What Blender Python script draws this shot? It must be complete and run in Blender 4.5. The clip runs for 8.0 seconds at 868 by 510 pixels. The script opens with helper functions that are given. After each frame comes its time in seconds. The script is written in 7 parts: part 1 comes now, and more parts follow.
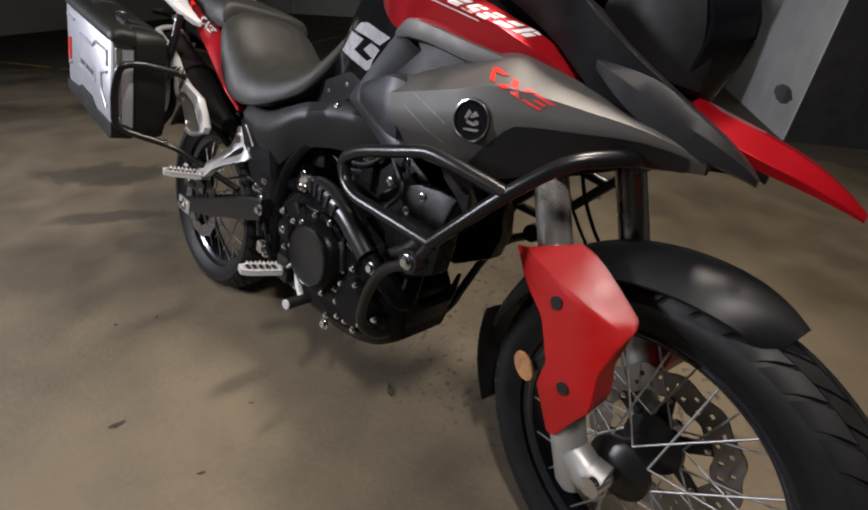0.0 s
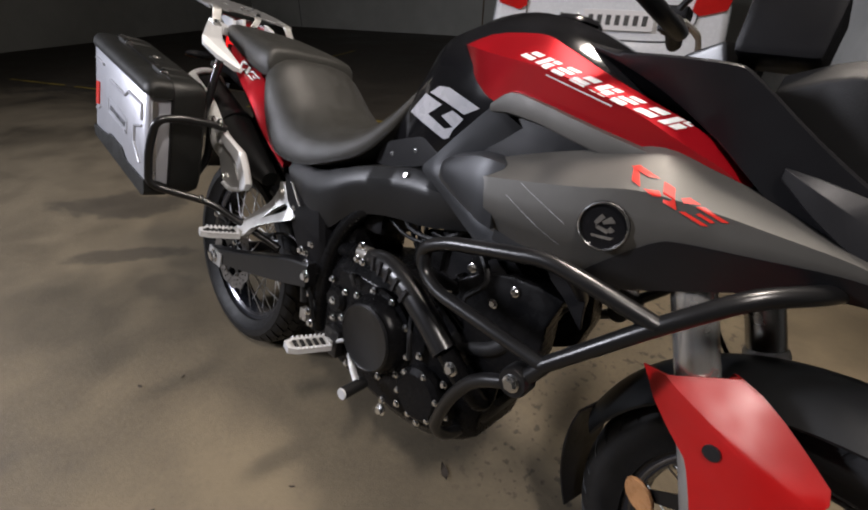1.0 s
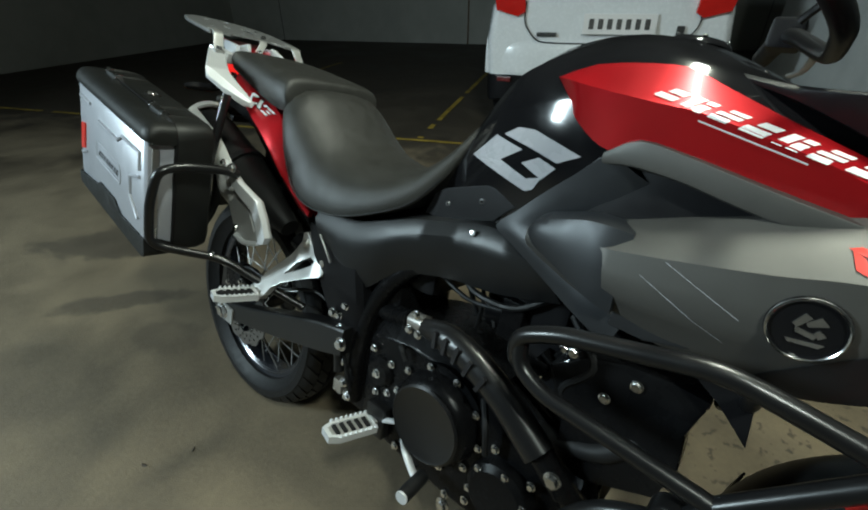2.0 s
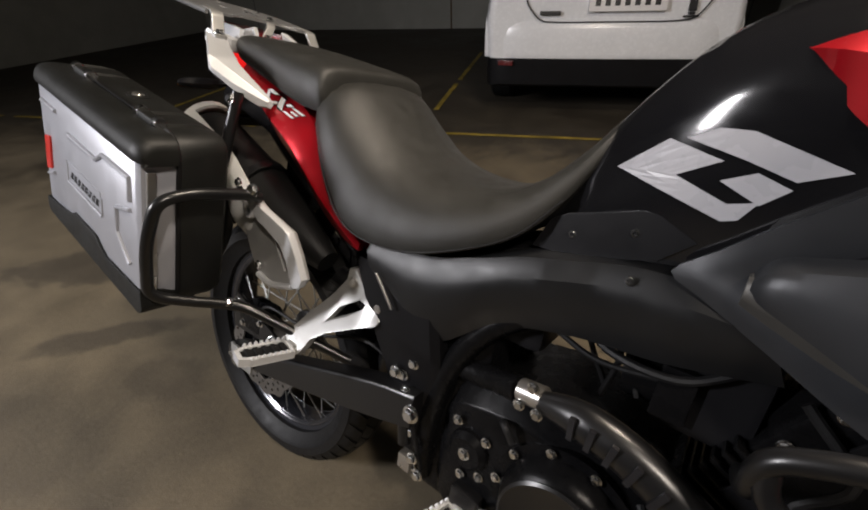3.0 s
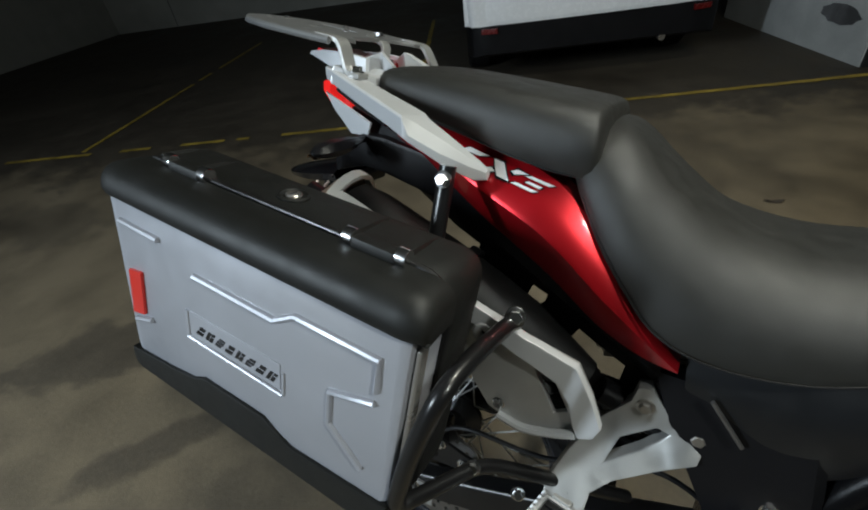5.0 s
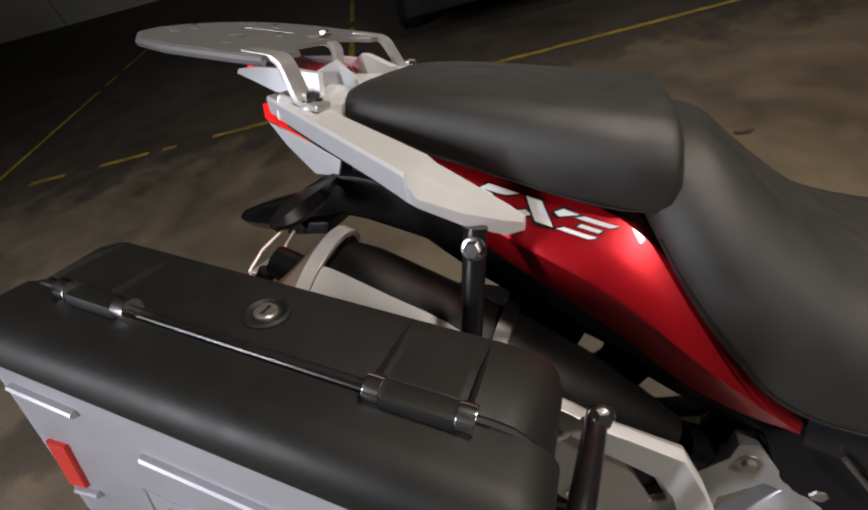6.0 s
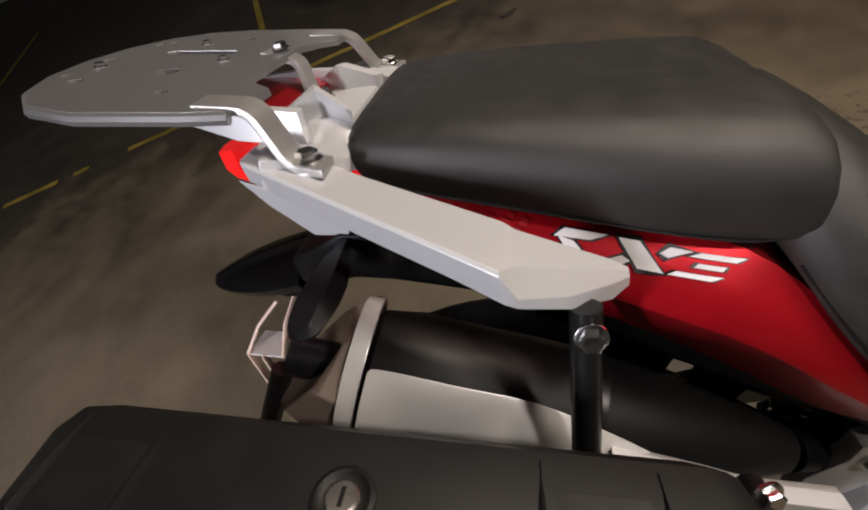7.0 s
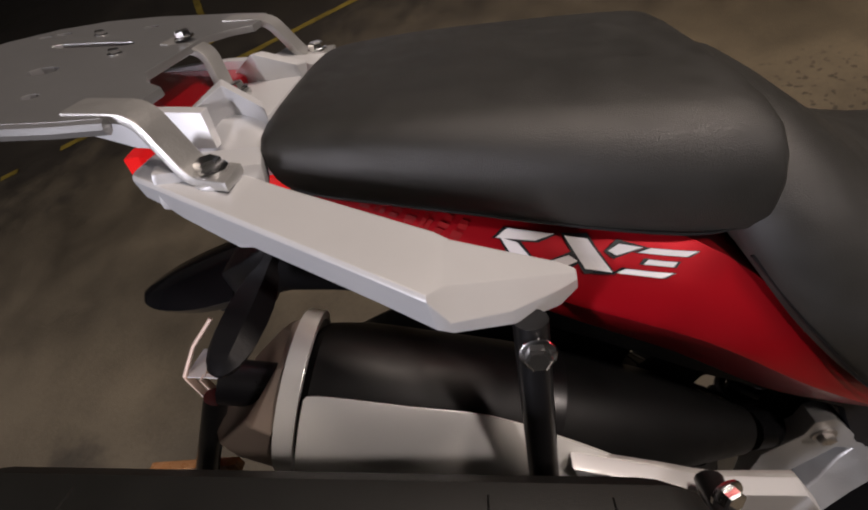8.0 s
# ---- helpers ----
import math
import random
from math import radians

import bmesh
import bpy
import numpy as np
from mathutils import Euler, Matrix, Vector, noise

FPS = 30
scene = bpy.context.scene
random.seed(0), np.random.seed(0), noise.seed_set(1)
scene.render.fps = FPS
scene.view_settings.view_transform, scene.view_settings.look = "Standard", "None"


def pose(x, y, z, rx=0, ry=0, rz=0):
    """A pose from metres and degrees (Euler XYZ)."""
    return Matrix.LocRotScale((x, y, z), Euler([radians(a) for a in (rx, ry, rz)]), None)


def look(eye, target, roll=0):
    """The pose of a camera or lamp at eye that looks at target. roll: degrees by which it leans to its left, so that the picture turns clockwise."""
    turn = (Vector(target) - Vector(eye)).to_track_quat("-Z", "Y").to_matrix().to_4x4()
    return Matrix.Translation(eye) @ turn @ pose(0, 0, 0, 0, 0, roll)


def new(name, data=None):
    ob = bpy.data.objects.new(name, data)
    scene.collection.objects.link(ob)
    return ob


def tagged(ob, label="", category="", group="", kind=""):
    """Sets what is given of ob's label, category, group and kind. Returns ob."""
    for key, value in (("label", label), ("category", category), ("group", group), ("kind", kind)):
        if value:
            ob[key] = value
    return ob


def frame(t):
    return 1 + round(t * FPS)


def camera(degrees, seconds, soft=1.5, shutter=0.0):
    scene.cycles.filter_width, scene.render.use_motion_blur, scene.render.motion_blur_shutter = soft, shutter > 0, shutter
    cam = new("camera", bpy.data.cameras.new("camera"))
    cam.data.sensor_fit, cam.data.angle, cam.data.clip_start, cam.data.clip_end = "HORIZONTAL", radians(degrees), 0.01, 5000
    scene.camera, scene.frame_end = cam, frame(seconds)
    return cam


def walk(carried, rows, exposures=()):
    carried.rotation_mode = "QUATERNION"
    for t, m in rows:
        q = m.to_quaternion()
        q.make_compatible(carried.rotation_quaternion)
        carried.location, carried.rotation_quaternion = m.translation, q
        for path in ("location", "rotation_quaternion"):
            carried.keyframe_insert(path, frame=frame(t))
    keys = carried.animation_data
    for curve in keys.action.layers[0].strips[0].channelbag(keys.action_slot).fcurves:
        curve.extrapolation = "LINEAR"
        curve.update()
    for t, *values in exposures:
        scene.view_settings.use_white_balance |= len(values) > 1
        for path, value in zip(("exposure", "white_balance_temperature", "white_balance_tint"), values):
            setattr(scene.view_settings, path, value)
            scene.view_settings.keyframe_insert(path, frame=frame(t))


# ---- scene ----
from mathutils.bvhtree import BVHTree

# ---- camera ----
cam = camera(89.45, 8.0, 2.0)
PATH = [
    (0.0, (1.4888, -0.5711, 1.0101), (0.9277, 0.0516, 0.4648), 1.53),
    (0.5, (1.3760, -0.5515, 1.0419), (0.8048, 0.0702, 0.5059), 1.61),
    (1.0, (1.2637, -0.5408, 1.0730), (0.6896, 0.0823, 0.5419), 1.42),
    (1.5, (1.1683, -0.5287, 1.0901), (0.5932, 0.1036, 0.5711), 0.84),
    (1.7, (1.1215, -0.5195, 1.0922), (0.5500, 0.1163, 0.5733), 0.34),
    (2.8, (0.8310, -0.4352, 1.0482), (0.2965, 0.2189, 0.5130), -2.03),
    (3.0, (0.7789, -0.4339, 1.0475), (0.2497, 0.2187, 0.5051), -2.10),
    (3.5, (0.6245, -0.4617, 1.0579), (0.1130, 0.1934, 0.5018), -1.99),
    (4.0, (0.4802, -0.4678, 1.0669), (-0.0169, 0.1884, 0.4991), -2.60),
    (4.5, (0.3570, -0.4574, 1.0843), (-0.1115, 0.2077, 0.5027), -4.84),
    (5.0, (0.2773, -0.4206, 1.0992), (-0.1609, 0.2497, 0.5004), -8.71),
    (5.2, (0.2453, -0.3935, 1.0994), (-0.1844, 0.2756, 0.4930), -10.22),
    (6.3, (0.1290, -0.2449, 1.1127), (-0.1896, 0.3873, 0.4065), -19.21),
    (6.5, (0.1075, -0.2163, 1.1160), (-0.1933, 0.3996, 0.3879), -21.86),
    (7.0, (0.0519, -0.1792, 1.1215), (-0.2050, 0.4205, 0.3637), -23.81),
    (7.5, (0.0507, -0.1636, 1.1151), (-0.1672, 0.4222, 0.3345), -24.28),
    (8.0, (0.0686, -0.1475, 1.1045), (-0.1248, 0.4213, 0.3051), -24.14),
]
EXPOSURE = [(0.0, 0.02, 6500, 15), (0.5, 0.08, 6500, 22), (1.0, 0.02, 6500, 15), (1.5, -0.18, 5600, -16), (3.0, -0.2, 7000, 14), (3.5, -0.12, 7150, 22), (4.0, -0.15, 7150, 31), (4.5, -0.22, 7150, 26), (5.0, -0.45, 6000, 0), (6.5, -0.22, 6900, 21), (7.0, -0.36, 6800, 18), (7.5, -0.55, 6750, 20), (8.0, -0.62, 6800, 21)]
walk(cam, [(t, look(eye, target, roll)) for t, eye, target, roll in PATH], EXPOSURE)

# ---- light of the parking garage ----
world = bpy.data.worlds.new("garage_dusk")
scene.world = world
world.use_nodes = True
world.node_tree.nodes["Background"].inputs[0].default_value = (0.62, 0.66, 0.75, 1)
world.node_tree.nodes["Background"].inputs[1].default_value = 0.004


def tube_lamp(name, eye, target, energy, sx, sy, colour):
    data = bpy.data.lights.new(name, "AREA")
    data.shape, data.size, data.size_y = "RECTANGLE", sx, sy
    data.energy, data.color = energy, colour
    ob = new(name, data)
    ob.matrix_basis = look(eye, target)
    return ob


over = tube_lamp("ceiling_tube_over", (0.94, 0.60, 2.68), (0.94, 0.56, 0.0), 40, 0.16, 0.45, (1.0, 0.91, 0.78))
over.data.spread = radians(140)
tube_lamp("ceiling_tube_front", (1.75, -0.75, 2.68), (0.3, 0.0, 0.6), 53, 0.15, 0.4, (1.0, 0.94, 0.86))
aisle = tube_lamp("ceiling_tube_aisle", (-2.2, -3.2, 2.35), (-0.1, -0.2, 0.8), 172, 0.2, 1.0, (0.88, 0.92, 1.0))
aisle.data.spread = radians(168)

# ---- materials ----


def nodes_of(name):
    m = bpy.data.materials.new(name)
    m.use_nodes = True
    return m, m.node_tree, m.node_tree.nodes["Principled BSDF"]


def surface(name, col, rough=0.5, metal=0.0, var=0.12, scale=40.0, bump=0.05, bscale=300.0, rvar=0.1, coat=0.0, stain=0.0, flakes=0.0):
    """A painted, moulded or cast surface: grain, blotches and fine relief."""
    m, nt, b = nodes_of(name)
    tc = nt.nodes.new("ShaderNodeTexCoord")
    big = nt.nodes.new("ShaderNodeTexNoise")
    big.inputs["Scale"].default_value, big.inputs["Detail"].default_value = scale * 0.2, 6
    fine = nt.nodes.new("ShaderNodeTexNoise")
    fine.inputs["Scale"].default_value, fine.inputs["Detail"].default_value = bscale, 3
    nt.links.new(tc.outputs["Object"], big.inputs["Vector"])
    nt.links.new(tc.outputs["Object"], fine.inputs["Vector"])
    ramp = nt.nodes.new("ShaderNodeMapRange")
    ramp.inputs["From Min"].default_value, ramp.inputs["From Max"].default_value = 0.3, 0.7
    ramp.inputs["To Min"].default_value, ramp.inputs["To Max"].default_value = 1 - var, 1 + var
    nt.links.new(big.outputs["Fac"], ramp.inputs["Value"])
    mul = nt.nodes.new("ShaderNodeMix")
    mul.data_type, mul.blend_type = "RGBA", "MULTIPLY"
    mul.inputs["Factor"].default_value = 1
    mul.inputs["A"].default_value = (*col, 1)
    nt.links.new(ramp.outputs["Result"], mul.inputs["B"])
    nt.links.new(mul.outputs["Result"], b.inputs["Base Color"])
    rr = nt.nodes.new("ShaderNodeMapRange")
    rr.inputs["From Min"].default_value, rr.inputs["From Max"].default_value = 0.3, 0.7
    rr.inputs["To Min"].default_value, rr.inputs["To Max"].default_value = max(0.02, rough - rvar), min(1, rough + rvar)
    mixn = nt.nodes.new("ShaderNodeTexNoise")
    mixn.inputs["Scale"].default_value, mixn.inputs["Detail"].default_value = scale, 8
    nt.links.new(tc.outputs["Object"], mixn.inputs["Vector"])
    nt.links.new(mixn.outputs["Fac"], rr.inputs["Value"])
    nt.links.new(rr.outputs["Result"], b.inputs["Roughness"])
    b.inputs["Metallic"].default_value = metal
    if coat:
        b.inputs["Coat Weight"].default_value, b.inputs["Coat Roughness"].default_value = coat, 0.04
    if bump:
        bp = nt.nodes.new("ShaderNodeBump")
        bp.inputs["Strength"].default_value, bp.inputs["Distance"].default_value = bump, 0.002
        nt.links.new(fine.outputs["Fac"], bp.inputs["Height"])
        nt.links.new(bp.outputs["Normal"], b.inputs["Normal"])
    return m


def concrete(name, light, dark, rough, scale=1.0):
    """Old concrete: broad damp stains, smaller blotches, grit and fine relief."""
    m, nt, b = nodes_of(name)
    tc = nt.nodes.new("ShaderNodeTexCoord")
    outs = []
    for s, d, w in ((0.9, 8, 0.6), (4.5, 10, 0.3), (60, 6, 0.2), (420, 2, 0.0)):
        n = nt.nodes.new("ShaderNodeTexNoise")
        n.inputs["Scale"].default_value, n.inputs["Detail"].default_value = s * scale, d
        n.inputs["Distortion"].default_value = w
        nt.links.new(tc.outputs["Object"], n.inputs["Vector"])
        outs.append(n)
    a = nt.nodes.new("ShaderNodeMath")
    a.operation = "MULTIPLY_ADD"
    a.inputs[1].default_value = 0.55
    nt.links.new(outs[0].outputs["Fac"], a.inputs[0])
    a2 = nt.nodes.new("ShaderNodeMath")
    a2.operation = "MULTIPLY_ADD"
    a2.inputs[1].default_value = 0.35
    nt.links.new(outs[1].outputs["Fac"], a2.inputs[0])
    a3 = nt.nodes.new("ShaderNodeMath")
    a3.operation = "MULTIPLY"
    a3.inputs[1].default_value = 0.12
    nt.links.new(outs[2].outputs["Fac"], a3.inputs[0])
    nt.links.new(a3.outputs[0], a2.inputs[2])
    nt.links.new(a2.outputs[0], a.inputs[2])
    cr = nt.nodes.new("ShaderNodeValToRGB")
    cr.color_ramp.elements[0].position, cr.color_ramp.elements[0].color = 0.36, (*dark, 1)
    cr.color_ramp.elements[1].position, cr.color_ramp.elements[1].color = 0.60, (*light, 1)
    nt.links.new(a.outputs[0], cr.inputs["Fac"])
    nt.links.new(cr.outputs["Color"], b.inputs["Base Color"])
    rr = nt.nodes.new("ShaderNodeMapRange")
    rr.inputs["From Min"].default_value, rr.inputs["From Max"].default_value = 0.35, 0.65
    rr.inputs["To Min"].default_value, rr.inputs["To Max"].default_value = rough - 0.15, rough + 0.15
    nt.links.new(a.outputs[0], rr.inputs["Value"])
    nt.links.new(rr.outputs["Result"], b.inputs["Roughness"])
    bp = nt.nodes.new("ShaderNodeBump")
    bp.inputs["Strength"].default_value, bp.inputs["Distance"].default_value = 0.35, 0.004
    ad = nt.nodes.new("ShaderNodeMath")
    ad.operation = "ADD"
    nt.links.new(outs[2].outputs["Fac"], ad.inputs[0])
    nt.links.new(outs[3].outputs["Fac"], ad.inputs[1])
    nt.links.new(ad.outputs[0], bp.inputs["Height"])
    nt.links.new(bp.outputs["Normal"], b.inputs["Normal"])
    return m


def floor_concrete():
    """Garage floor: concrete, darker beyond the bay line, with single oil and damp patches."""
    m = concrete("stained_concrete", (0.158, 0.126, 0.080), (0.056, 0.045, 0.030), 0.66)
    nt = m.node_tree
    b = nt.nodes["Principled BSDF"]
    tc = nt.nodes.new("ShaderNodeTexCoord")
    noise = nt.nodes.new("ShaderNodeTexNoise")
    noise.inputs["Scale"].default_value, noise.inputs["Detail"].default_value = 3.2, 9
    nt.links.new(tc.outputs["Object"], noise.inputs["Vector"])
    grit = nt.nodes.new("ShaderNodeTexNoise")
    grit.inputs["Scale"].default_value, grit.inputs["Detail"].default_value = 55, 4
    nt.links.new(tc.outputs["Object"], grit.inputs["Vector"])

    def math_node(op, a, c=None):
        n = nt.nodes.new("ShaderNodeMath")
        n.operation = op
        for i, v in enumerate((a, c)):
            if v is None:
                continue
            if isinstance(v, (int, float)):
                n.inputs[i].default_value = v
            else:
                nt.links.new(v, n.inputs[i])
        return n.outputs[0]

    def soft(value, lo, hi, strength):
        n = nt.nodes.new("ShaderNodeMapRange")
        n.interpolation_type = "SMOOTHSTEP"
        nt.links.new(value, n.inputs["Value"])
        n.inputs["From Min"].default_value, n.inputs["From Max"].default_value = lo, hi
        n.inputs["To Min"].default_value, n.inputs["To Max"].default_value = 0.0, strength
        return n.outputs["Result"]

    ragged = nt.nodes.new("ShaderNodeTexNoise")
    ragged.inputs["Scale"].default_value, ragged.inputs["Detail"].default_value = 13, 8
    ragged.inputs["Roughness"].default_value = 0.65
    nt.links.new(tc.outputs["Object"], ragged.inputs["Vector"])
    broad = math_node("MULTIPLY", math_node("SUBTRACT", noise.outputs["Fac"], 0.5), 1.5)
    wob = math_node("ADD", broad, math_node("MULTIPLY", math_node("SUBTRACT", ragged.outputs["Fac"], 0.5), 0.9))
    sep = nt.nodes.new("ShaderNodeSeparateXYZ")
    nt.links.new(tc.outputs["Object"], sep.inputs[0])
    # first mask: floor darkens beyond the bay line, with a ragged edge
    masks = [soft(math_node("ADD", sep.outputs["Y"], wob), 1.95, 2.5, 0.72)]
    for u, v, ru, rv, turn, edge, strength in ((-1.37, 0.50, 0.36, 0.18, 20, 0.35, 0.60), (-0.90, 0.12, 0.30, 0.065, 28, 0.45, 0.55), (-0.55, 0.02, 0.17, 0.10, 0, 0.5, 0.35), (0.55, 1.1, 0.5, 0.35, 40, 0.5, 0.30), (-2.4, 1.5, 0.6, 0.25, -20, 0.4, 0.4), (0.95, -0.55, 0.15, 0.07, 60, 0.6, 0.18)):
        mp = nt.nodes.new("ShaderNodeMapping")
        mp.vector_type = "TEXTURE"
        mp.inputs["Location"].default_value = (u, v, 0)
        mp.inputs["Rotation"].default_value = (0, 0, radians(turn))
        mp.inputs["Scale"].default_value = (ru, rv, 1)
        nt.links.new(tc.outputs["Object"], mp.inputs["Vector"])
        ln = nt.nodes.new("ShaderNodeVectorMath")
        ln.operation = "LENGTH"
        nt.links.new(mp.outputs["Vector"], ln.inputs[0])
        masks.append(soft(math_node("SUBTRACT", math_node("SUBTRACT", 1.0, ln.outputs["Value"]), wob), -0.1, edge, strength))
    speck = nt.nodes.new("ShaderNodeTexNoise")
    speck.inputs["Scale"].default_value, speck.inputs["Detail"].default_value = 38, 5
    nt.links.new(tc.outputs["Object"], speck.inputs["Vector"])
    for u, v, r in ((1.2, 0.1, 0.75),):
        off = nt.nodes.new("ShaderNodeVectorMath")
        off.operation = "DISTANCE"
        nt.links.new(tc.outputs["Object"], off.inputs[0])
        off.inputs[1].default_value = (u, v, 0)
        near = soft(math_node("SUBTRACT", r, off.outputs["Value"]), 0.0, 0.3, 1.0)
        masks.append(math_node("MULTIPLY", near, soft(speck.outputs["Fac"], 0.57, 0.65, 0.7)))
    total = masks[0]
    for k in masks[1:]:
        total = math_node("MAXIMUM", total, k)
    total = math_node("MULTIPLY", total, math_node("ADD", 0.75, math_node("MULTIPLY", grit.outputs["Fac"], 0.5)))
    mix = nt.nodes.new("ShaderNodeMix")
    mix.data_type = "RGBA"
    base = b.inputs["Base Color"].links[0].from_socket
    nt.links.new(base, mix.inputs["A"])
    mix.inputs["B"].default_value = (0.022, 0.018, 0.014, 1)
    nt.links.new(total, mix.inputs["Factor"])
    nt.links.new(mix.outputs["Result"], b.inputs["Base Color"])
    return m


FLOOR = floor_concrete()
WALL = concrete("painted_wall", (0.45, 0.45, 0.41), (0.33, 0.33, 0.295), 0.7, 0.6)
PILLAR = concrete("whitewashed_pillar", (0.50, 0.51, 0.50), (0.34, 0.35, 0.35), 0.65, 1.0)
CEIL = concrete("ceiling_concrete", (0.18, 0.18, 0.17), (0.11, 0.11, 0.105), 0.8, 0.5)
YELLOW = surface("worn_yellow_paint", (0.30, 0.215, 0.03), 0.6, var=0.5, scale=30, bump=0.3, bscale=120)
MATTE = surface("matte_black_plastic", (0.008, 0.008, 0.009), 0.38, var=0.15, bump=0.12, bscale=900, rvar=0.06)
MATTE.node_tree.nodes["Principled BSDF"].inputs["Specular IOR Level"].default_value = 0.13
SOFTBLACK = surface("satin_black_steel", (0.007, 0.007, 0.0075), 0.30, var=0.1, bump=0.03, bscale=900, rvar=0.025)
ENGINE = surface("black_engine_paint", (0.005, 0.005, 0.0055), 0.27, var=0.3, bump=0.15, bscale=500, rvar=0.08)
ENGINE.node_tree.nodes["Principled BSDF"].inputs["Specular IOR Level"].default_value = 0.12
GLOSSBLACK = surface("gloss_black_paint", (0.007, 0.007, 0.008), 0.11, var=0.1, bump=0.0, rvar=0.02)
SHROUD = surface("matte_graphite_paint", (0.105, 0.102, 0.096), 0.53, metal=0.6, var=0.08, bump=0.04, bscale=1200, rvar=0.05)
SHROUD_COOL = surface("satin_cool_grey_plastic", (0.026, 0.028, 0.032), 0.42, metal=0.25, var=0.08, bump=0.05, bscale=1100, rvar=0.05)
SIDE = surface("satin_black_panel", (0.0080, 0.0085, 0.0095), 0.40, var=0.1, bump=0.06, bscale=1100, rvar=0.05)
GUARD = surface("satin_black_mudguard", (0.007, 0.0075, 0.008), 0.44, var=0.06, bump=0.03, bscale=1100, rvar=0.02)
SHROUD_DARK = surface("matte_dark_plastic", (0.013, 0.013, 0.0145), 0.45, var=0.12, bump=0.1, bscale=900, rvar=0.06)
RED = surface("red_paint", (0.48, 0.006, 0.014), 0.32, metal=0.6, var=0.03, bump=0.0, rvar=0.02, coat=0.6)
REDPLASTIC = surface("red_plastic", (0.36, 0.006, 0.006), 0.40, var=0.06, bump=0.03, bscale=700, rvar=0.06)
SEAT = surface("black_seat_vinyl", (0.0200, 0.0197, 0.0177), 0.47, var=0.12, bump=0.25, bscale=1500, rvar=0.08)
SILVER = surface("silver_satin_paint", (0.56, 0.57, 0.585), 0.38, metal=0.25, var=0.05, bump=0.03, bscale=900, rvar=0.05)
CASE_SILVER = surface("silver_case_paint", (0.42, 0.43, 0.47), 0.40, metal=0.3, var=0.06, bump=0.04, bscale=1000, rvar=0.06)
CAST = surface("cast_aluminium", (0.47, 0.47, 0.46), 0.42, metal=0.7, var=0.12, bump=0.15, bscale=500, rvar=0.1)
CHROME = surface("bright_steel", (0.75, 0.75, 0.75), 0.16, metal=1.0, var=0.08, bump=0.0, rvar=0.06)
SPOKE = surface("dull_spoke_steel", (0.42, 0.42, 0.41), 0.42, metal=0.8, var=0.1, bump=0.0, rvar=0.05)
DISC = surface("dark_disc_steel", (0.27, 0.26, 0.25), 0.36, metal=0.9, var=0.15, bump=0.05, rvar=0.06)
FORK = surface("fork_tube_steel", (0.52, 0.51, 0.49), 0.24, metal=0.8, var=0.1, bump=0.05, rvar=0.06)
STEEL = surface("brushed_steel", (0.48, 0.46, 0.43), 0.30, metal=0.9, var=0.15, bump=0.05, rvar=0.08)
BRUSHED = surface("satin_shield_metal", (0.80, 0.80, 0.78), 0.36, metal=0.4, var=0.05, bump=0.03, bscale=900, rvar=0.05)
RUBBER = surface("tyre_rubber", (0.007, 0.007, 0.0075), 0.55, var=0.25, scale=60, bump=0.15, bscale=700, rvar=0.08)
RUBBER.node_tree.nodes["Principled BSDF"].inputs["Specular IOR Level"].default_value = 0.3
RIM = surface("black_anodised_rim", (0.035, 0.038, 0.048), 0.22, metal=0.6, var=0.1, bump=0.0, rvar=0.05)
RIM_LIP = surface("dark_polished_rim", (0.16, 0.16, 0.17), 0.22, metal=0.9, var=0.1, bump=0.0, rvar=0.04)
WHITE_DECAL = surface("white_decal", (0.72, 0.70, 0.70), 0.35, var=0.05, bump=0.0)
GREY_DECAL = surface("pale_grey_decal", (0.42, 0.42, 0.45), 0.3, var=0.05, bump=0.0)
RED_DECAL = surface("bright_red_decal", (0.62, 0.03, 0.02), 0.4, var=0.05, bump=0.0)
DARK_DECAL = surface("black_print", (0.01, 0.01, 0.012), 0.35, var=0.05, bump=0.0)
RACK_METAL = surface("grey_rack_metal", (0.33, 0.335, 0.34), 0.36, metal=0.7, var=0.05, bump=0.03, bscale=1200, rvar=0.02)
CASE_BLACK = surface("grained_black_case_plastic", (0.0095, 0.0098, 0.009), 0.50, var=0.15, bump=0.10, bscale=1300, rvar=0.06)
CAN_BLACK = surface("heatproof_black", (0.006, 0.006, 0.006), 0.5, var=0.2, bump=0.06, bscale=1200, rvar=0.08)
CAPSTEEL = surface("dull_bronze_steel", (0.46, 0.37, 0.31), 0.42, metal=0.5, var=0.15, bump=0.03, rvar=0.08)
REDLENS = surface("red_lens", (0.55, 0.015, 0.012), 0.12, var=0.1, bump=0.0, coat=0.5)
DIMRED = surface("dull_red_reflector", (0.10, 0.008, 0.008), 0.25, var=0.1, bump=0.0)
LAMPLENS = surface("lit_red_lens", (0.55, 0.015, 0.012), 0.12, var=0.1, bump=0.0, coat=0.5)
LAMPLENS.node_tree.nodes["Principled BSDF"].inputs["Emission Color"].default_value = (1.0, 0.02, 0.02, 1)
LAMPLENS.node_tree.nodes["Principled BSDF"].inputs["Emission Strength"].default_value = 0.8
CASE_BLACK.node_tree.nodes["Principled BSDF"].inputs["Specular IOR Level"].default_value = 0.30
SIDE.node_tree.nodes["Principled BSDF"].inputs["Specular IOR Level"].default_value = 0.38
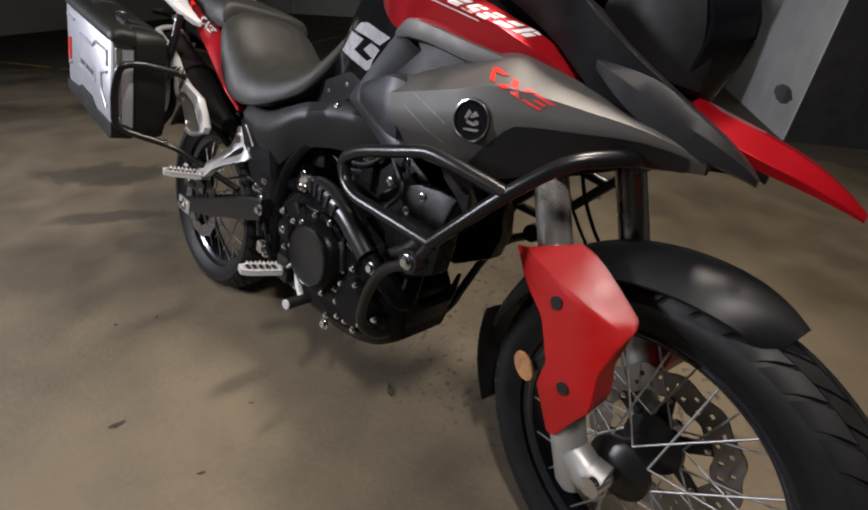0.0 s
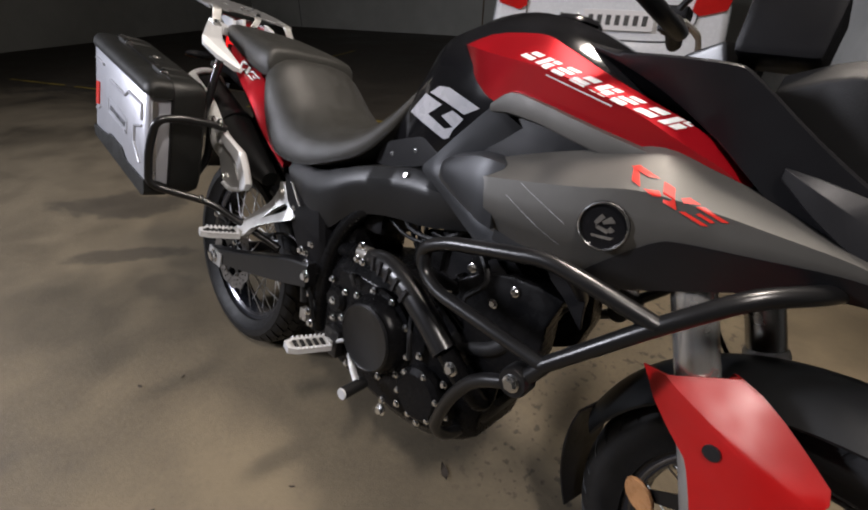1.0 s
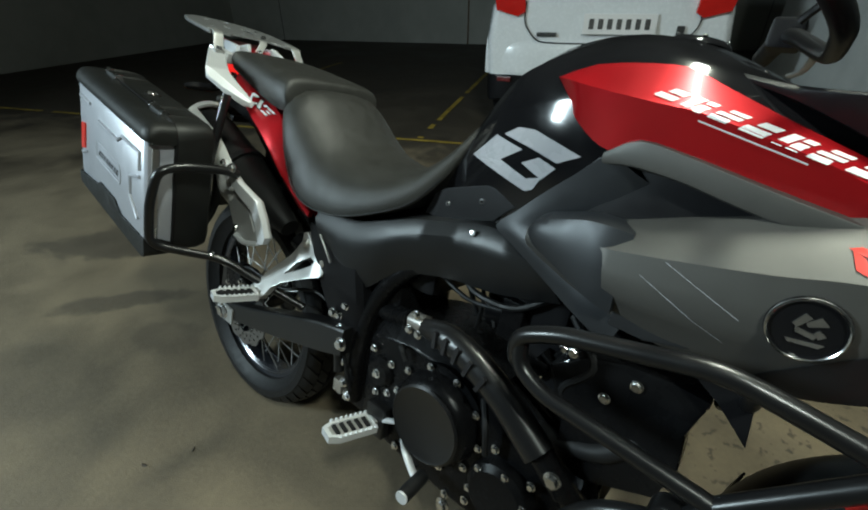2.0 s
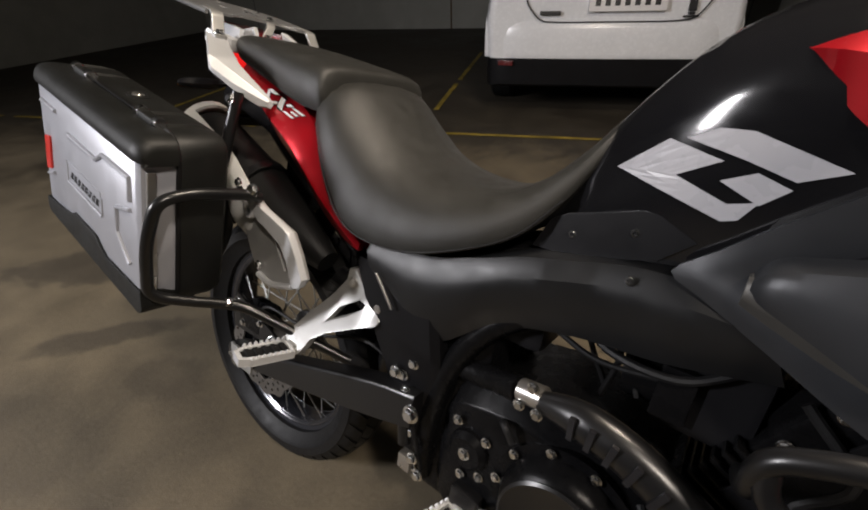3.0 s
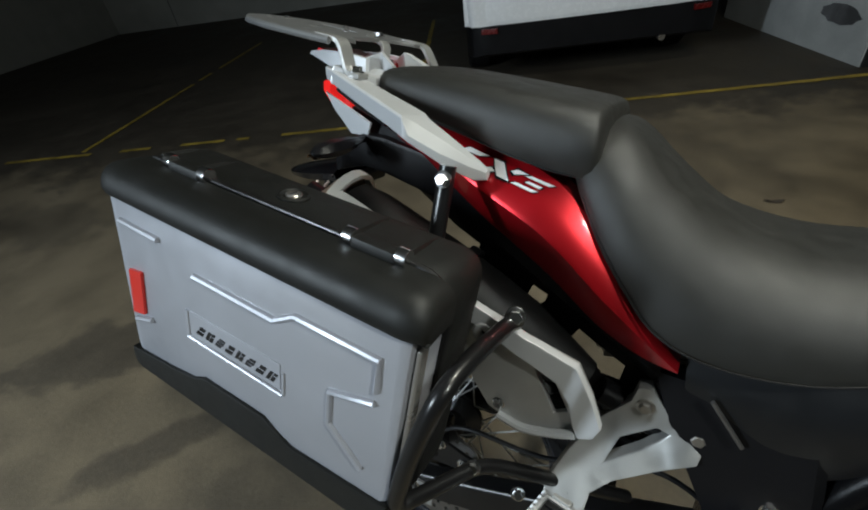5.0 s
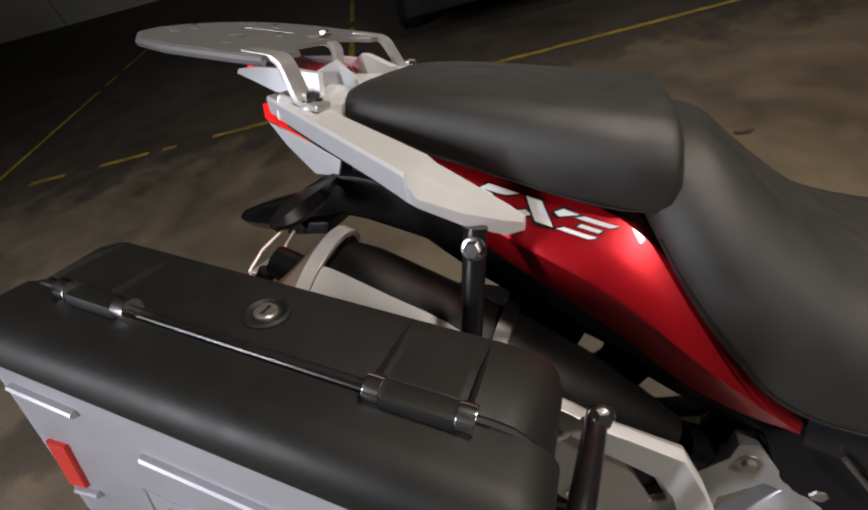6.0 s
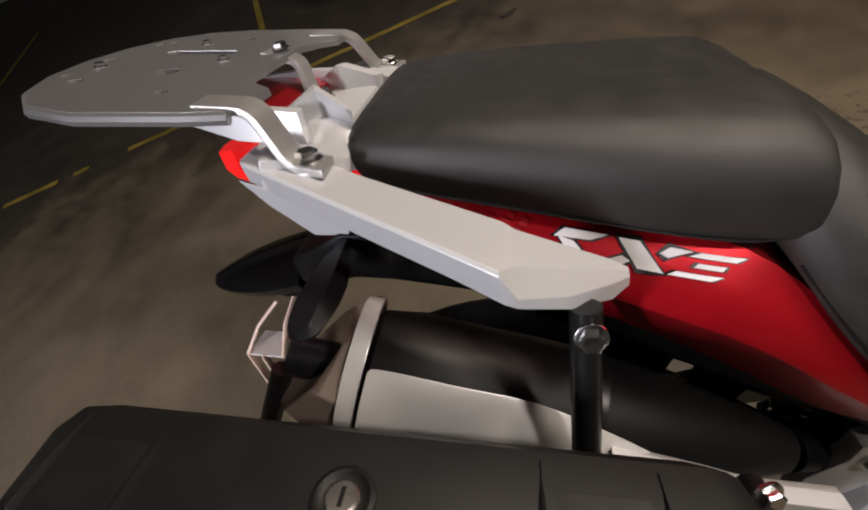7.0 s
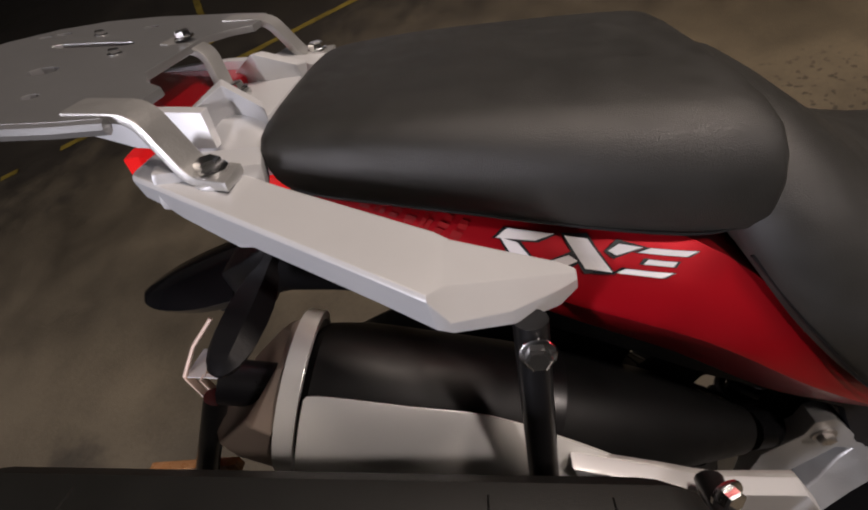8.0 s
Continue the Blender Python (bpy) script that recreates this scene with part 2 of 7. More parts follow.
SEAT.node_tree.nodes["Principled BSDF"].inputs["Specular IOR Level"].default_value = 0.48
CAN_BLACK.node_tree.nodes["Principled BSDF"].inputs["Specular IOR Level"].default_value = 0.25
SHROUD_DARK.node_tree.nodes["Principled BSDF"].inputs["Specular IOR Level"].default_value = 0.32
GUARD.node_tree.nodes["Principled BSDF"].inputs["Specular IOR Level"].default_value = 0.35
AMBER = surface("amber_reflector", (0.34, 0.17, 0.075), 0.30, var=0.3, scale=120, bump=0.2, bscale=500)
SMOKE = surface("dark_smoked_screen", (0.004, 0.0045, 0.006), 0.2, var=0.1, bump=0.0, rvar=0.02)
SMOKE.node_tree.nodes["Principled BSDF"].inputs["Specular IOR Level"].default_value = 0.3
CARWHITE = surface("white_car_paint", (0.80, 0.81, 0.83), 0.25, var=0.03, bump=0.0, coat=0.6)
COPPER = surface("heat_tinted_steel", (0.85, 0.66, 0.55), 0.35, metal=0.25, var=0.2, bump=0.0, rvar=0.06)

# ---- building blocks ----


def finish(bm, bevel=0.0, angle=32.0, segs=2):
    bmesh.ops.remove_doubles(bm, verts=bm.verts, dist=1e-5)
    bmesh.ops.recalc_face_normals(bm, faces=bm.faces)
    if bevel:
        sharp = [e for e in bm.edges if len(e.link_faces) == 2 and e.calc_face_angle(0) > radians(angle)]
        bmesh.ops.bevel(bm, geom=sharp, offset=bevel, segments=segs, profile=0.6, affect="EDGES", clamp_overlap=True)
    for f in bm.faces:
        f.smooth = True
    for e in bm.edges:
        e.smooth = len(e.link_faces) == 2 and e.calc_face_angle(0) < radians(38)


def part(name, bm, material, parent=None, label="", bevel=0.0, m=None, angle=32.0):
    """Links a bmesh as one mesh object under a thing or a part."""
    finish(bm, bevel, angle)
    me = bpy.data.meshes.new(name)
    bm.to_mesh(me)
    bm.free()
    me.materials.append(material)
    ob = new(name, me)
    ob.parent = parent
    if m is not None:
        ob.matrix_basis = m
    if bevel:
        ob.modifiers.new("flat_faces", "WEIGHTED_NORMAL").keep_sharp = True
    return tagged(ob, label)


def share(name, me, parent, m, label=""):
    ob = new(name, me)
    ob.parent = parent
    ob.matrix_basis = m
    return tagged(ob, label)


def spline(pts, n=6, closed=False):
    """Points of a smooth line through pts."""
    pts = [Vector(p) for p in pts]
    k, out = len(pts), []
    for i in range(k if closed else k - 1):
        p0 = pts[(i - 1) % k] if closed or i else pts[0] * 2 - pts[1]
        p1, p2 = pts[i], pts[(i + 1) % k]
        p3 = pts[(i + 2) % k] if closed or i + 2 < k else p2 * 2 - p1
        for j in range(n):
            t = j / n
            out.append(0.5 * ((2 * p1) + (p2 - p0) * t + (2 * p0 - 5 * p1 + 4 * p2 - p3) * t * t + (3 * p1 - p0 - 3 * p2 + p3) * t ** 3))
    if not closed:
        out.append(pts[-1])
    return out


def rounded(pts, r=0.02, n=5):
    """A line through pts whose corners are bent to the radius r, as a tube is bent."""
    pts = [Vector(p) for p in pts]
    out = [pts[0]]
    for a, b, c in zip(pts, pts[1:], pts[2:]):
        d = min(r, (a - b).length * 0.45, (c - b).length * 0.45)
        p, q = b + (a - b).normalized() * d, b + (c - b).normalized() * d
        for i in range(n + 1):
            t = i / n
            out.append(p * (1 - t) ** 2 + b * 2 * t * (1 - t) + q * t * t)
    return out + [pts[-1]]


def skin(bm, rings, closed=True, cap=True):
    """Faces between rings of equally many points."""
    rows = [[bm.verts.new(p) for p in ring] for ring in rings]
    k = len(rows[0])
    for a, b in zip(rows, rows[1:]):
        for i in range(k if closed else k - 1):
            bm.faces.new((a[i], a[(i + 1) % k], b[(i + 1) % k], b[i]))
    if cap and closed:
        bm.faces.new(rows[0][::-1])
        bm.faces.new(rows[-1])
    return bm


def sweep(bm, line, radius, seg=10, flat=1.0, spin=0.0):
    """A round (or flattened) tube along a line; radius may be a list."""
    line = [Vector(p) for p in line]
    rings, side = [], None
    for i, p in enumerate(line):
        d = (line[min(i + 1, len(line) - 1)] - line[max(i - 1, 0)]).normalized()
        if side is None:
            side = d.cross(Vector((0, 0, 1)) if abs(d.z) < 0.9 else Vector((0, 1, 0))).normalized()
        else:
            side = (side - d * side.dot(d)).normalized()
        up = side.cross(d)
        r = radius[i] if isinstance(radius, (list, tuple)) else radius
        rings.append([p + side * (r * math.cos(spin + 6.28319 * j / seg)) + up * (r * flat * math.sin(spin + 6.28319 * j / seg)) for j in range(seg)])
    return skin(bm, rings)


def lathe(bm, profile, n=40, axis="y", closed=False, centre=(0, 0, 0), wobble=None):
    """Turns a profile of (radius, along) about an axis."""
    rows = []
    for i in range(n):
        a = 6.283185 * i / n
        row = []
        for j, (r, h) in enumerate(profile):
            if wobble:
                r += wobble(i, j)
            c, s = r * math.cos(a), r * math.sin(a)
            p = {"y": (c, h, s), "x": (h, c, s), "z": (c, s, h)}[axis]
            row.append(bm.verts.new(Vector(p) + Vector(centre)))
        rows.append(row)
    k = len(profile)
    for i in range(n):
        a, b = rows[i], rows[(i + 1) % n]
        for j in range(k if closed else k - 1):
            bm.faces.new((a[j], b[j], b[(j + 1) % k], a[(j + 1) % k]))
    if not closed:
        for j, flip in ((0, 1), (k - 1, 0)):
            if profile[j][0] > 1e-4:
                ring = [row[j] for row in rows]
                bm.faces.new(ring[::-1] if flip else ring)
    return bm


def block(bm, x0, x1, y0, y1, z0, z1, m=None):
    vs = [bm.verts.new((m @ Vector(p)) if m is not None else p) for p in ((x, y, z) for x in (x0, x1) for y in (y0, y1) for z in (z0, z1))]
    for f in ((0, 1, 3, 2), (4, 6, 7, 5), (0, 4, 5, 1), (2, 3, 7, 6), (0, 2, 6, 4), (1, 5, 7, 3)):
        bm.faces.new([vs[i] for i in f])
    return bm


def plate(bm, outline, holes=(), thick=0.004, place=None):
    """A flat piece with holes: outlines in (a, b), laid by place((a, b), side) or at (a, 0..thick, b)."""
    place = place or (lambda a, b, s: (a, s * thick, b))
    flat = bmesh.new()
    for loop in (outline, *holes):
        vs = [flat.verts.new((p[0], 0, p[1])) for p in loop]
        for i in range(len(vs)):
            flat.edges.new((vs[i], vs[(i + 1) % len(vs)]))
    bmesh.ops.triangle_fill(flat, use_beauty=True, use_dissolve=False, edges=flat.edges[:], normal=(0, 1, 0))
    flat.verts.index_update()
    front = [bm.verts.new(place(v.co.x, v.co.z, 0)) for v in flat.verts]
    back = [bm.verts.new(place(v.co.x, v.co.z, 1)) for v in flat.verts]
    for f in flat.faces:
        ids = [v.index for v in f.verts]
        bm.faces.new([front[i] for i in ids])
        bm.faces.new([back[i] for i in reversed(ids)])
    for e in flat.edges:
        if len(e.link_faces) == 1:
            i, j = (v.index for v in e.verts)
            bm.faces.new((front[i], front[j], back[j], back[i]))
    flat.free()
    return bm


def rod(bm, a, b, r, seg=10):
    return sweep(bm, [a, b], r, seg)


def aim(place, direction):
    """The pose of a thing whose own z points along direction."""
    return Matrix.Translation(place) @ Vector(direction).to_track_quat("Z", "Y").to_matrix().to_4x4()


def mesh_of(name, bm, material, bevel=0.0):
    finish(bm, bevel)
    me = bpy.data.meshes.new(name)
    bm.to_mesh(me)
    bm.free()
    me.materials.append(material)
    return me


def bolt_mesh(name, material):
    bm = bmesh.new()
    lathe(bm, [(1.35, 0), (1.35, 0.22), (1.15, 0.3)], 14, "z")
    skin(bm, [[(math.cos(i * 1.0472) * r, math.sin(i * 1.0472) * r, h) for i in range(6)] for r, h in ((1.0, 0.3), (1.0, 0.85), (0.8, 1.0))])
    return mesh_of(name, bm, material)


BOLT = bolt_mesh("bolt", CHROME)
DARKBOLT = bolt_mesh("dark_bolt", STEEL)
bm = bmesh.new()
lathe(bm, [(1.0, 0), (1.0, 0.35), (0.8, 0.6), (0.45, 0.62), (0.4, 0.25)], 14, "z")
SCREW = mesh_of("screw", bm, CHROME)


def bolt(parent, place, direction=(0, -1, 0), r=0.006, me=None):
    return share("bolt", me or BOLT, parent, aim(place, direction) @ Matrix.Diagonal((r, r, r, 1)))


def screw(parent, place, direction=(0, -1, 0), r=0.005):
    return share("screw", SCREW, parent, aim(place, direction) @ Matrix.Diagonal((r, r, r, 1)))


def stick(name, quads, target, material, parent, label="", lift=0.0012, n=6):
    """Thin foil on a panel: four-cornered strokes given in (x, z), each laid on the panel from its outer side."""
    tm = bmesh.new()
    tm.from_mesh(target.data)
    bmesh.ops.triangulate(tm, faces=tm.faces)
    tree = BVHTree.FromBMesh(tm)
    for q in quads:
        bm = bmesh.new()
        q = [Vector(p) for p in q]
        grid = {}
        for i in range(n + 1):
            for j in range(3):
                s, t = i / n, j / 2
                p = q[0].lerp(q[1], s).lerp(q[3].lerp(q[2], s), t)
                hit = tree.ray_cast(Vector((p.x, -2, p.y)), Vector((0, 1, 0)))
                if hit[0] is None:
                    continue
                nrm = hit[1] if hit[1].y < 0 else -hit[1]
                grid[i, j] = bm.verts.new(hit[0] + nrm * lift)
        for i in range(n):
            for j in range(2):
                c = [grid.get(k) for k in ((i, j), (i + 1, j), (i + 1, j + 1), (i, j + 1))]
                if all(c):
                    bm.faces.new(c)
        for v in [v for v in bm.verts if not v.link_faces]:
            bm.verts.remove(v)
        if not bm.faces:
            bm.free()
            continue
        me = bpy.data.meshes.new(name)
        bm.to_mesh(me)
        bm.free()
        me.materials.append(material)
        ob = new(name, me)
        ob.parent = parent
        tagged(ob, label)
    tm.free()


def mark_shapes(x0, z0, x1, z1, high, count, lean=0.3, gap=0.22, style=0):
    """Slanted strokes that stand for a mark: count blocks from (x0, z0) to (x1, z1), high along the slope's normal."""
    a, b = Vector((x0, z0)), Vector((x1, z1))
    d = (b - a) / count
    up = Vector((-d.y, d.x)).normalized() * high
    if up.y < 0:
        up = -up
    quads = []
    for i in range(count):
        s = a + d * i
        e = s + d * (1 - gap)
        sh = d.normalized() * high * lean
        k = (i + style) % 3

        def at(u, v):
            return s.lerp(e, u) + up * v + sh * v
        if k == 0:
            quads += [[at(0, 0), at(1, 0), at(1, 0.42), at(0, 0.42)], [at(0.2, 0.58), at(1, 0.58), at(1, 1), at(0.2, 1)]]
        elif k == 1:
            quads += [[at(0, 0), at(0.42, 0), at(0.42, 1), at(0, 1)], [at(0.55, 0), at(1, 0), at(1, 0.55), at(0.55, 0.55)], [at(0.55, 0.7), at(1, 0.7), at(1, 1), at(0.55, 1)]]
        else:
            quads += [[at(0, 0), at(0.8, 0), at(0.8, 0.25), at(0, 0.25)], [at(0, 0.37), at(1, 0.37), at(1, 0.63), at(0, 0.63)], [at(0.2, 0.75), at(1, 0.75), at(1, 1), at(0.2, 1)]]
    return quads


def angular_mark(a, b, high, lean):
    """Angular strokes that stand for a mark, laid from a to b and leaning forward."""
    a, b = Vector(a), Vector(b)
    d = b - a
    up = Vector((-d.y, d.x)).normalized() * high + d.normalized() * high * lean
    shapes = (((0.0, 0.66), (0.02, 1.0), (0.27, 1.0), (0.20, 0.72)), ((0.02, 0.70), (0.12, 0.62), (0.30, 0.0), (0.19, 0.0)), ((0.32, 1.0), (0.44, 1.0), (0.70, 0.0), (0.56, 0.0)), ((0.34, 0.0), (0.46, 0.0), (0.49, 0.24), (0.42, 0.40)),
              ((0.58, 0.72), (0.64, 0.60), (0.72, 1.0), (0.60, 1.0)), ((0.72, 0.80), (0.76, 1.0), (1.0, 1.0), (0.97, 0.80)), ((0.80, 0.42), (0.80, 0.60), (0.95, 0.60), (0.95, 0.42)), ((0.72, 0.0), (0.74, 0.20), (0.98, 0.20), (0.95, 0.0)))
    return [[a + d * u + up * v for u, v in q] for q in shapes]


def grown(quad, by):
    """A four-cornered stroke made wider by a small border."""
    mid = sum(quad, Vector((0, 0))) / 4
    return [p + (p - mid).normalized() * by * 1.5 for p in quad]


# ---- the garage ----
TURN = 25.0
CA, SA = math.cos(radians(TURN)), math.sin(radians(TURN))


def bay(u, v, z=0.0):
    """A place in the garage, along and across its bays."""
    return Vector((u * CA - v * SA, u * SA + v * CA, z))


GARAGE = pose(0, 0, 0, 0, 0, TURN)


def slab(name, x0, x1, y0, y1, z0, z1, material, label):
    bm = block(bmesh.new(), x0, x1, y0, y1, z0, z1)
    return tagged(part(name, bm, material, None, label, 0.0, GARAGE), kind="structure")


slab("floor", -9, 9.2, -7, 11, -0.2, 0, FLOOR, "tan stained concrete floor of a parking garage")
slab("ceiling", -9, 9.2, -7, 11, 2.75, 2.95, CEIL, "grey concrete ceiling of a parking garage")
slab("wall_north", -7.8, 9.0, 9.8, 10.0, 0, 2.75, WALL, "pale painted wall of jointed panels")
slab("wall_west", -7.8, -7.6, -6.0, 9.8, 0, 2.75, WALL, "pale painted side wall")
slab("wall_east", 8.8, 9.0, -6.0, 9.8, 0, 2.75, WALL, "pale painted side wall")
slab("wall_south", -7.6, 8.8, -6.2, -6.0, 0, 2.75, WALL, "pale painted wall")
pillar = slab("pillar", 2.62, 3.5, 2.72, 4.6, 0, 2.75, PILLAR, "white painted concrete pillar with dark scuffs")
# thin black slab over the pillar's front face
slab("trim", 2.63, 3.5, 2.700, 2.716, 0, 2.75, surface("black_pillar_front", (0.012, 0.012, 0.012), 0.6, var=0.4), "black front of the pillar")
bm = bmesh.new()
ring = [bm.verts.new((2.617, 3.05 + (0.19 + 0.02 * math.sin(k * 2.3)) * math.cos(k * 0.3491), 0.265 + (0.062 + 0.008 * math.sin(k * 3.1)) * math.sin(k * 0.3491))) for k in range(18)]
back = [bm.verts.new((2.6215, v.co.y, v.co.z)) for v in ring]
bm.faces.new(ring)
for k in range(18):
    bm.faces.new((ring[k], back[k], back[(k + 1) % 18], ring[(k + 1) % 18]))
part("scuff", bm, surface("grey_scuff", (0.10, 0.10, 0.105), 0.7, var=0.5, scale=20), pillar, "dark rubber scuff low on the pillar")
slab("trim", -1.545, -1.515, 9.785, 9.80, 0, 2.75, surface("rusty_joint", (0.12, 0.075, 0.04), 0.8, var=0.4), "rust-stained vertical joint in the wall")
for u in (-6.2, 1.6, 4.2, 6.8):
    slab("trim", u - 0.008, u + 0.008, 9.79, 9.80, 0, 2.75, surface("dark_joint", (0.15, 0.15, 0.14), 0.8), "thin dark joint in the wall")


def stripe(u0, v0, u1, v1, wide, seed):
    """A worn paint stripe, broken and ragged at its edges."""
    rnd = random.Random(seed)
    bm = bmesh.new()
    a, b = Vector((u0, v0, 0)), Vector((u1, v1, 0))
    n = max(4, int((b - a).length / 0.05))
    side = (b - a).normalized().cross(Vector((0, 0, 1))) * wide / 2
    row, gone = None, 0
    for i in range(n + 1):
        if gone == 0 and rnd.random() < 0.035:
            gone = rnd.randint(1, 4)
        p = a.lerp(b, i / n)
        cur = [bm.verts.new(p + side * (1 + rnd.uniform(-0.2, 0.15)) + Vector((0, 0, 0.004))), bm.verts.new(p - side * (1 + rnd.uniform(-0.2, 0.15)) + Vector((0, 0, 0.004)))]
        if gone:
            gone -= 1
            cur = None
        if row and cur:
            bm.faces.new((row[0], row[1], cur[1], cur[0]))
        row = cur
    ob = part("bay_marking", bm, YELLOW, None, "worn yellow painted bay stripe on concrete", 0.0, GARAGE)
    return tagged(ob, category="marking", group="bay stripes", kind="structure")


stripe(-6.0, 2.53, 2.6, 2.55, 0.048, 3)
stripe(-0.39, 2.6, -0.42, 6.5, 0.048, 5)
stripe(-3.02, 2.6, -3.02, 6.5, 0.048, 8)

# ---- the white car behind the bay line ----


def car_wheel(parent, x, y):
    bm = lathe(bmesh.new(), [(0.20, -0.09), (0.27, -0.1), (0.30, -0.075), (0.305, 0), (0.30, 0.075), (0.27, 0.1), (0.20, 0.09)], 36, "x", True)
    tyre = part("tyre", bm, RUBBER, parent, "", 0.0, pose(x, y, 0.305))
    bm = lathe(bmesh.new(), [(0.205, -0.06), (0.19, -0.075), (0.08, -0.05), (0.0, -0.055), (0.0, 0.05), (0.19, 0.06)], 24, "x")
    part("rim", bm, STEEL, tyre, "grey steel rim")


def make_car():
    car = new("car")
    car.matrix_basis = Matrix.Translation(bay(0.03, 3.08)) @ pose(0, 0, 0, 0, 0, TURN)
    half, cx = 0.905, 0.925
    # (along, half width low, half width belt, z low, z belt, roof half width, roof z)
    stations = [(0.0, 0.82, 0.80, 0.44, 0.98, 0.55, 1.02), (0.035, 0.875, 0.855, 0.42, 1.0, 0.60, 1.08), (0.10, 0.90, 0.88, 0.42, 1.0, 0.62, 1.18), (0.35, half, 0.89, 0.42, 1.0, 0.62, 1.46),
                (0.9, half, 0.9, 0.30, 1.0, 0.62, 1.52), (2.0, half, 0.9, 0.26, 0.98, 0.62, 1.52), (2.9, half, 0.88, 0.28, 0.96, 0.60, 1.40), (3.4, 0.88, 0.84, 0.30, 0.93, 0.66, 0.99), (4.0, 0.78, 0.72, 0.35, 0.76, 0.5, 0.80)]
    rings = []
    for y, wl, wb, zl, zb, wr, zr in stations:
        half_ring = [(wl * 0.97, zl), (wl, zl + 0.06), (wl + 0.012, (zl + zb) / 2), (wb, zb - 0.05), (wb * 0.965, zb), (wr + 0.05, zr - 0.06), (wr, zr), (wr * 0.5, zr + 0.015)]
        ring = [(cx + a, y, b) for a, b in half_ring] + [(cx - a, y, b) for a, b in reversed(half_ring)]
        rings.append(ring)
    body = part("body", skin(bmesh.new(), rings), CARWHITE, car, "glossy white painted car body", 0.012, None, 40)
    # lower bumper
    rings = []
    for y, w in ((-0.022, 0.66), (-0.014, 0.78), (0.03, 0.86), (0.12, 0.895), (0.4, 0.90)):
        rings.append([(cx - w, y, 0.24 + 0.02 * (y < 0)), (cx - w, y - 0.004, 0.36), (cx - w, y, 0.455), (cx + w, y, 0.455), (cx + w, y - 0.004, 0.36), (cx + w, y, 0.24 + 0.02 * (y < 0))])
    bumper = part("lower_bumper", skin(bmesh.new(), rings), MATTE, car, "dark grey plastic lower bumper", 0.01)
    # upper bumper swell
    rings = []
    for z, y in ((0.455, -0.034), (0.49, -0.044), (0.58, -0.046), (0.66, -0.038), (0.70, -0.024), (0.73, 0.0)):
        ring = []
        for i in range(25):
            a = (i / 24 - 0.5) * 2
            ring.append((cx + a * 0.915, y + 0.14 * max(0, abs(a) - 0.62) ** 2 * 4.0 + 0.03 * a * a, z))
        for i in range(24, -1, -1):
            a = (i / 24 - 0.5) * 2
            ring.append((cx + a * 0.905, 0.12 + 0.15 * max(0, abs(a) - 0.8), z))
        rings.append(ring)
    part("upper_bumper", skin(bmesh.new(), rings), CARWHITE, car, "glossy white rear bumper", 0.006)
    for s in (-1, 1):
        bm = bmesh.new()
        block(bm, -0.06, 0.06, -0.012, 0.012, -0.018, 0.018)
        part("reflector", bm, DIMRED, bumper, "dull red bumper reflector", 0.004, pose(cx + s * 0.735, -0.024, 0.424, 0, 0, s * 14))
        rings = [[(cx + s * x, y, z) for x, z in ((0.60, 0.92), (0.66, 0.885), (0.83, 0.93), (0.85, 1.04), (0.72, 1.06), (0.61, 1.02))] for y in (-0.035, 0.12)]
        part("tail_lamp", skin(bmesh.new(), rings), REDLENS, car, "red tail lamp", 0.012)
    bm = block(bmesh.new(), -0.26, 0.26, -0.012, 0.01, -0.07, 0.07)
    number = part("number_plate", bm, WHITE_DECAL, car, "white number plate with dark bars", 0.004, pose(cx + 0.10, -0.025, 0.84, -8))
    for i in range(7):
        bm = block(bmesh.new(), -0.018, 0.018, -0.0155, -0.012, -0.035, 0.035)
        part("bar", bm, DARK_DECAL, number, "", 0.0, pose(-0.2 + i * 0.066, 0, 0))
    # seams of the tailgate, badge marks
    seam = rounded([(cx - 0.60, -0.010, 0.99), (cx - 0.61, -0.016, 0.84), (cx - 0.50, -0.026, 0.712), (cx - 0.33, -0.028, 0.704), (cx + 0.38, -0.028, 0.704), (cx + 0.56, -0.026, 0.716), (cx + 0.66, -0.016, 0.85), (cx + 0.62, -0.010, 0.99)], 0.06)
    part("tailgate_seam", sweep(bmesh.new(), seam, 0.005, 6), DARK_DECAL, body)
    for x, z, w, h in ((-0.425, 0.765, 0.075, 0.014), (0.53, 0.80, 0.026, 0.035), (0.53, 0.752, 0.022, 0.008), (0.53, 0.733, 0.05, 0.006)):
        bm = block(bmesh.new(), -w, w, -0.006, 0.01, -h, h)
        part("badge", bm, DARK_DECAL, body, "small dark badge", 0.002, pose(cx + x, -0.022, z, -8))
    bm = block(bmesh.new(), -0.6, 0.6, -0.03, 0.03, -0.18, 0.18)
    part("rear_window", bm, SMOKE, car, "dark rear window glass", 0.02, pose(cx, 0.19, 1.25, -28))
    for x in (0.12, 1.73):
        for y in (0.75, 3.25):
            car_wheel(car, x, y)
    bm = block(bmesh.new(), 0.15, 1.7, 0.3, 3.7, 0.22, 0.5)
    part("underbody", bm, ENGINE, car, "black underbody", 0.02)
    rod(bm := bmesh.new(), (1.42, -0.02, 0.25), (1.42, 0.4, 0.27), 0.025)
    part("exhaust_tip", bm, STEEL, car, "small steel exhaust tip")
    return tagged(car, "white hatchback car parked behind a yellow stripe", "car")


make_car()

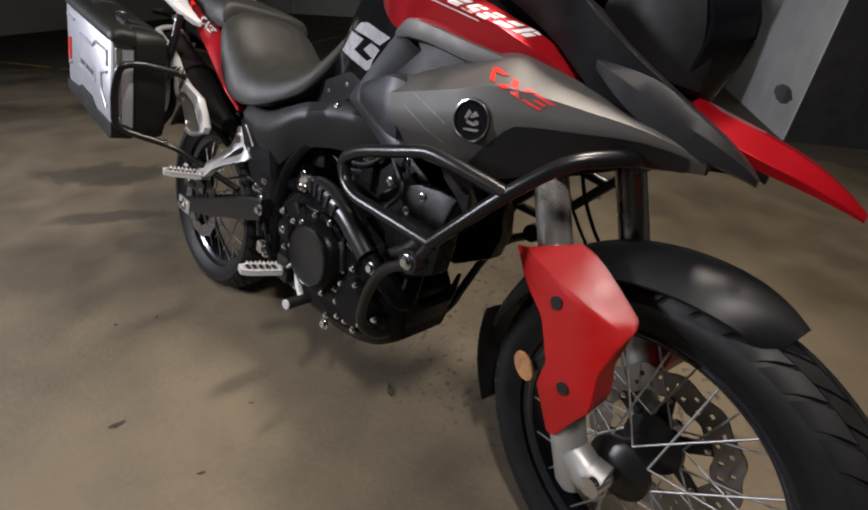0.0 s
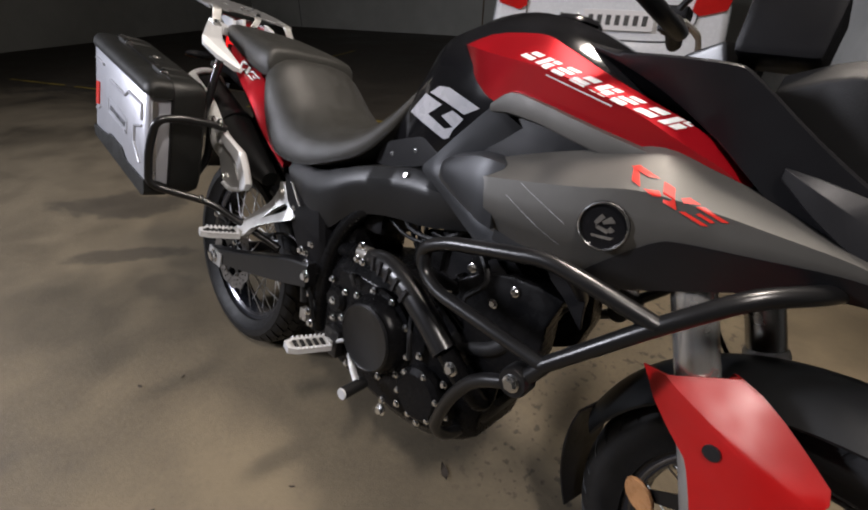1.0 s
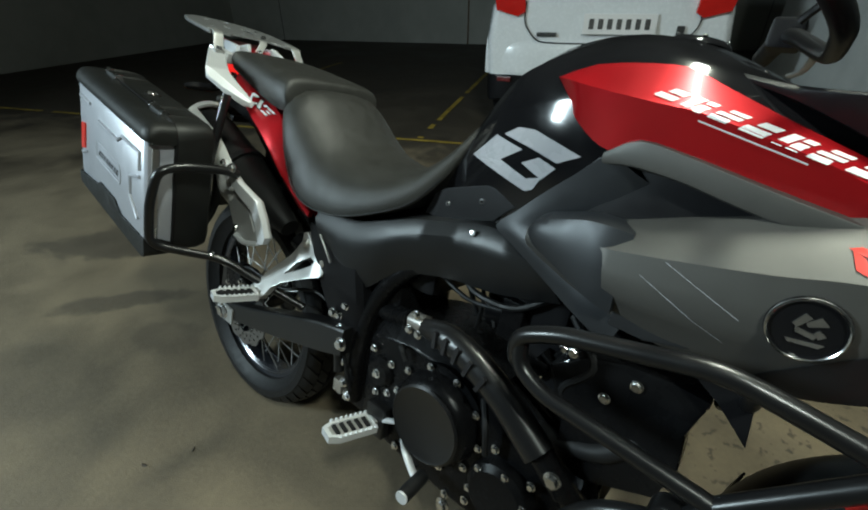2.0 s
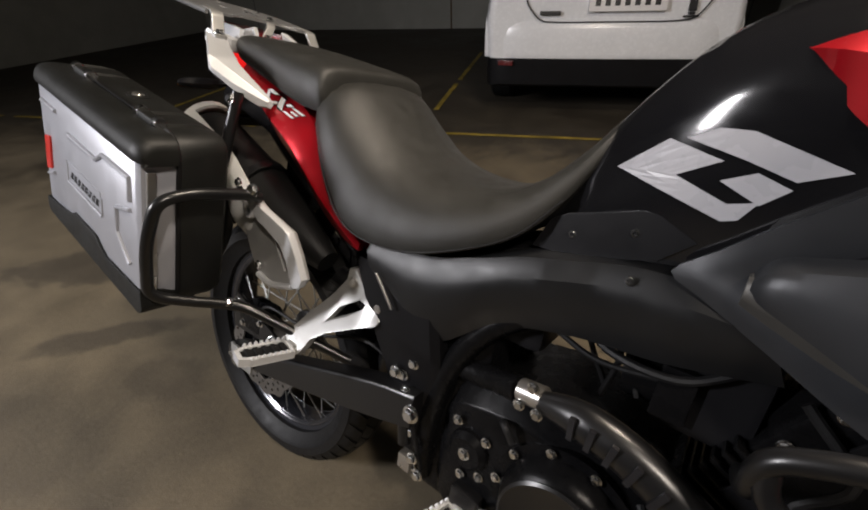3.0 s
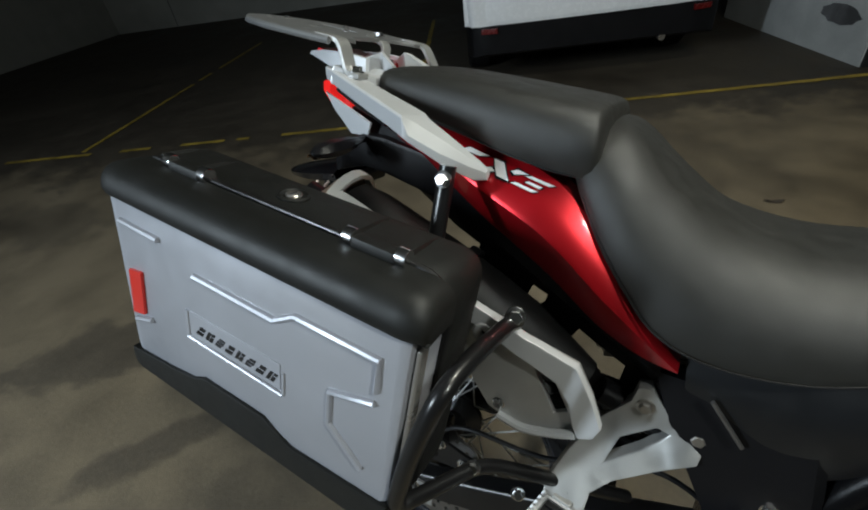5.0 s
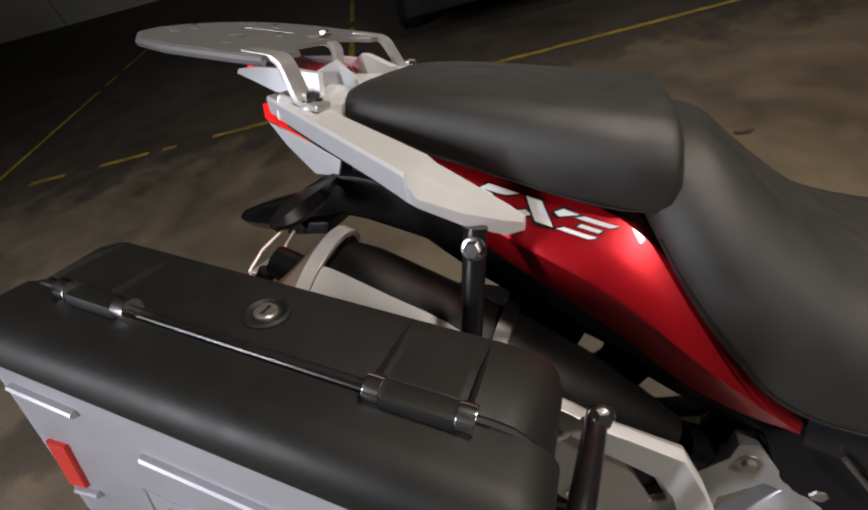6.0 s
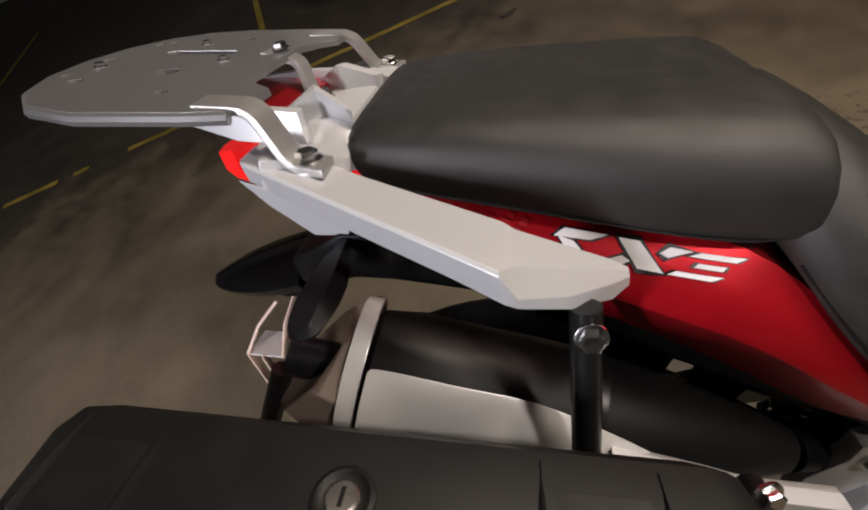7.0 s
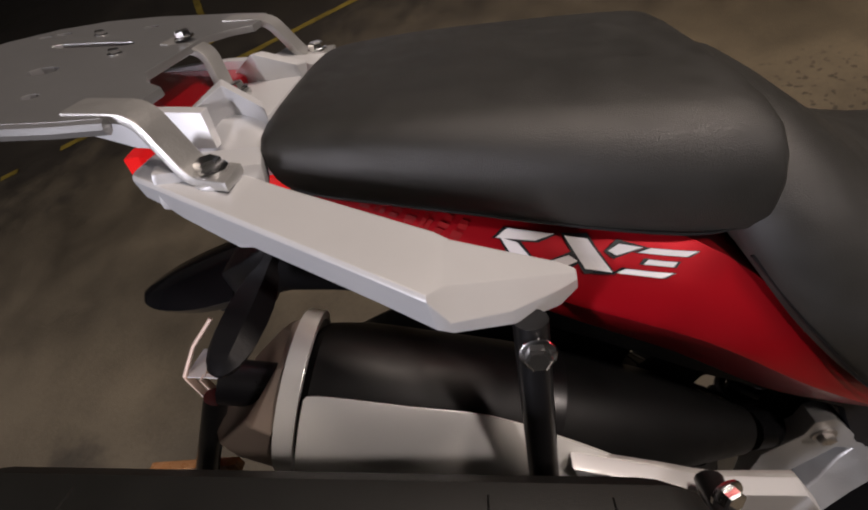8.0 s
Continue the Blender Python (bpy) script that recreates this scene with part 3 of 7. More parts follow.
# ---- the motorcycle, in its own upright space: x ahead, y to its left, z up ----
LEAN = -15.5
BIKE = pose(0, -0.11, 0, LEAN, 0, 0)
bike = tagged(new("motorcycle"), "red and graphite adventure motorcycle leaning on its side stand", "motorcycle")
bike.matrix_basis = BIKE


def mirrored(rings):
    """Rings of half sections (y <= 0, from the top middle down) closed by their mirror image."""
    return [[(x, y, z) for x, y, z in ring] + [(x, -y, z) for x, y, z in reversed(ring)] for ring in rings]


def smooth_rings(rings, n=4):
    """More rings, by a smooth line through each row of points."""
    cols = [spline([ring[i] for ring in rings], n) for i in range(len(rings[0]))]
    return [[c[k] for c in cols] for k in range(len(cols[0]))]


# ---- wheels ----


def make_wheel(name, parent, m, r, w, rim_r, spokes, disc_y, disc_r, label):
    """A spoked wheel about its own y axis."""
    prof = [(rim_r + 0.014, -0.50 * w * 0.62), (rim_r + 0.016, -0.46 * w * 0.62), (rim_r + 0.004, -0.40 * w * 0.62), (rim_r - 0.010, -0.22 * w), (rim_r - 0.016, 0.0), (rim_r - 0.010, 0.22 * w), (rim_r + 0.004, 0.40 * w * 0.62), (rim_r + 0.016, 0.46 * w * 0.62),
            (rim_r + 0.014, 0.50 * w * 0.62), (rim_r + 0.008, 0.2 * w), (rim_r - 0.004, 0.0), (rim_r + 0.008, -0.2 * w)]
    rim = part("rim", lathe(bmesh.new(), prof, 64, "y", True), RIM, parent, label, 0.0, m)
    # tyre with shoulder blocks
    h = w / 2
    prof = [(rim_r + 0.008, -h * 0.66), (rim_r + 0.03, -h * 0.88), (r - 0.052, -h * 1.0), (r - 0.034, -h * 0.98), (r - 0.016, -h * 0.80), (r - 0.005, -h * 0.48), (r, -h * 0.14),
            (r, h * 0.14), (r - 0.005, h * 0.48), (r - 0.016, h * 0.80), (r - 0.034, h * 0.98), (r - 0.052, h * 1.0), (rim_r + 0.03, h * 0.88), (rim_r + 0.008, h * 0.66), (rim_r + 0.002, 0)]
    crown = [(rad - 0.006 if j in range(4, 10) else rad, y) for j, (rad, y) in enumerate(prof)]
    tyre = part("tyre", lathe(bmesh.new(), crown, 96, "y", True), RUBBER, rim, "black block-tread tyre")
    # slanted tread blocks with narrow grooves between them
    line = [(0.03, r), (0.26, r - 0.0015), (0.50, r - 0.0055), (0.53, r - 0.006), (0.72, r - 0.0125), (0.86, r - 0.0215), (0.97, r - 0.036)]
    count = 42
    step = 6.283185 / count
    bm = bmesh.new()
    for k in range(count):
        for side in (-1, 1):
            for band, shift, wide in ((line[:3], 0.0, 0.86), (line[3:], 0.45, 0.80)):
                a0 = (k + shift + (0.5 if side > 0 else 0.0)) * step
                rows = []
                for f, rad in band:
                    lean = a0 + (f - 0.03) * 1.5 * step
                    row = [(lean + step * wide * q / 3, rad) for q in range(4)]
                    rows.append([(bm.verts.new((rr * math.cos(a), side * f * h, rr * math.sin(a))), bm.verts.new(((rr - 0.009) * math.cos(a), side * f * h * 0.97, (rr - 0.009) * math.sin(a)))) for a, rr in row])
                for u in range(len(rows) - 1):
                    for q in range(3):
                        bm.faces.new((rows[u][q][0], rows[u][q + 1][0], rows[u + 1][q + 1][0], rows[u + 1][q][0]))
                    for q in (0, 3):
                        bm.faces.new((rows[u][q][0], rows[u + 1][q][0], rows[u + 1][q][1], rows[u][q][1]))
                for u in (0, len(rows) - 1):
                    for q in range(3):
                        bm.faces.new((rows[u][q][0], rows[u][q + 1][0], rows[u][q + 1][1], rows[u][q][1]))
    part("tread", bm, RUBBER, tyre, "slanted rubber tread blocks")
    for s in (-1, 1):
        lip = [(rim_r + 0.012, s * 0.32 * w), (rim_r + 0.0175, s * 0.318 * w), (rim_r + 0.0185, s * 0.30 * w), (rim_r + 0.014, s * 0.295 * w)]
        part("rim_lip", lathe(bmesh.new(), lip, 72, "y", True), RIM_LIP, rim, "polished dark rim edge")
        bead = [(rim_r + 0.020, s * 0.37 * w), (rim_r + 0.0235, s * 0.392 * w), (rim_r + 0.027, s * 0.395 * w), (rim_r + 0.028, s * 0.37 * w)]
        part("bead_ring", lathe(bmesh.new(), bead, 72, "y", True), SOFTBLACK, tyre, "raised smooth ring on the sidewall")
        inner = [(rim_r - 0.012, s * 0.20 * w), (rim_r - 0.004, s * 0.245 * w), (rim_r - 0.001, s * 0.235 * w), (rim_r - 0.009, s * 0.19 * w)]
        part("rim_step", lathe(bmesh.new(), inner, 72, "y", True), RIM_LIP, rim, "polished step of the rim")
    # hub
    bm = lathe(bmesh.new(), [(0.014, -0.075), (0.03, -0.07), (0.052, -0.055), (0.052, -0.045), (0.028, -0.03), (0.026, 0.03), (0.052, 0.045), (0.052, 0.055), (0.03, 0.07), (0.014, 0.075)], 32, "y")
    part("hub", bm, SOFTBLACK, rim, "black wheel hub")
    bm = rod(bmesh.new(), (0, 0, 0), (0, 0, 1), 0.0017, 12)
    spoke = mesh_of("spoke", bm, SPOKE)
    for i in range(spokes):
        a = 6.283185 * i / spokes
        side = -1 if i % 2 else 1
        turn = (0.55 if (i // 2) % 2 else -0.55)
        p = Vector((0.05 * math.cos(a + turn), side * 0.05, 0.05 * math.sin(a + turn)))
        q = Vector(((rim_r - 0.008) * math.cos(a), side * 0.012, (rim_r - 0.008) * math.sin(a)))
        share("spoke", spoke, rim, aim(p, q - p) @ Matrix.Diagonal((1, 1, (q - p).length, 1)))
    # drilled wave disc
    bm = bmesh.new()
    n, rows = 96, (disc_r * 0.66, disc_r * 0.73, disc_r * 0.79, disc_r * 0.85, disc_r * 0.91, disc_r)
    vs = {}
    for i in range(n):
        a = 6.283185 * i / n
        for j, rr in enumerate(rows):
            rad = rr + (0.004 * math.sin(i / n * 6.283185 * 12) if j == 5 else 0.003 * math.sin(i / n * 6.283185 * 12) if j == 0 else 0)
            for s in (0, 1):
                vs[i, j, s] = bm.verts.new((rad * math.cos(a), disc_y + (s - 0.5) * 0.004, rad * math.sin(a)))
    for i in range(n):
        k = (i + 1) % n
        for j in range(5):
            hole = (j == 1 and i % 4 == 0) or (j == 3 and i % 4 == 2)
            if hole:
                for (i1, j1), (i2, j2) in (((i, j), (k, j)), ((k, j), (k, j + 1)), ((k, j + 1), (i, j + 1)), ((i, j + 1), (i, j))):
                    bm.faces.new((vs[i1, j1, 0], vs[i2, j2, 0], vs[i2, j2, 1], vs[i1, j1, 1]))
                continue
            for s in (0, 1):
                bm.faces.new((vs[i, j, s], vs[k, j, s], vs[k, j + 1, s], vs[i, j + 1, s]))
        for j in (0, 5):
            bm.faces.new((vs[i, j, 0], vs[k, j, 0], vs[k, j, 1], vs[i, j, 1]))
    part("brake_disc", bm, DISC, rim, "drilled wavy steel brake disc")
    for i in range(6):
        a = 1.0472 * i
        bm = plate(bmesh.new(), [(0.03 * math.cos(a - 0.25), 0.03 * math.sin(a - 0.25)), (disc_r * 0.7 * math.cos(a + 0.12), disc_r * 0.7 * math.sin(a + 0.12)), (disc_r * 0.7 * math.cos(a + 0.28), disc_r * 0.7 * math.sin(a + 0.34)), (0.03 * math.cos(a + 0.75), 0.03 * math.sin(a + 0.75))], (), 0.004,
                   lambda x, z, s: (x, disc_y + (s - 0.5) * 0.005, z))
        part("disc_arm", bm, SOFTBLACK, rim)
        bolt(rim, (disc_r * 0.64 * math.cos(a + 0.2), disc_y - 0.003, disc_r * 0.64 * math.sin(a + 0.2)), (0, -1, 0), 0.004)
    return rim


rear = make_wheel("rear_wheel", bike, pose(-0.01, 0, 0.31), 0.31, 0.13, 0.222, 36, -0.085, 0.115, "black spoked rear wheel rim")

# fork space: z along the fork, turned by the steering
FORKM = Matrix.Translation((1.272, 0.012, 0.66)) @ Matrix.Rotation(radians(-15), 4, Vector((-0.39073, 0, 0.9205))) @ Matrix.Rotation(radians(-23), 4, "Y")
front = make_wheel("front_wheel", bike, FORKM @ pose(0.05, 0, -0.352), 0.318, 0.105, 0.225, 36, 0.062, 0.135, "black spoked front wheel rim")

# ---- fork, guards, mudguard ----
for s in (-1, 1):
    bm = bmesh.new()
    sweep(bm, [(0, s * 0.105, -0.02), (0, s * 0.105, 0.30)], 0.0265, 20)
    part("fork_tube", bm, FORK, bike, "grey steel fork tube", 0.0, FORKM)
    bm = bmesh.new()
    lathe(bm, [(0.0, -0.385), (0.018, -0.385), (0.026, -0.37), (0.029, -0.30), (0.027, -0.1), (0.03, -0.06), (0.031, -0.02), (0.028, -0.012)], 24, "z", centre=(0, s * 0.105, 0))
    sweep(bm, rounded([(0.0, s * 0.105, -0.31), (0.03, s * 0.10, -0.35), (0.055, s * 0.095, -0.36)], 0.02), [0.028] * 2 + [0.03] * 6, 16)
    lower = part("fork_leg", bm, CAST, bike, "silver cast fork leg", 0.0, FORKM)
    bm = rod(bmesh.new(), (0.05, s * 0.085, -0.352), (0.05, s * 0.128, -0.352), 0.016, 16)
    part("axle_end", bm, CHROME, lower)
    # red guard: a faceted shell round the front of the leg, creased from its top to its front corner
    rings = []
    for b, al, ar in ((0.015, -0.057, 0.050), (0.0, -0.050, 0.070), (-0.025, -0.042, 0.090), (-0.055, -0.018, 0.110), (-0.085, 0.003, 0.129), (-0.098, 0.005, 0.130), (-0.125, 0.006, 0.112), (-0.16, 0.006, 0.090), (-0.19, -0.012, 0.083), (-0.204, -0.022, 0.080), (-0.22, -0.022, 0.072), (-0.25, -0.022, 0.036), (-0.284, -0.021, 0.0)):
        if s == 1 and b > -0.06:
            continue
        row = []
        fold = min(max(-((b - 0.006) * 0.77 + 0.004) / 0.64, al + 0.001), ar - 0.001)
        for i in range(13):
            x = al + (fold - al) * i / 6 if i <= 6 else fold + (ar - fold) * (i - 6) / 6
            d = max(0.0, x * 0.64 + (b - 0.006) * 0.77 + 0.004)
            out = 0.152 - d * 1.0 - max(0.0, x - 0.075) * 0.5 - max(0.0, -0.01 - x) * 0.5 - max(0.0, -0.2 - b) * 0.15
            row.append((x, s * out, b))
        inner = [(x, y - s * 0.005, z - 0.001) for x, y, z in reversed(row)]
        edge = [(ar - 0.012, s * 0.085, b - 0.004), (ar - 0.016, s * 0.085, b - 0.004)]
        rings.append(row + edge + inner)
    guard = part("fork_guard", skin(bmesh.new(), rings), REDPLASTIC, bike, "bright red plastic fork guard", 0.0, FORKM)
    for z in (-0.064, -0.192):
        bm = lathe(bmesh.new(), [(0.0, -0.005), (0.010, -0.005), (0.010, 0.004), (0.005, 0.004)], 16, "y", centre=(0.036, 0, z))
        part("guard_screw", bm, DARK_DECAL, guard, "dark screw hole", 0.0, Matrix.Translation((0, s * 0.150, 0)))
    # reflector on a small bracket
    bm = lathe(bmesh.new(), [(0.0, -0.004), (0.026, -0.004), (0.028, 0.0), (0.026, 0.004), (0, 0.004)], 24, "y")
    for v in bm.verts:
        v.co.x *= 0.75
    part("reflector", bm, AMBER, bike, "round amber side reflector", 0.0, FORKM @ pose(-0.093, s * 0.1, -0.206, 0, -24, 0))
    bm = plate(bmesh.new(), [(-0.10, -0.215), (-0.085, -0.195), (0.0, -0.17), (0.0, -0.2)], (), 0.003, lambda a, b, k, s=s: (a, s * (0.094 - k * 0.003), b))
    part("reflector_bracket", bm, SOFTBLACK, bike, "", 0.0, FORKM)

# front mudguard: a crowned arch over the tyre
rings = []
for i in range(25):
    a = radians(48 + i * (142 - 48) / 24)
    t = abs(i - 12) / 12
    rad = 0.352 + 0.008 * math.sin(i / 24 * 3.14)
    half = (0.074 - 0.014 * max(0, (12 - i) / 12) ** 2) * math.sqrt(1.0 - 0.80 * max(0.0, (6 - i) / 6) ** 3)
    sec = []
    for y in [k / 10 - 1.0 for k in range(21)]:
        rr = rad - 0.050 * abs(y) ** 2.2 * (1.0 - 0.25 * t) - 0.010 * max(0.0, (4 - i) / 4) ** 2
        sec.append((rr * math.cos(a), y * half, rr * math.sin(a)))
    rings.append(sec + [(x * 0.987, y * 0.97, z * 0.987) for x, y, z in reversed(sec)])
fender = part("front_mudguard", skin(bmesh.new(), rings), GUARD, bike, "satin black plastic front mudguard", 0.0, FORKM @ pose(0.05, 0, -0.352))
# rear flap of the mudguard
bm = bmesh.new()
rings = []
for i in range(9):
    a = radians(140 + i * 5)
    rad, half = 0.352 - 0.001 * i, 0.07 - 0.003 * i
    rings.append([(rad * math.cos(a), -half, rad * math.sin(a)), (rad * math.cos(a), half, rad * math.sin(a)), ((rad - 0.004) * math.cos(a), half, (rad - 0.004) * math.sin(a)), ((rad - 0.004) * math.cos(a), -half, (rad - 0.004) * math.sin(a))])
skin(bm, rings)
part("flap", bm, MATTE, fender, "black mudguard flap")
# fork bridge, clamps, brake hose
bm = bmesh.new()
block(bm, -0.03, 0.03, -0.14, 0.14, 0.235, 0.265)
block(bm, -0.035, 0.02, -0.04, 0.04, 0.255, 0.42)
part("triple_clamp", bm, SOFTBLACK, bike, "black fork clamp", 0.008, FORKM)
bm = sweep(bmesh.new(), spline([(-0.03, 0.04, 0.24), (-0.045, 0.03, 0.12), (-0.04, 0.045, 0.02), (-0.02, 0.08, -0.08), (0.0, 0.09, -0.2)], 6), 0.0035, 8)
part("brake_hose", bm, RUBBER, bike, "black brake hose", 0.0, FORKM)
bm = sweep(bmesh.new(), spline([(-0.035, -0.02, 0.24), (-0.055, 0.0, 0.10), (-0.045, 0.03, -0.01), (-0.03, 0.07, -0.1)], 6), 0.003, 8)
part("cable", bm, RUBBER, bike, "black cable", 0.0, FORKM)
bm = bmesh.new()
block(bm, -0.03, 0.05, 0.05, 0.095, -0.25, -0.16)
part("front_caliper", bm, SOFTBLACK, bike, "black front brake caliper", 0.012, FORKM @ pose(-0.06, 0, 0, 0, 20, 0))

# ---- swingarm and rear parts ----
for s in (-1, 1):
    bm = bmesh.new()
    y = s * 0.118
    rings = []
    for x, z, h, w in ((-0.07, 0.302, 0.034, 0.016), (-0.03, 0.308, 0.046, 0.018), (0.08, 0.335, 0.052, 0.018), (0.22, 0.378, 0.062, 0.02), (0.38, 0.43, 0.07, 0.022), (0.47, 0.455, 0.06, 0.022)):
        rings.append([(x, y - s * w, z - h / 2), (x, y - s * w, z + h / 2 - 0.006), (x, y - s * (w - 0.006), z + h / 2), (x, y + s * (w - 0.004), z + h / 2), (x, y + s * w, z + h / 2 - 0.008), (x, y + s * w, z - h / 2)])
    arm = part("swingarm", skin(bmesh.new(), smooth_rings(rings, 3)), SOFTBLACK, bike, "satin black swingarm", 0.003)
    bolt(arm, (-0.01, y + s * 0.02, 0.31), (0, s, 0), 0.016)
    bolt(arm, (-0.05, y + s * 0.017, 0.303), (0, s, 0), 0.007)
    bolt(arm, (0.47, y + s * 0.022, 0.455), (0, s, 0), 0.011)
    bm = plate(bmesh.new(), [(-0.045, 0.285), (0.03, 0.285), (0.035, 0.33), (-0.045, 0.335)], (), 0.004, lambda a, b, k, y=y, s=s: (a, y + s * (0.018 + k * 0.005), b))
    part("chain_adjuster", bm, CAST, arm, "silver chain adjuster", 0.001)
# brake caliper plate above the swingarm
bm = plate(bmesh.new(), [(-0.07, 0.36), (-0.055, 0.45), (0.03, 0.42), (0.09, 0.40), (0.07, 0.37)], (), 0.006, lambda a, b, k: (a, -0.112 - k * 0.006, b))
cal = part("caliper_plate", bm, SOFTBLACK, bike, "black caliper bracket", 0.001)
bm = block(bmesh.new(), -0.05, 0.035, -0.12, -0.06, 0.37, 0.43)
part("rear_caliper", bm, ENGINE, cal, "black rear brake caliper", 0.012)
for p in ((-0.052, 0.43), (-0.03, 0.385), (0.035, 0.41), (0.075, 0.385)):
    bolt(cal, (p[0], -0.118, p[1]), (0, -1, 0), 0.007)
bm = sweep(bmesh.new(), spline([(0.02, -0.115, 0.42), (0.08, -0.125, 0.47), (0.2, -0.11, 0.46), (0.33, -0.1, 0.5), (0.42, -0.09, 0.46)], 6), 0.0035, 8)
part("rear_brake_hose", bm, RUBBER, bike, "black brake hose")
# spring and damper
bm = bmesh.new()
coil = [(0.30 + 0.03 * math.cos(a * 0.5) + 0.06 * a / 100, 0.03 * math.sin(a * 0.5), 0.42 + 0.0022 * a) for a in range(100)]
sweep(bm, coil, 0.006, 8)
part("shock_spring", bm, SOFTBLACK, bike, "black shock spring")
bm = rod(bmesh.new(), (0.29, 0, 0.38), (0.37, 0, 0.68), 0.02, 16)
part("shock_damper", bm, SOFTBLACK, bike, "black shock body")
# rear inner mudguard and hugger
rings = []
for i in range(13):
    a = radians(78 + i * 5.4)
    rings.append([((r_) * math.cos(a) - 0.01, y, r_ * math.sin(a) + 0.31) for r_, y in ((0.345, -0.08), (0.355, -0.06), (0.358, 0.06), (0.345, 0.08), (0.338, 0.08), (0.35, 0.055), (0.348, -0.055), (0.338, -0.08))])
part("rear_hugger", skin(bmesh.new(), rings), MATTE, bike, "black rear inner mudguard")
bm = bmesh.new()
rings = [[(x, -w, z), (x, w, z), (x, w, z + h), (x, -w, z + h)] for x, w, z, h in ((-0.19, 0.060, 0.820, 0.03), (-0.15, 0.080, 0.832, 0.04), (-0.08, 0.088, 0.835, 0.05), (0.15, 0.09, 0.76, 0.06), (0.33, 0.09, 0.68, 0.05))]
part("tail_undertray", skin(bm, smooth_rings(rings, 3)), MATTE, bike, "black tail undertray", 0.006)
# short rear mudguard with the folded bracket of the plate
bm = bmesh.new()
rings = [[(x, -w, z), (x, w, z), (x + 0.006, w, z + 0.018), (x + 0.006, -w, z + 0.018)] for x, w, z in ((-0.17, 0.045, 0.792), (-0.20, 0.045, 0.790), (-0.23, 0.040, 0.785), (-0.25, 0.030, 0.780))]
guard = part("rear_mudguard", skin(bm, smooth_rings(rings, 3)), MATTE, bike, "black rear mudguard", 0.004)
bm = plate(bmesh.new(), [(-0.273, -0.091), (-0.269, -0.057), (-0.239, -0.062), (-0.226, -0.098)], (), 0.002, lambda a, b, k: (a, b, 0.755 - 0.002 * k))
# white colour stands in for a lamp reflected in the bare metal
shelf = part("plate_bracket", bm, WHITE_DECAL, guard, "folded metal bracket, coloured white for its lamp reflection", 0.0004)
for a, b in (((-0.273, -0.091, 0.755), (-0.230, -0.061, 0.800)), ((-0.226, -0.098, 0.755), (-0.212, -0.055, 0.800))):
    part("bracket_edge", sweep(bmesh.new(), [a, Vector(a).lerp(Vector(b), 0.5) + Vector((-0.003, 0, 0.003)), b], 0.0022, 6), COPPER, shelf, "bright folded edge")
for x, y in ((-0.272, -0.0895), (-0.252, -0.094)):
    part("bracket_strip", block(bmesh.new(), x - 0.001, x + 0.001, y - 0.004, y + 0.004, 0.705, 0.755), COPPER, shelf, "", 0.0003)
# tail lamp
rings = []
for x, w, z in ((-0.240, 0.026, 0.951), (-0.232, 0.040, 0.936), (-0.205, 0.054, 0.914), (-0.175, 0.066, 0.896), (-0.149, 0.075, 0.880)):
    rings.append([(x + dx, y * w, z + dz) for y, dx, dz in ((-1.0, 0.024, 0.004), (-0.8, 0.004, 0.002), (0.0, -0.004, 0.0), (0.8, 0.004, 0.002), (1.0, 0.024, 0.004), (0.9, 0.030, -0.004), (-0.9, 0.030, -0.004))])
part("tail_lamp", skin(bmesh.new(), rings), LAMPLENS, bike, "glowing red tail lamp lens", 0.003)
for s in (-1, 1):
    bm = plate(bmesh.new(), [(-0.196, 0.940), (-0.100, 0.902), (-0.108, 0.884), (-0.142, 0.884), (-0.176, 0.914)], (), 0.004, lambda a, b, k, s=s: (a, s * (0.064 + (a + 0.196) * 0.22 - k * 0.004), b))
    part("tail_side", bm, SILVER, bike, "pale grey side of the tail under the rail", 0.001)
# indicators on short stalks, and the wings of the mudguard under the tail lamp
for s in (-1, 1):
    rings = []
    for y, r, z in ((0.190, 0.002, 0.0), (0.184, 0.008, 0.0), (0.168, 0.013, 0.001), (0.140, 0.014, 0.002), (0.112, 0.010, 0.004), (0.098, 0.006, 0.005), (0.05, 0.006, 0.006)):
        rings.append([(1.35 * r * math.cos(k * 1.0472), s * y, z + 0.75 * r * math.sin(k * 1.0472)) for k in range(6)])
    shell = part("indicator", skin(bmesh.new(), smooth_rings(rings, 2)), MATTE, bike, "black rear turn indicator", 0.0, pose(-0.112, 0, 0.875))
    rings = [[(x + dx, s * y, dz) for x, y in ((-0.016, 0.184), (-0.021, 0.165), (-0.021, 0.142), (-0.016, 0.120))] for dx, dz in ((-0.001, -0.007), (0.003, -0.003), (0.012, -0.009))]
    part("lens", skin(bmesh.new(), rings), AMBER, shell, "amber lens")
# dark tongue of the tail over the plate bracket
rings = []
for x, w, z, h in ((-0.346, 0.004, 0.796, 0.003), (-0.334, 0.020, 0.797, 0.007), (-0.300, 0.040, 0.802, 0.012), (-0.250, 0.054, 0.808, 0.016), (-0.200, 0.056, 0.814, 0.018)):
    rings.append([(x, 0, z + h), (x, -w * 0.6, z + h * 0.8), (x, -w, z), (x, -w * 0.85, z - h * 0.8), (x, 0, z - h)])
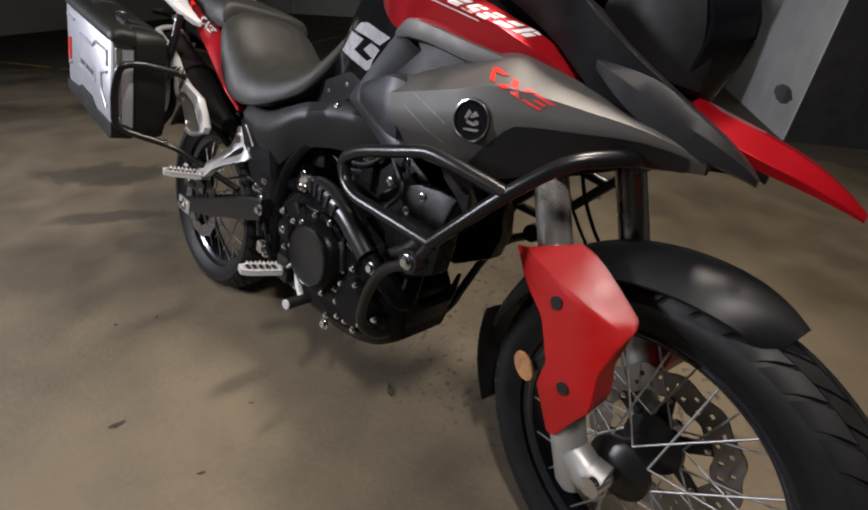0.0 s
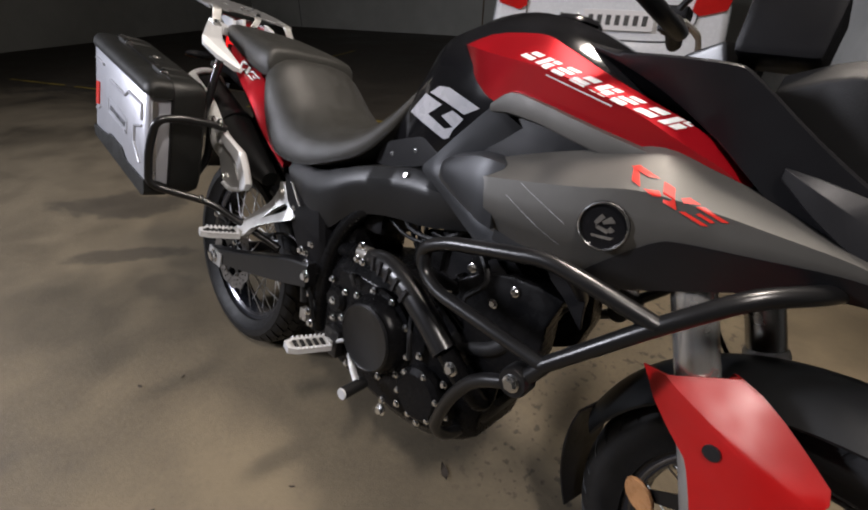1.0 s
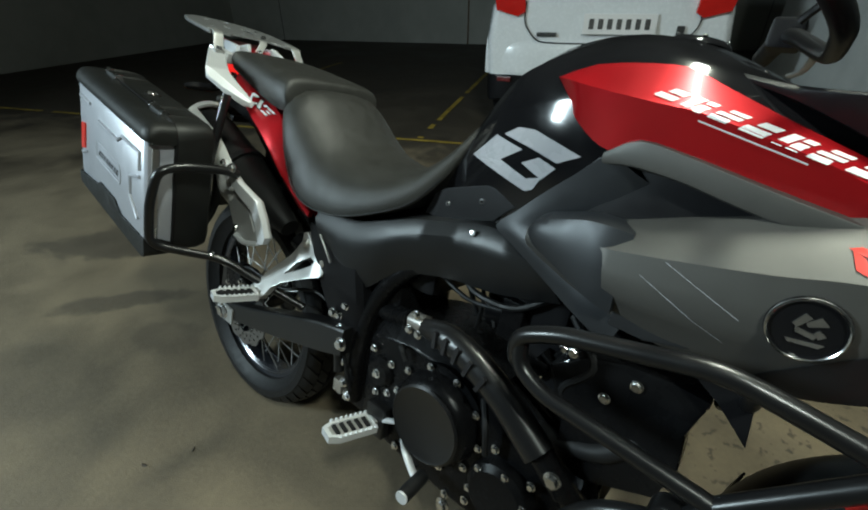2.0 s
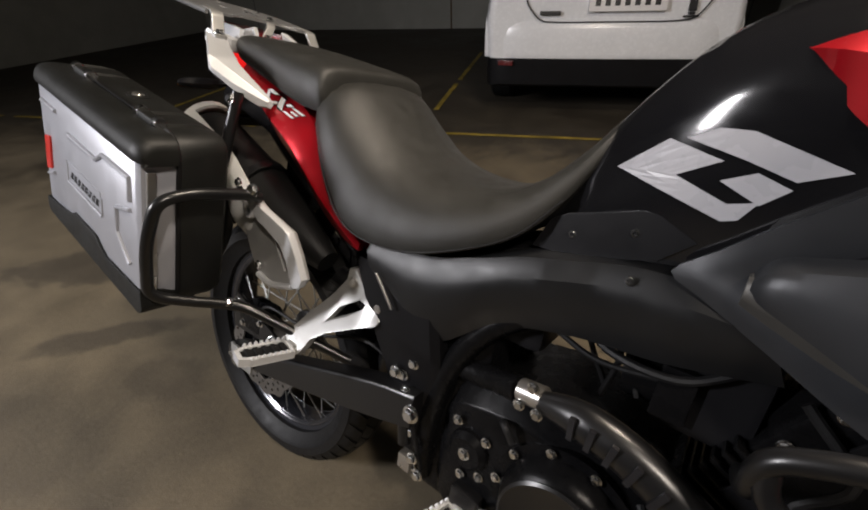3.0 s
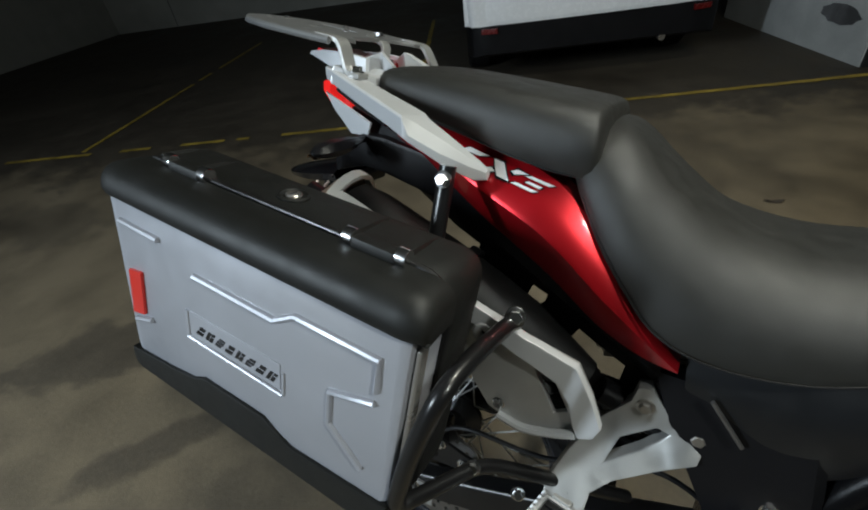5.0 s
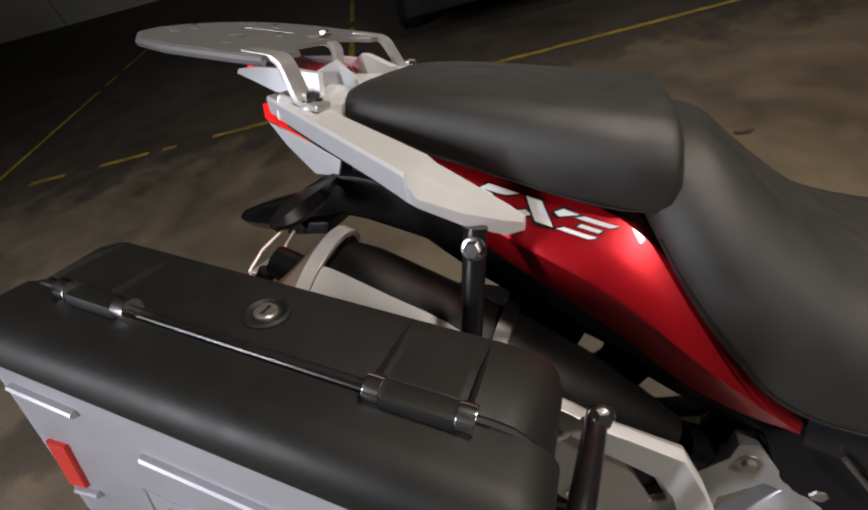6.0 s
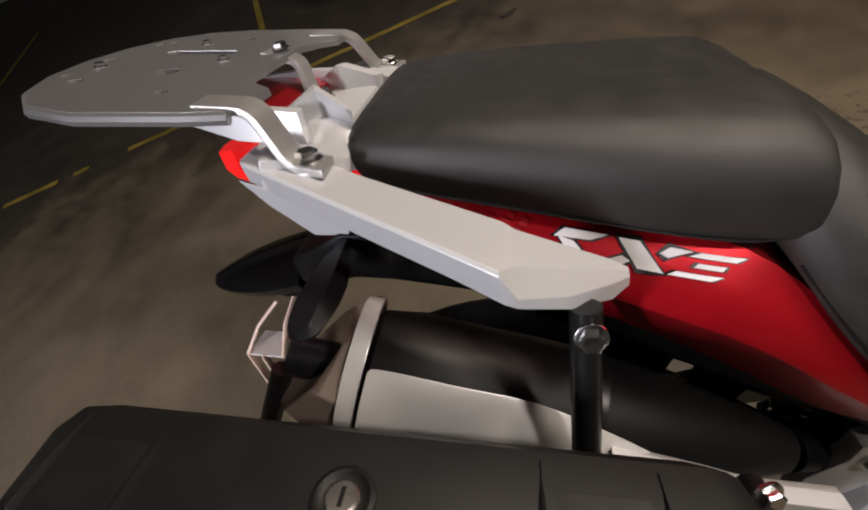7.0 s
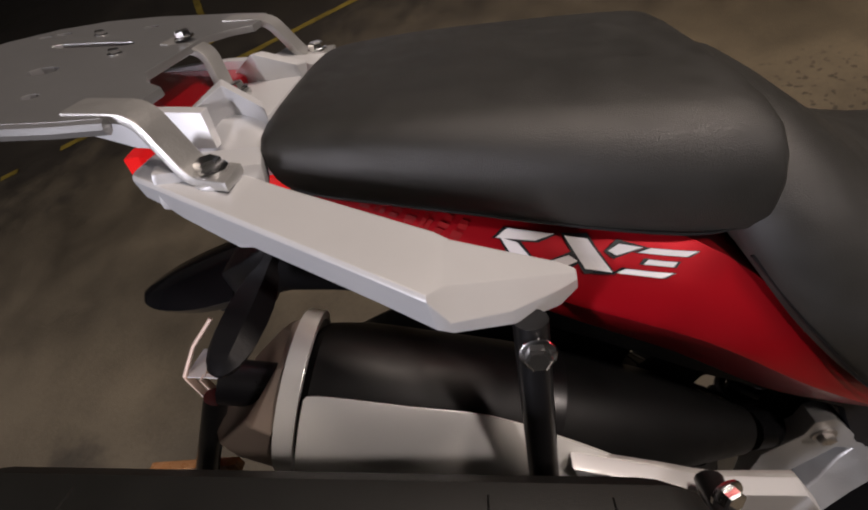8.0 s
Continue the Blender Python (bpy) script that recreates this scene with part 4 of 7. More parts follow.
part("tail_tongue", skin(bmesh.new(), smooth_rings(mirrored(rings), 3)), GLOSSBLACK, bike, "glossy dark tongue under the tail lamp", 0.001)

# ---- seats ----


def seat_rings(stations, crease=False):
    """(x, half width, z at the edge, z of the crown) with a rounded or a creased shoulder."""
    rings = []
    for x, w, zb, zt in stations:
        h = zt - zb
        if crease:
            rings.append([(x, 0, zt), (x, -w * 0.45, zt - 0.01 * h), (x, -w * 0.74, zt - 0.05 * h), (x, -w * 0.88, zt - 0.13 * h), (x, -w * 0.955, zt - 0.29 * h), (x, -w * 0.985, zt - 0.54 * h), (x, -w * 0.96, zb + 0.14 * h), (x, -w * 0.93, zb), (x, -w * 0.6, zb), (x, 0, zb)])
            continue
        rings.append([(x, 0, zt), (x, -w * 0.35, zt - 0.01 * h), (x, -w * 0.62, zt - 0.07 * h), (x, -w * 0.82, zt - 0.22 * h), (x, -w * 0.94, zt - 0.42 * h), (x, -w * 1.0, zt - 0.66 * h), (x, -w * 1.01, zb + 0.12 * h), (x, -w * 0.99, zb), (x, -w * 0.6, zb), (x, 0, zb)])
    return smooth_rings(mirrored(rings), 4)


rider = part("rider_seat", skin(bmesh.new(), seat_rings([(0.185, 0.105, 0.868, 0.90), (0.20, 0.125, 0.845, 0.918), (0.235, 0.142, 0.79, 0.915), (0.29, 0.152, 0.728, 0.868), (0.35, 0.156, 0.706, 0.825), (0.43, 0.150, 0.71, 0.806), (0.51, 0.132, 0.737, 0.812), (0.565, 0.108, 0.768, 0.84), (0.605, 0.082, 0.82, 0.882), (0.635, 0.055, 0.885, 0.925), (0.648, 0.03, 0.92, 0.94)])),
             SEAT, bike, "black vinyl rider seat with a deep dip")
pillion = part("pillion_seat", skin(bmesh.new(), seat_rings([(-0.081, 0.078, 0.944, 0.962), (-0.075, 0.097, 0.938, 0.972), (-0.052, 0.107, 0.929, 0.975), (0.0, 0.116, 0.915, 0.971), (0.06, 0.124, 0.899, 0.963), (0.12, 0.131, 0.882, 0.954), (0.170, 0.133, 0.871, 0.946), (0.198, 0.131, 0.868, 0.940), (0.208, 0.126, 0.868, 0.930), (0.213, 0.112, 0.868, 0.900)], True)),
               SEAT, bike, "black vinyl pillion seat, raised behind the rider seat")
for ob, pts in ((rider, [(0.20, 0.126, 0.85), (0.24, 0.144, 0.79), (0.29, 0.154, 0.73), (0.35, 0.158, 0.709), (0.43, 0.152, 0.713), (0.51, 0.134, 0.74), (0.565, 0.11, 0.771), (0.605, 0.084, 0.823)]),
                (pillion, [(-0.073, 0.092, 0.940), (-0.052, 0.101, 0.931), (0.0, 0.109, 0.917), (0.06, 0.117, 0.901), (0.12, 0.123, 0.884), (0.168, 0.126, 0.873), (0.197, 0.121, 0.870)])):
    for s in (-1, 1):
        part("piping", sweep(bmesh.new(), spline([(x, s * y, z) for x, y, z in pts], 5), 0.0012, 6), RUBBER, ob, "black edge seam")

# ---- tail ----
for s in (-1, 1):
    rings = []
    for x, yt, zt, yc, zc, yl, zl in ((-0.062, 0.074, 0.932, 0.090, 0.914, 0.066, 0.882), (-0.05, 0.078, 0.927, 0.094, 0.909, 0.069, 0.877), (0.0, 0.087, 0.914, 0.110, 0.890, 0.080, 0.856), (0.045, 0.096, 0.901, 0.126, 0.872, 0.092, 0.836), (0.09, 0.104, 0.887, 0.139, 0.852, 0.104, 0.816), (0.17, 0.118, 0.862, 0.151, 0.814, 0.112, 0.768), (0.235, 0.130, 0.80, 0.152, 0.760, 0.118, 0.720), (0.285, 0.134, 0.732, 0.146, 0.718, 0.120, 0.690), (0.325, 0.131, 0.688, 0.136, 0.684, 0.130, 0.676)):
        low = max(0.0, min(1.0, (x + 0.02) / 0.10, (0.325 - x) / 0.06))
        rings.append([(x, s * (yt - 0.03), zt + 0.003), (x, s * yt, zt), (x, s * (yt + yc) * 0.502, (zt + zc) * 0.502 - 0.0019 * 0.5), (x, s * yc, zc), (x, s * (yc + 0.001), zc - 0.006), (x, s * (yl + 0.006), zl - 0.016 * low), (x, s * (yl - 0.002), zl - 0.016 * low), (x, s * (yc - 0.012), zc), (x, s * (yt - 0.012), zt - 0.012)])
    tail = part("tail_fairing", skin(bmesh.new(), smooth_rings(rings, 4)), RED, bike, "glossy red tail side panel", 0.0, None, 70)
    if s == -1:
        strokes = angular_mark((0.043, 0.8790), (0.153, 0.8475), 0.0130, 1.1)
        stick("decal_edge", [grown(q, 0.0016) for q in strokes], tail, DARK_DECAL, tail, "black edge of the white mark", 0.0009)
        stick("decal", strokes, tail, WHITE_DECAL, tail, "white angular mark on red paint", 0.0015)
        stick("decal_print", mark_shapes(-0.03, 0.912, 0.035, 0.885, 0.010, 7, 0.5, 0.35), tail, surface("faded_red_print", (0.25, 0.006, 0.008), 0.35), tail, "faint dark mark on red paint")
    # black lower tail and inner panel
    rings = []
    for x, yo, z0, z1 in ((-0.15, 0.060, 0.86, 0.920), (-0.08, 0.072, 0.835, 0.895), (0.03, 0.090, 0.77, 0.843), (0.12, 0.108, 0.735, 0.792), (0.21, 0.116, 0.690, 0.731), (0.31, 0.122, 0.634, 0.684)):
        rings.append([(x, s * yo, z1), (x, s * (yo + 0.002), (z0 + z1) / 2), (x, s * (yo - 0.02), z0), (x, s * (yo - 0.026), z0), (x, s * (yo - 0.012), z1)])
    part("tail_lower", skin(bmesh.new(), smooth_rings(rings, 3)), MATTE, bike, "black lower tail panel")
    if s == -1:
        # inner panel behind the silencer, with two openings through to the far side
        outline = [(0.075, 0.775), (0.14, 0.748), (0.22, 0.705), (0.33, 0.655), (0.33, 0.60), (0.29, 0.565), (0.235, 0.575), (0.20, 0.61), (0.12, 0.65), (0.06, 0.70)]
        gaps = [[(0.204, 0.652), (0.213, 0.668), (0.235, 0.655), (0.274, 0.633), (0.271, 0.608), (0.248, 0.610), (0.234, 0.627)], [(0.137, 0.686), (0.148, 0.715), (0.168, 0.706), (0.166, 0.695), (0.153, 0.682)]]
        part("tail_inner_panel", plate(bmesh.new(), outline, gaps, 0.004, lambda a, b, k: (a, -0.085 + k * 0.004, b)), MATTE, bike, "black inner panel with two openings")
    # silver grab rail
    rings = []
    for x, yi, yo, zt, zb in ((-0.150, 0.084, 0.110, 0.972, 0.962), (-0.143, 0.080, 0.119, 0.974, 0.957), (-0.11, 0.094, 0.136, 0.9655, 0.946), (-0.06, 0.118, 0.161, 0.952, 0.931), (0.0, 0.143, 0.191, 0.936, 0.914), (0.027, 0.154, 0.2045, 0.9285, 0.905), (0.034, 0.154, 0.203, 0.922, 0.900), (0.06, 0.146, 0.183, 0.902, 0.878), (0.086, 0.135, 0.156, 0.880, 0.858), (0.098, 0.133, 0.143, 0.870, 0.857)):
        c = 0.0022 if x < 0.03 else min(0.012, (yo - yi) * 0.3)
        rings.append([(x, s * yi, zt - 0.003), (x, s * (yi + 0.004), zt), (x, s * (yo - c), zt), (x, s * yo, zt - c), (x, s * (yo - 0.001), zb + 0.002), (x, s * (yo - 0.006), zb), (x, s * (yi + 0.004), zb + 0.002), (x, s * yi, zb + 0.006)])
    rail = part("grab_rail", skin(bmesh.new(), rings), SILVER, bike, "silver painted pillion grab rail", 0.0014)
    bm = sweep(bmesh.new(), [(-0.13, s * 0.112, 0.946), (-0.08, s * 0.136, 0.930), (-0.02, s * 0.164, 0.914)], 0.003, 6)
    part("rail_trim", bm, DARK_DECAL, rail, "black trim under the rail")
    bm = block(bmesh.new(), -0.03, 0.03, -0.015, 0.015, -0.012, 0.012)
    part("rail_lug", bm, SILVER, rail, "silver rail lug", 0.004, pose(-0.105, s * 0.104, 0.957, 0, 15, s * -20))
    # rack support post to the pannier carrier
    bm = rod(bmesh.new(), (0.068, s * 0.178, 0.878), (0.058, s * 0.218, 0.70), 0.0095, 14)
    post = part("carrier_post", bm, SOFTBLACK, bike, "black carrier post")
    bolt(post, (0.069, s * 0.191, 0.866), (0.0, s, 0.25), 0.0072)

# silver centre bridge between the rails
bm = bmesh.new()
rings = [[(x, -w, z), (x, -w * 0.6, z + 0.022), (x, w * 0.6, z + 0.022), (x, w, z), (x, w * 0.7, z - 0.02), (x, -w * 0.7, z - 0.02)] for x, w, z in ((-0.155, 0.045, 0.952), (-0.135, 0.062, 0.950), (-0.11, 0.078, 0.948), (-0.088, 0.070, 0.944))]
part("rail_bridge", skin(bm, rings), SILVER, bike, "silver cast bridge between the rails", 0.004)
bm = block(bmesh.new(), -0.06, 0.03, -0.045, 0.055, -0.006, 0.006)
part("tail_cover", bm, RED, bike, "red tail cover under the rack", 0.004, pose(-0.165, 0, 0.980, 0, 14, 0))
for s in (-1, 1):
    bm = bmesh.new()
    rings = [[(-0.155, s * 0.05, 0.976), (-0.150, s * 0.062, 0.978), (-0.150, s * 0.055, 0.955)], [(-0.115, s * 0.028, 0.994), (-0.110, s * 0.040, 0.992), (-0.115, s * 0.035, 0.962)], [(-0.088, s * 0.040, 0.976), (-0.082, s * 0.052, 0.974), (-0.088, s * 0.046, 0.952)]]
    part("bridge_gusset", skin(bm, rings), SILVER, bike, "faceted silver gusset behind the seat", 0.0015)

# ---- luggage rack ----


def on_rack(x, y, side):
    up = 0.0055 * (0.5 - side)
    return (x, y, 1.006 + (-0.135 - x) * 0.20 + up)


outline = [(-0.133, -0.120), (-0.16, -0.124), (-0.235, -0.127), (-0.278, -0.115), (-0.307, -0.088), (-0.325, -0.048), (-0.331, 0.0), (-0.325, 0.048), (-0.307, 0.088), (-0.278, 0.115), (-0.235, 0.127), (-0.16, 0.128), (-0.133, 0.126), (-0.133, 0.106), (-0.126, 0.100), (-0.126, 0.076), (-0.140, 0.064), (-0.152, 0.045), (-0.152, -0.045), (-0.140, -0.064),
           (-0.126, -0.074), (-0.126, -0.098), (-0.143, -0.102), (-0.143, -0.112)]
slots = [[(-0.268, y - 0.006), (-0.273, y), (-0.268, y + 0.006), (-0.208, y + 0.006), (-0.203, y), (-0.208, y - 0.006)] for y in (0.03,)]
slots += [[(x + r * math.cos(-k * 0.785), y + r * math.sin(-k * 0.785)) for k in range(8)] for x, y, r in ((-0.23, -0.035, 0.010), (-0.29, -0.06, 0.006), (-0.31, 0.0, 0.008), (-0.22, 0.085, 0.006), (-0.29, 0.07, 0.006), (-0.2, -0.085, 0.005), (-0.30, 0.06, 0.005), (-0.31, -0.045, 0.005))]
bm = bmesh.new()
plate(bm, [(x, y) for x, y in outline], slots, 0.0055, on_rack)
rack = part("luggage_rack", bm, RACK_METAL, bike, "silver flat luggage rack plate with slots", 0.001, None, 50)
bm = sweep(bmesh.new(), [on_rack(x, y, 0.9) for x, y in outline[:13]], 0.0045, 8)
part("rack_lip", bm, RACK_METAL, rack, "rolled rack edge")


def rack_leg(points, half, label):
    """A flat strap bent down from the rack plate."""
    line = rounded([Vector(p) for p in points], 0.010)
    rings = []
    for i, p in enumerate(line):
        d = (line[min(i + 1, len(line) - 1)] - line[max(i - 1, 0)]).normalized()
        n = d.cross(Vector((0, 1, 0))).normalized()
        w = Vector((0, half, 0))
        rings.append([p + w + n * 0.003, p - w + n * 0.003, p - w - n * 0.003, p + w - n * 0.003])
    return part("rack_leg", skin(bmesh.new(), rings), CAST, rack, label, 0.0015)


for s in (-1, 1):
    leg = rack_leg([on_rack(-0.16, s * 0.104, 0.3), (-0.122, s * 0.106, 1.004), (-0.106, s * 0.114, 0.966), (-0.080, s * 0.122, 0.962)], 0.0115, "bent flat silver leg")
    bolt(leg, (-0.094, s * 0.118, 0.967), (0.1, 0, 1), 0.0075)
    bm = lathe(bmesh.new(), [(0.0, 0.0), (0.013, 0.0), (0.013, -0.02), (0.0, -0.02)], 20, "z")
    part("leg_boss", bm, SILVER, leg, "round silver boss under the leg", 0.002, pose(-0.094, s * 0.118, 0.964))
    # thin silver side wing under the plate
    rings = [[(x, s * y0, z0), (x, s * (y0 - 0.004), z1), (x, s * (y0 - 0.014), z1), (x, s * (y0 - 0.008), z0)] for x, y0, z0, z1 in ((-0.236, 0.046, 0.991, 0.995), (-0.205, 0.054, 0.980, 0.996), (-0.181, 0.059, 0.970, 0.994), (-0.15, 0.063, 0.964, 0.990), (-0.12, 0.066, 0.960, 0.984))]
    part("bridge_wing", skin(bmesh.new(), rings), SILVER, bike, "thin silver wing under the rack", 0.001)
leg = rack_leg([on_rack(-0.178, 0.03, 0.3), (-0.146, 0.026, 1.005), (-0.134, 0.004, 0.976), (-0.118, 0.0, 0.972)], 0.010, "short bent strap at the middle")
bolt(leg, (-0.162, 0.032, 1.016), (0, 0, 1), 0.006)
bolt(leg, (-0.124, 0.002, 0.977), (0, 0, 1), 0.006)
for x, y in ((-0.2, 0.0), (-0.3, -0.02), (-0.25, 0.06)):
    bolt(rack, on_rack(x, y, 0), (0.2, 0, 1), 0.004)

# ---- tank and its panels ----
rings = []
for x, zc, wt, zs, ws, zw, wb, zb in ((0.585, 0.86, 0.03, 0.85, 0.055, 0.82, 0.055, 0.76), (0.625, 0.915, 0.045, 0.90, 0.068, 0.85, 0.066, 0.76), (0.66, 0.962, 0.06, 0.945, 0.080, 0.89, 0.074, 0.765), (0.71, 1.014, 0.08, 0.995, 0.10, 0.93, 0.082, 0.78), (0.77, 1.048, 0.095, 1.018, 0.118, 0.96, 0.09, 0.79), (0.85, 1.064, 0.10, 1.028, 0.128, 0.97, 0.1, 0.80), (0.93, 1.055, 0.10, 1.025, 0.130, 0.96, 0.1, 0.81), (1.0, 1.03, 0.09, 1.008, 0.125, 0.94, 0.1, 0.82), (1.08, 0.995, 0.075, 0.975, 0.115, 0.91, 0.09, 0.82), (1.16, 0.95, 0.055, 0.93, 0.09, 0.88, 0.07, 0.82)):
    rings.append([(x, 0, zc), (x, -wt * 0.5, zc - 0.004), (x, -wt, zs), (x, -(wt + ws) * 0.52, (zs + zw) * 0.5), (x, -ws, zw), (x, -(ws + wb) / 2, (zw + zb) / 2), (x, -wb, zb), (x, 0, zb)])
tank = part("fuel_tank", skin(bmesh.new(), smooth_rings(mirrored(rings), 4)), GLOSSBLACK, bike, "gloss black fuel tank centre")
bm = lathe(bmesh.new(), [(0.0, 0.008), (0.03, 0.008), (0.036, 0.004), (0.038, 0)], 28, "z")
cap = part("fuel_cap", bm, GLOSSBLACK, tank, "black fuel cap", 0.001, pose(0.90, 0, 1.058, 0, 4, 0))
for i in range(5):
    a = i * 1.2566
    screw(cap, (0.03 * math.cos(a), 0.03 * math.sin(a), 0.008), (0, 0, 1), 0.003)
for s in (-1, 1):
    # red side panel of the tank
    rings = []
    for x, yt, zt, ym, zm, yl, zl in ((0.776, 0.096, 0.999, 0.108, 0.995, 0.112, 0.988), (0.80, 0.103, 1.008, 0.128, 0.992, 0.126, 0.968), (0.83, 0.108, 1.014, 0.140, 0.987, 0.137, 0.942), (0.87, 0.112, 1.018, 0.149, 0.982, 0.142, 0.922), (0.92, 0.114, 1.018, 0.154, 0.977, 0.147, 0.930), (0.96, 0.116, 1.004, 0.156, 0.973, 0.148, 0.928), (1.02, 0.118, 0.981, 0.154, 0.959, 0.146, 0.918), (1.075, 0.116, 0.962, 0.148, 0.944, 0.141, 0.908), (1.135, 0.108, 0.941, 0.136, 0.921, 0.132, 0.896), (1.18, 0.099, 0.918, 0.120, 0.904, 0.119, 0.888), (1.212, 0.092, 0.896, 0.103, 0.888, 0.103, 0.880)):
        rings.append([(x, s * (yt - 0.012), zt - 0.001), (x, s * yt, zt + 0.001), (x, s * (yt * 0.5 + ym * 0.5), zt * 0.5 + zm * 0.5 + 0.001), (x, s * ym, zm), (x, s * (ym * 0.6 + (yl - 0.010) * 0.4), zm * 0.6 + zl * 0.4), (x, s * (yl - 0.010), zl), (x, s * (yl - 0.022), zl), (x, s * (ym - 0.016), zm), (x, s * (yt - 0.008), zt - 0.014)])
    red = part("tank_side_panel", skin(bmesh.new(), smooth_rings(rings, 4)), RED, bike, "glossy red tank side panel", 0.0, None, 40)
    if s == -1:
        stick("decal", mark_shapes(0.905, 0.985, 1.130, 0.931, 0.0125, 8, 0.9, 0.25), red, WHITE_DECAL, red, "white mark along the red tank panel")
        # thin white line just below the mark, close to the panel's crease
        stick("white_line", [[Vector((0.955, 0.966)), Vector((1.05, 0.944)), Vector((1.05, 0.9455)), Vector((0.955, 0.9675))]], red, WHITE_DECAL, red, "thin white line")
    # grey strip under it
    rings = []
    for x, y, z0, z1 in ((0.868, 0.134, 0.905, 0.918), (0.905, 0.144, 0.910, 0.938), (0.955, 0.146, 0.906, 0.932), (1.0, 0.146, 0.897, 0.923), (1.05, 0.144, 0.888, 0.913), (1.105, 0.139, 0.884, 0.903)):
        rings.append([(x, s * (y - 0.018), z1 + 0.004), (x, s * (y + 0.003), z1), (x, s * (y + 0.003), (z0 + z1) / 2), (x, s * (y - 0.001), z0), (x, s * (y - 0.03), z0 - 0.004)])
    part("tank_strip", skin(bmesh.new(), smooth_rings(rings, 3)), SHROUD, bike, "matte graphite strip under the tank panel", 0.002)
    # infill between strip and shroud, its black standing for shade in the recess
    rings = []
    for x, y, z0, z1 in ((0.80, 0.10, 0.79, 0.93), (0.86, 0.118, 0.79, 0.925), (0.95, 0.124, 0.80, 0.905), (1.06, 0.118, 0.84, 0.9), (1.12, 0.11, 0.87, 0.9)):
        rings.append([(x, s * y, z1), (x, s * (y + 0.004), (z0 + z1) / 2), (x, s * y, z0), (x, s * (y - 0.03), z0), (x, s * (y - 0.03), z1)])
    part("tank_infill", skin(bmesh.new(), rings), MATTE, bike, "infill panel with the recess's shade put in as black", 0.002)
    # fold behind the shroud: two arms from a point at the side panel, up to the strip and down to the vane
    rings = []
    for (xo, zo), (xi, zi), dip in (((0.885, 0.916), (0.945, 0.884), 0.030), ((0.868, 0.911), (0.925, 0.868), 0.028), ((0.838, 0.884), (0.893, 0.845), 0.024), ((0.803, 0.852), (0.850, 0.826), 0.016), ((0.770, 0.819), (0.815, 0.808), 0.008), ((0.739, 0.787), (0.805, 0.800), 0.002), ((0.772, 0.771), (0.822, 0.792), 0.0), ((0.830, 0.746), (0.855, 0.782), 0.0), ((0.897, 0.716), (0.915, 0.764), 0.002), ((0.940, 0.698), (0.955, 0.752), 0.004)):
        ring = []
        for k in range(5):
            f = k / 4
            x, z = xo + (xi - xo) * f, zo + (zi - zo) * f
            ring.append((x, s * (0.113 + (x - 0.737) * 0.17 - 0.20 * max(0.0, x - 0.9) + 0.004 * math.sin(3.1416 * f) - dip * f), z))
        rings.append(ring + [(x, y - s * 0.008, z) for x, y, z in reversed(ring)])
    part("shroud_fold", skin(bmesh.new(), smooth_rings(rings, 3)), SHROUD_COOL, bike, "dark cool grey fold behind the shroud", 0.0, None, 50)
    # bright edge of the frame beside the pillion bracket
    bm = sweep(bmesh.new(), [(0.363, s * 0.132, 0.652), (0.401, s * 0.131, 0.604)], 0.0026, 8)
    part("frame_edge", bm, DISC, bike, "thin dull metal frame edge", 0.001)

# pale mark on the tank's rear flank


def zone(*pts):
    return [Vector(p) for p in pts]


stick("tank_mark", [zone((0.653, 0.873), (0.713, 0.878), (0.75, 0.899), (0.699, 0.911)), zone((0.653, 0.873), (0.763, 0.844), (0.763, 0.8615), (0.713, 0.878)), zone((0.763, 0.844), (0.776, 0.849), (0.787, 0.869), (0.763, 0.8615)),
                        zone((0.713, 0.914), (0.765, 0.903), (0.765, 0.928), (0.738, 0.927)), zone((0.765, 0.903), (0.806, 0.892), (0.838, 0.907), (0.765, 0.928)), zone((0.751, 0.881), (0.787, 0.866), (0.806, 0.885), (0.778, 0.894))], tank, GREY_DECAL, tank, "pale grey angular mark on gloss black", 0.0015)
for s in (-1, 1):
    # small black plate at the seat's nose
    bm = plate(bmesh.new(), [(0.575, 0.755), (0.592, 0.795), (0.612, 0.808), (0.694, 0.834), (0.71, 0.834), (0.752, 0.816), (0.72, 0.785), (0.63, 0.758)], (), 0.004, lambda a, b, k, s=s: (a, s * (0.070 + (a - 0.57) * 0.10 + k * 0.005), b))
    pl = part("seat_nose_plate", bm, MATTE, bike, "black plate below the tank", 0.001)
    for x, z in ((0.624, 0.785), (0.692, 0.808)):
        screw(pl, (x, s * (0.073 + (x - 0.57) * 0.10), z), (0, s, 0), 0.0055)

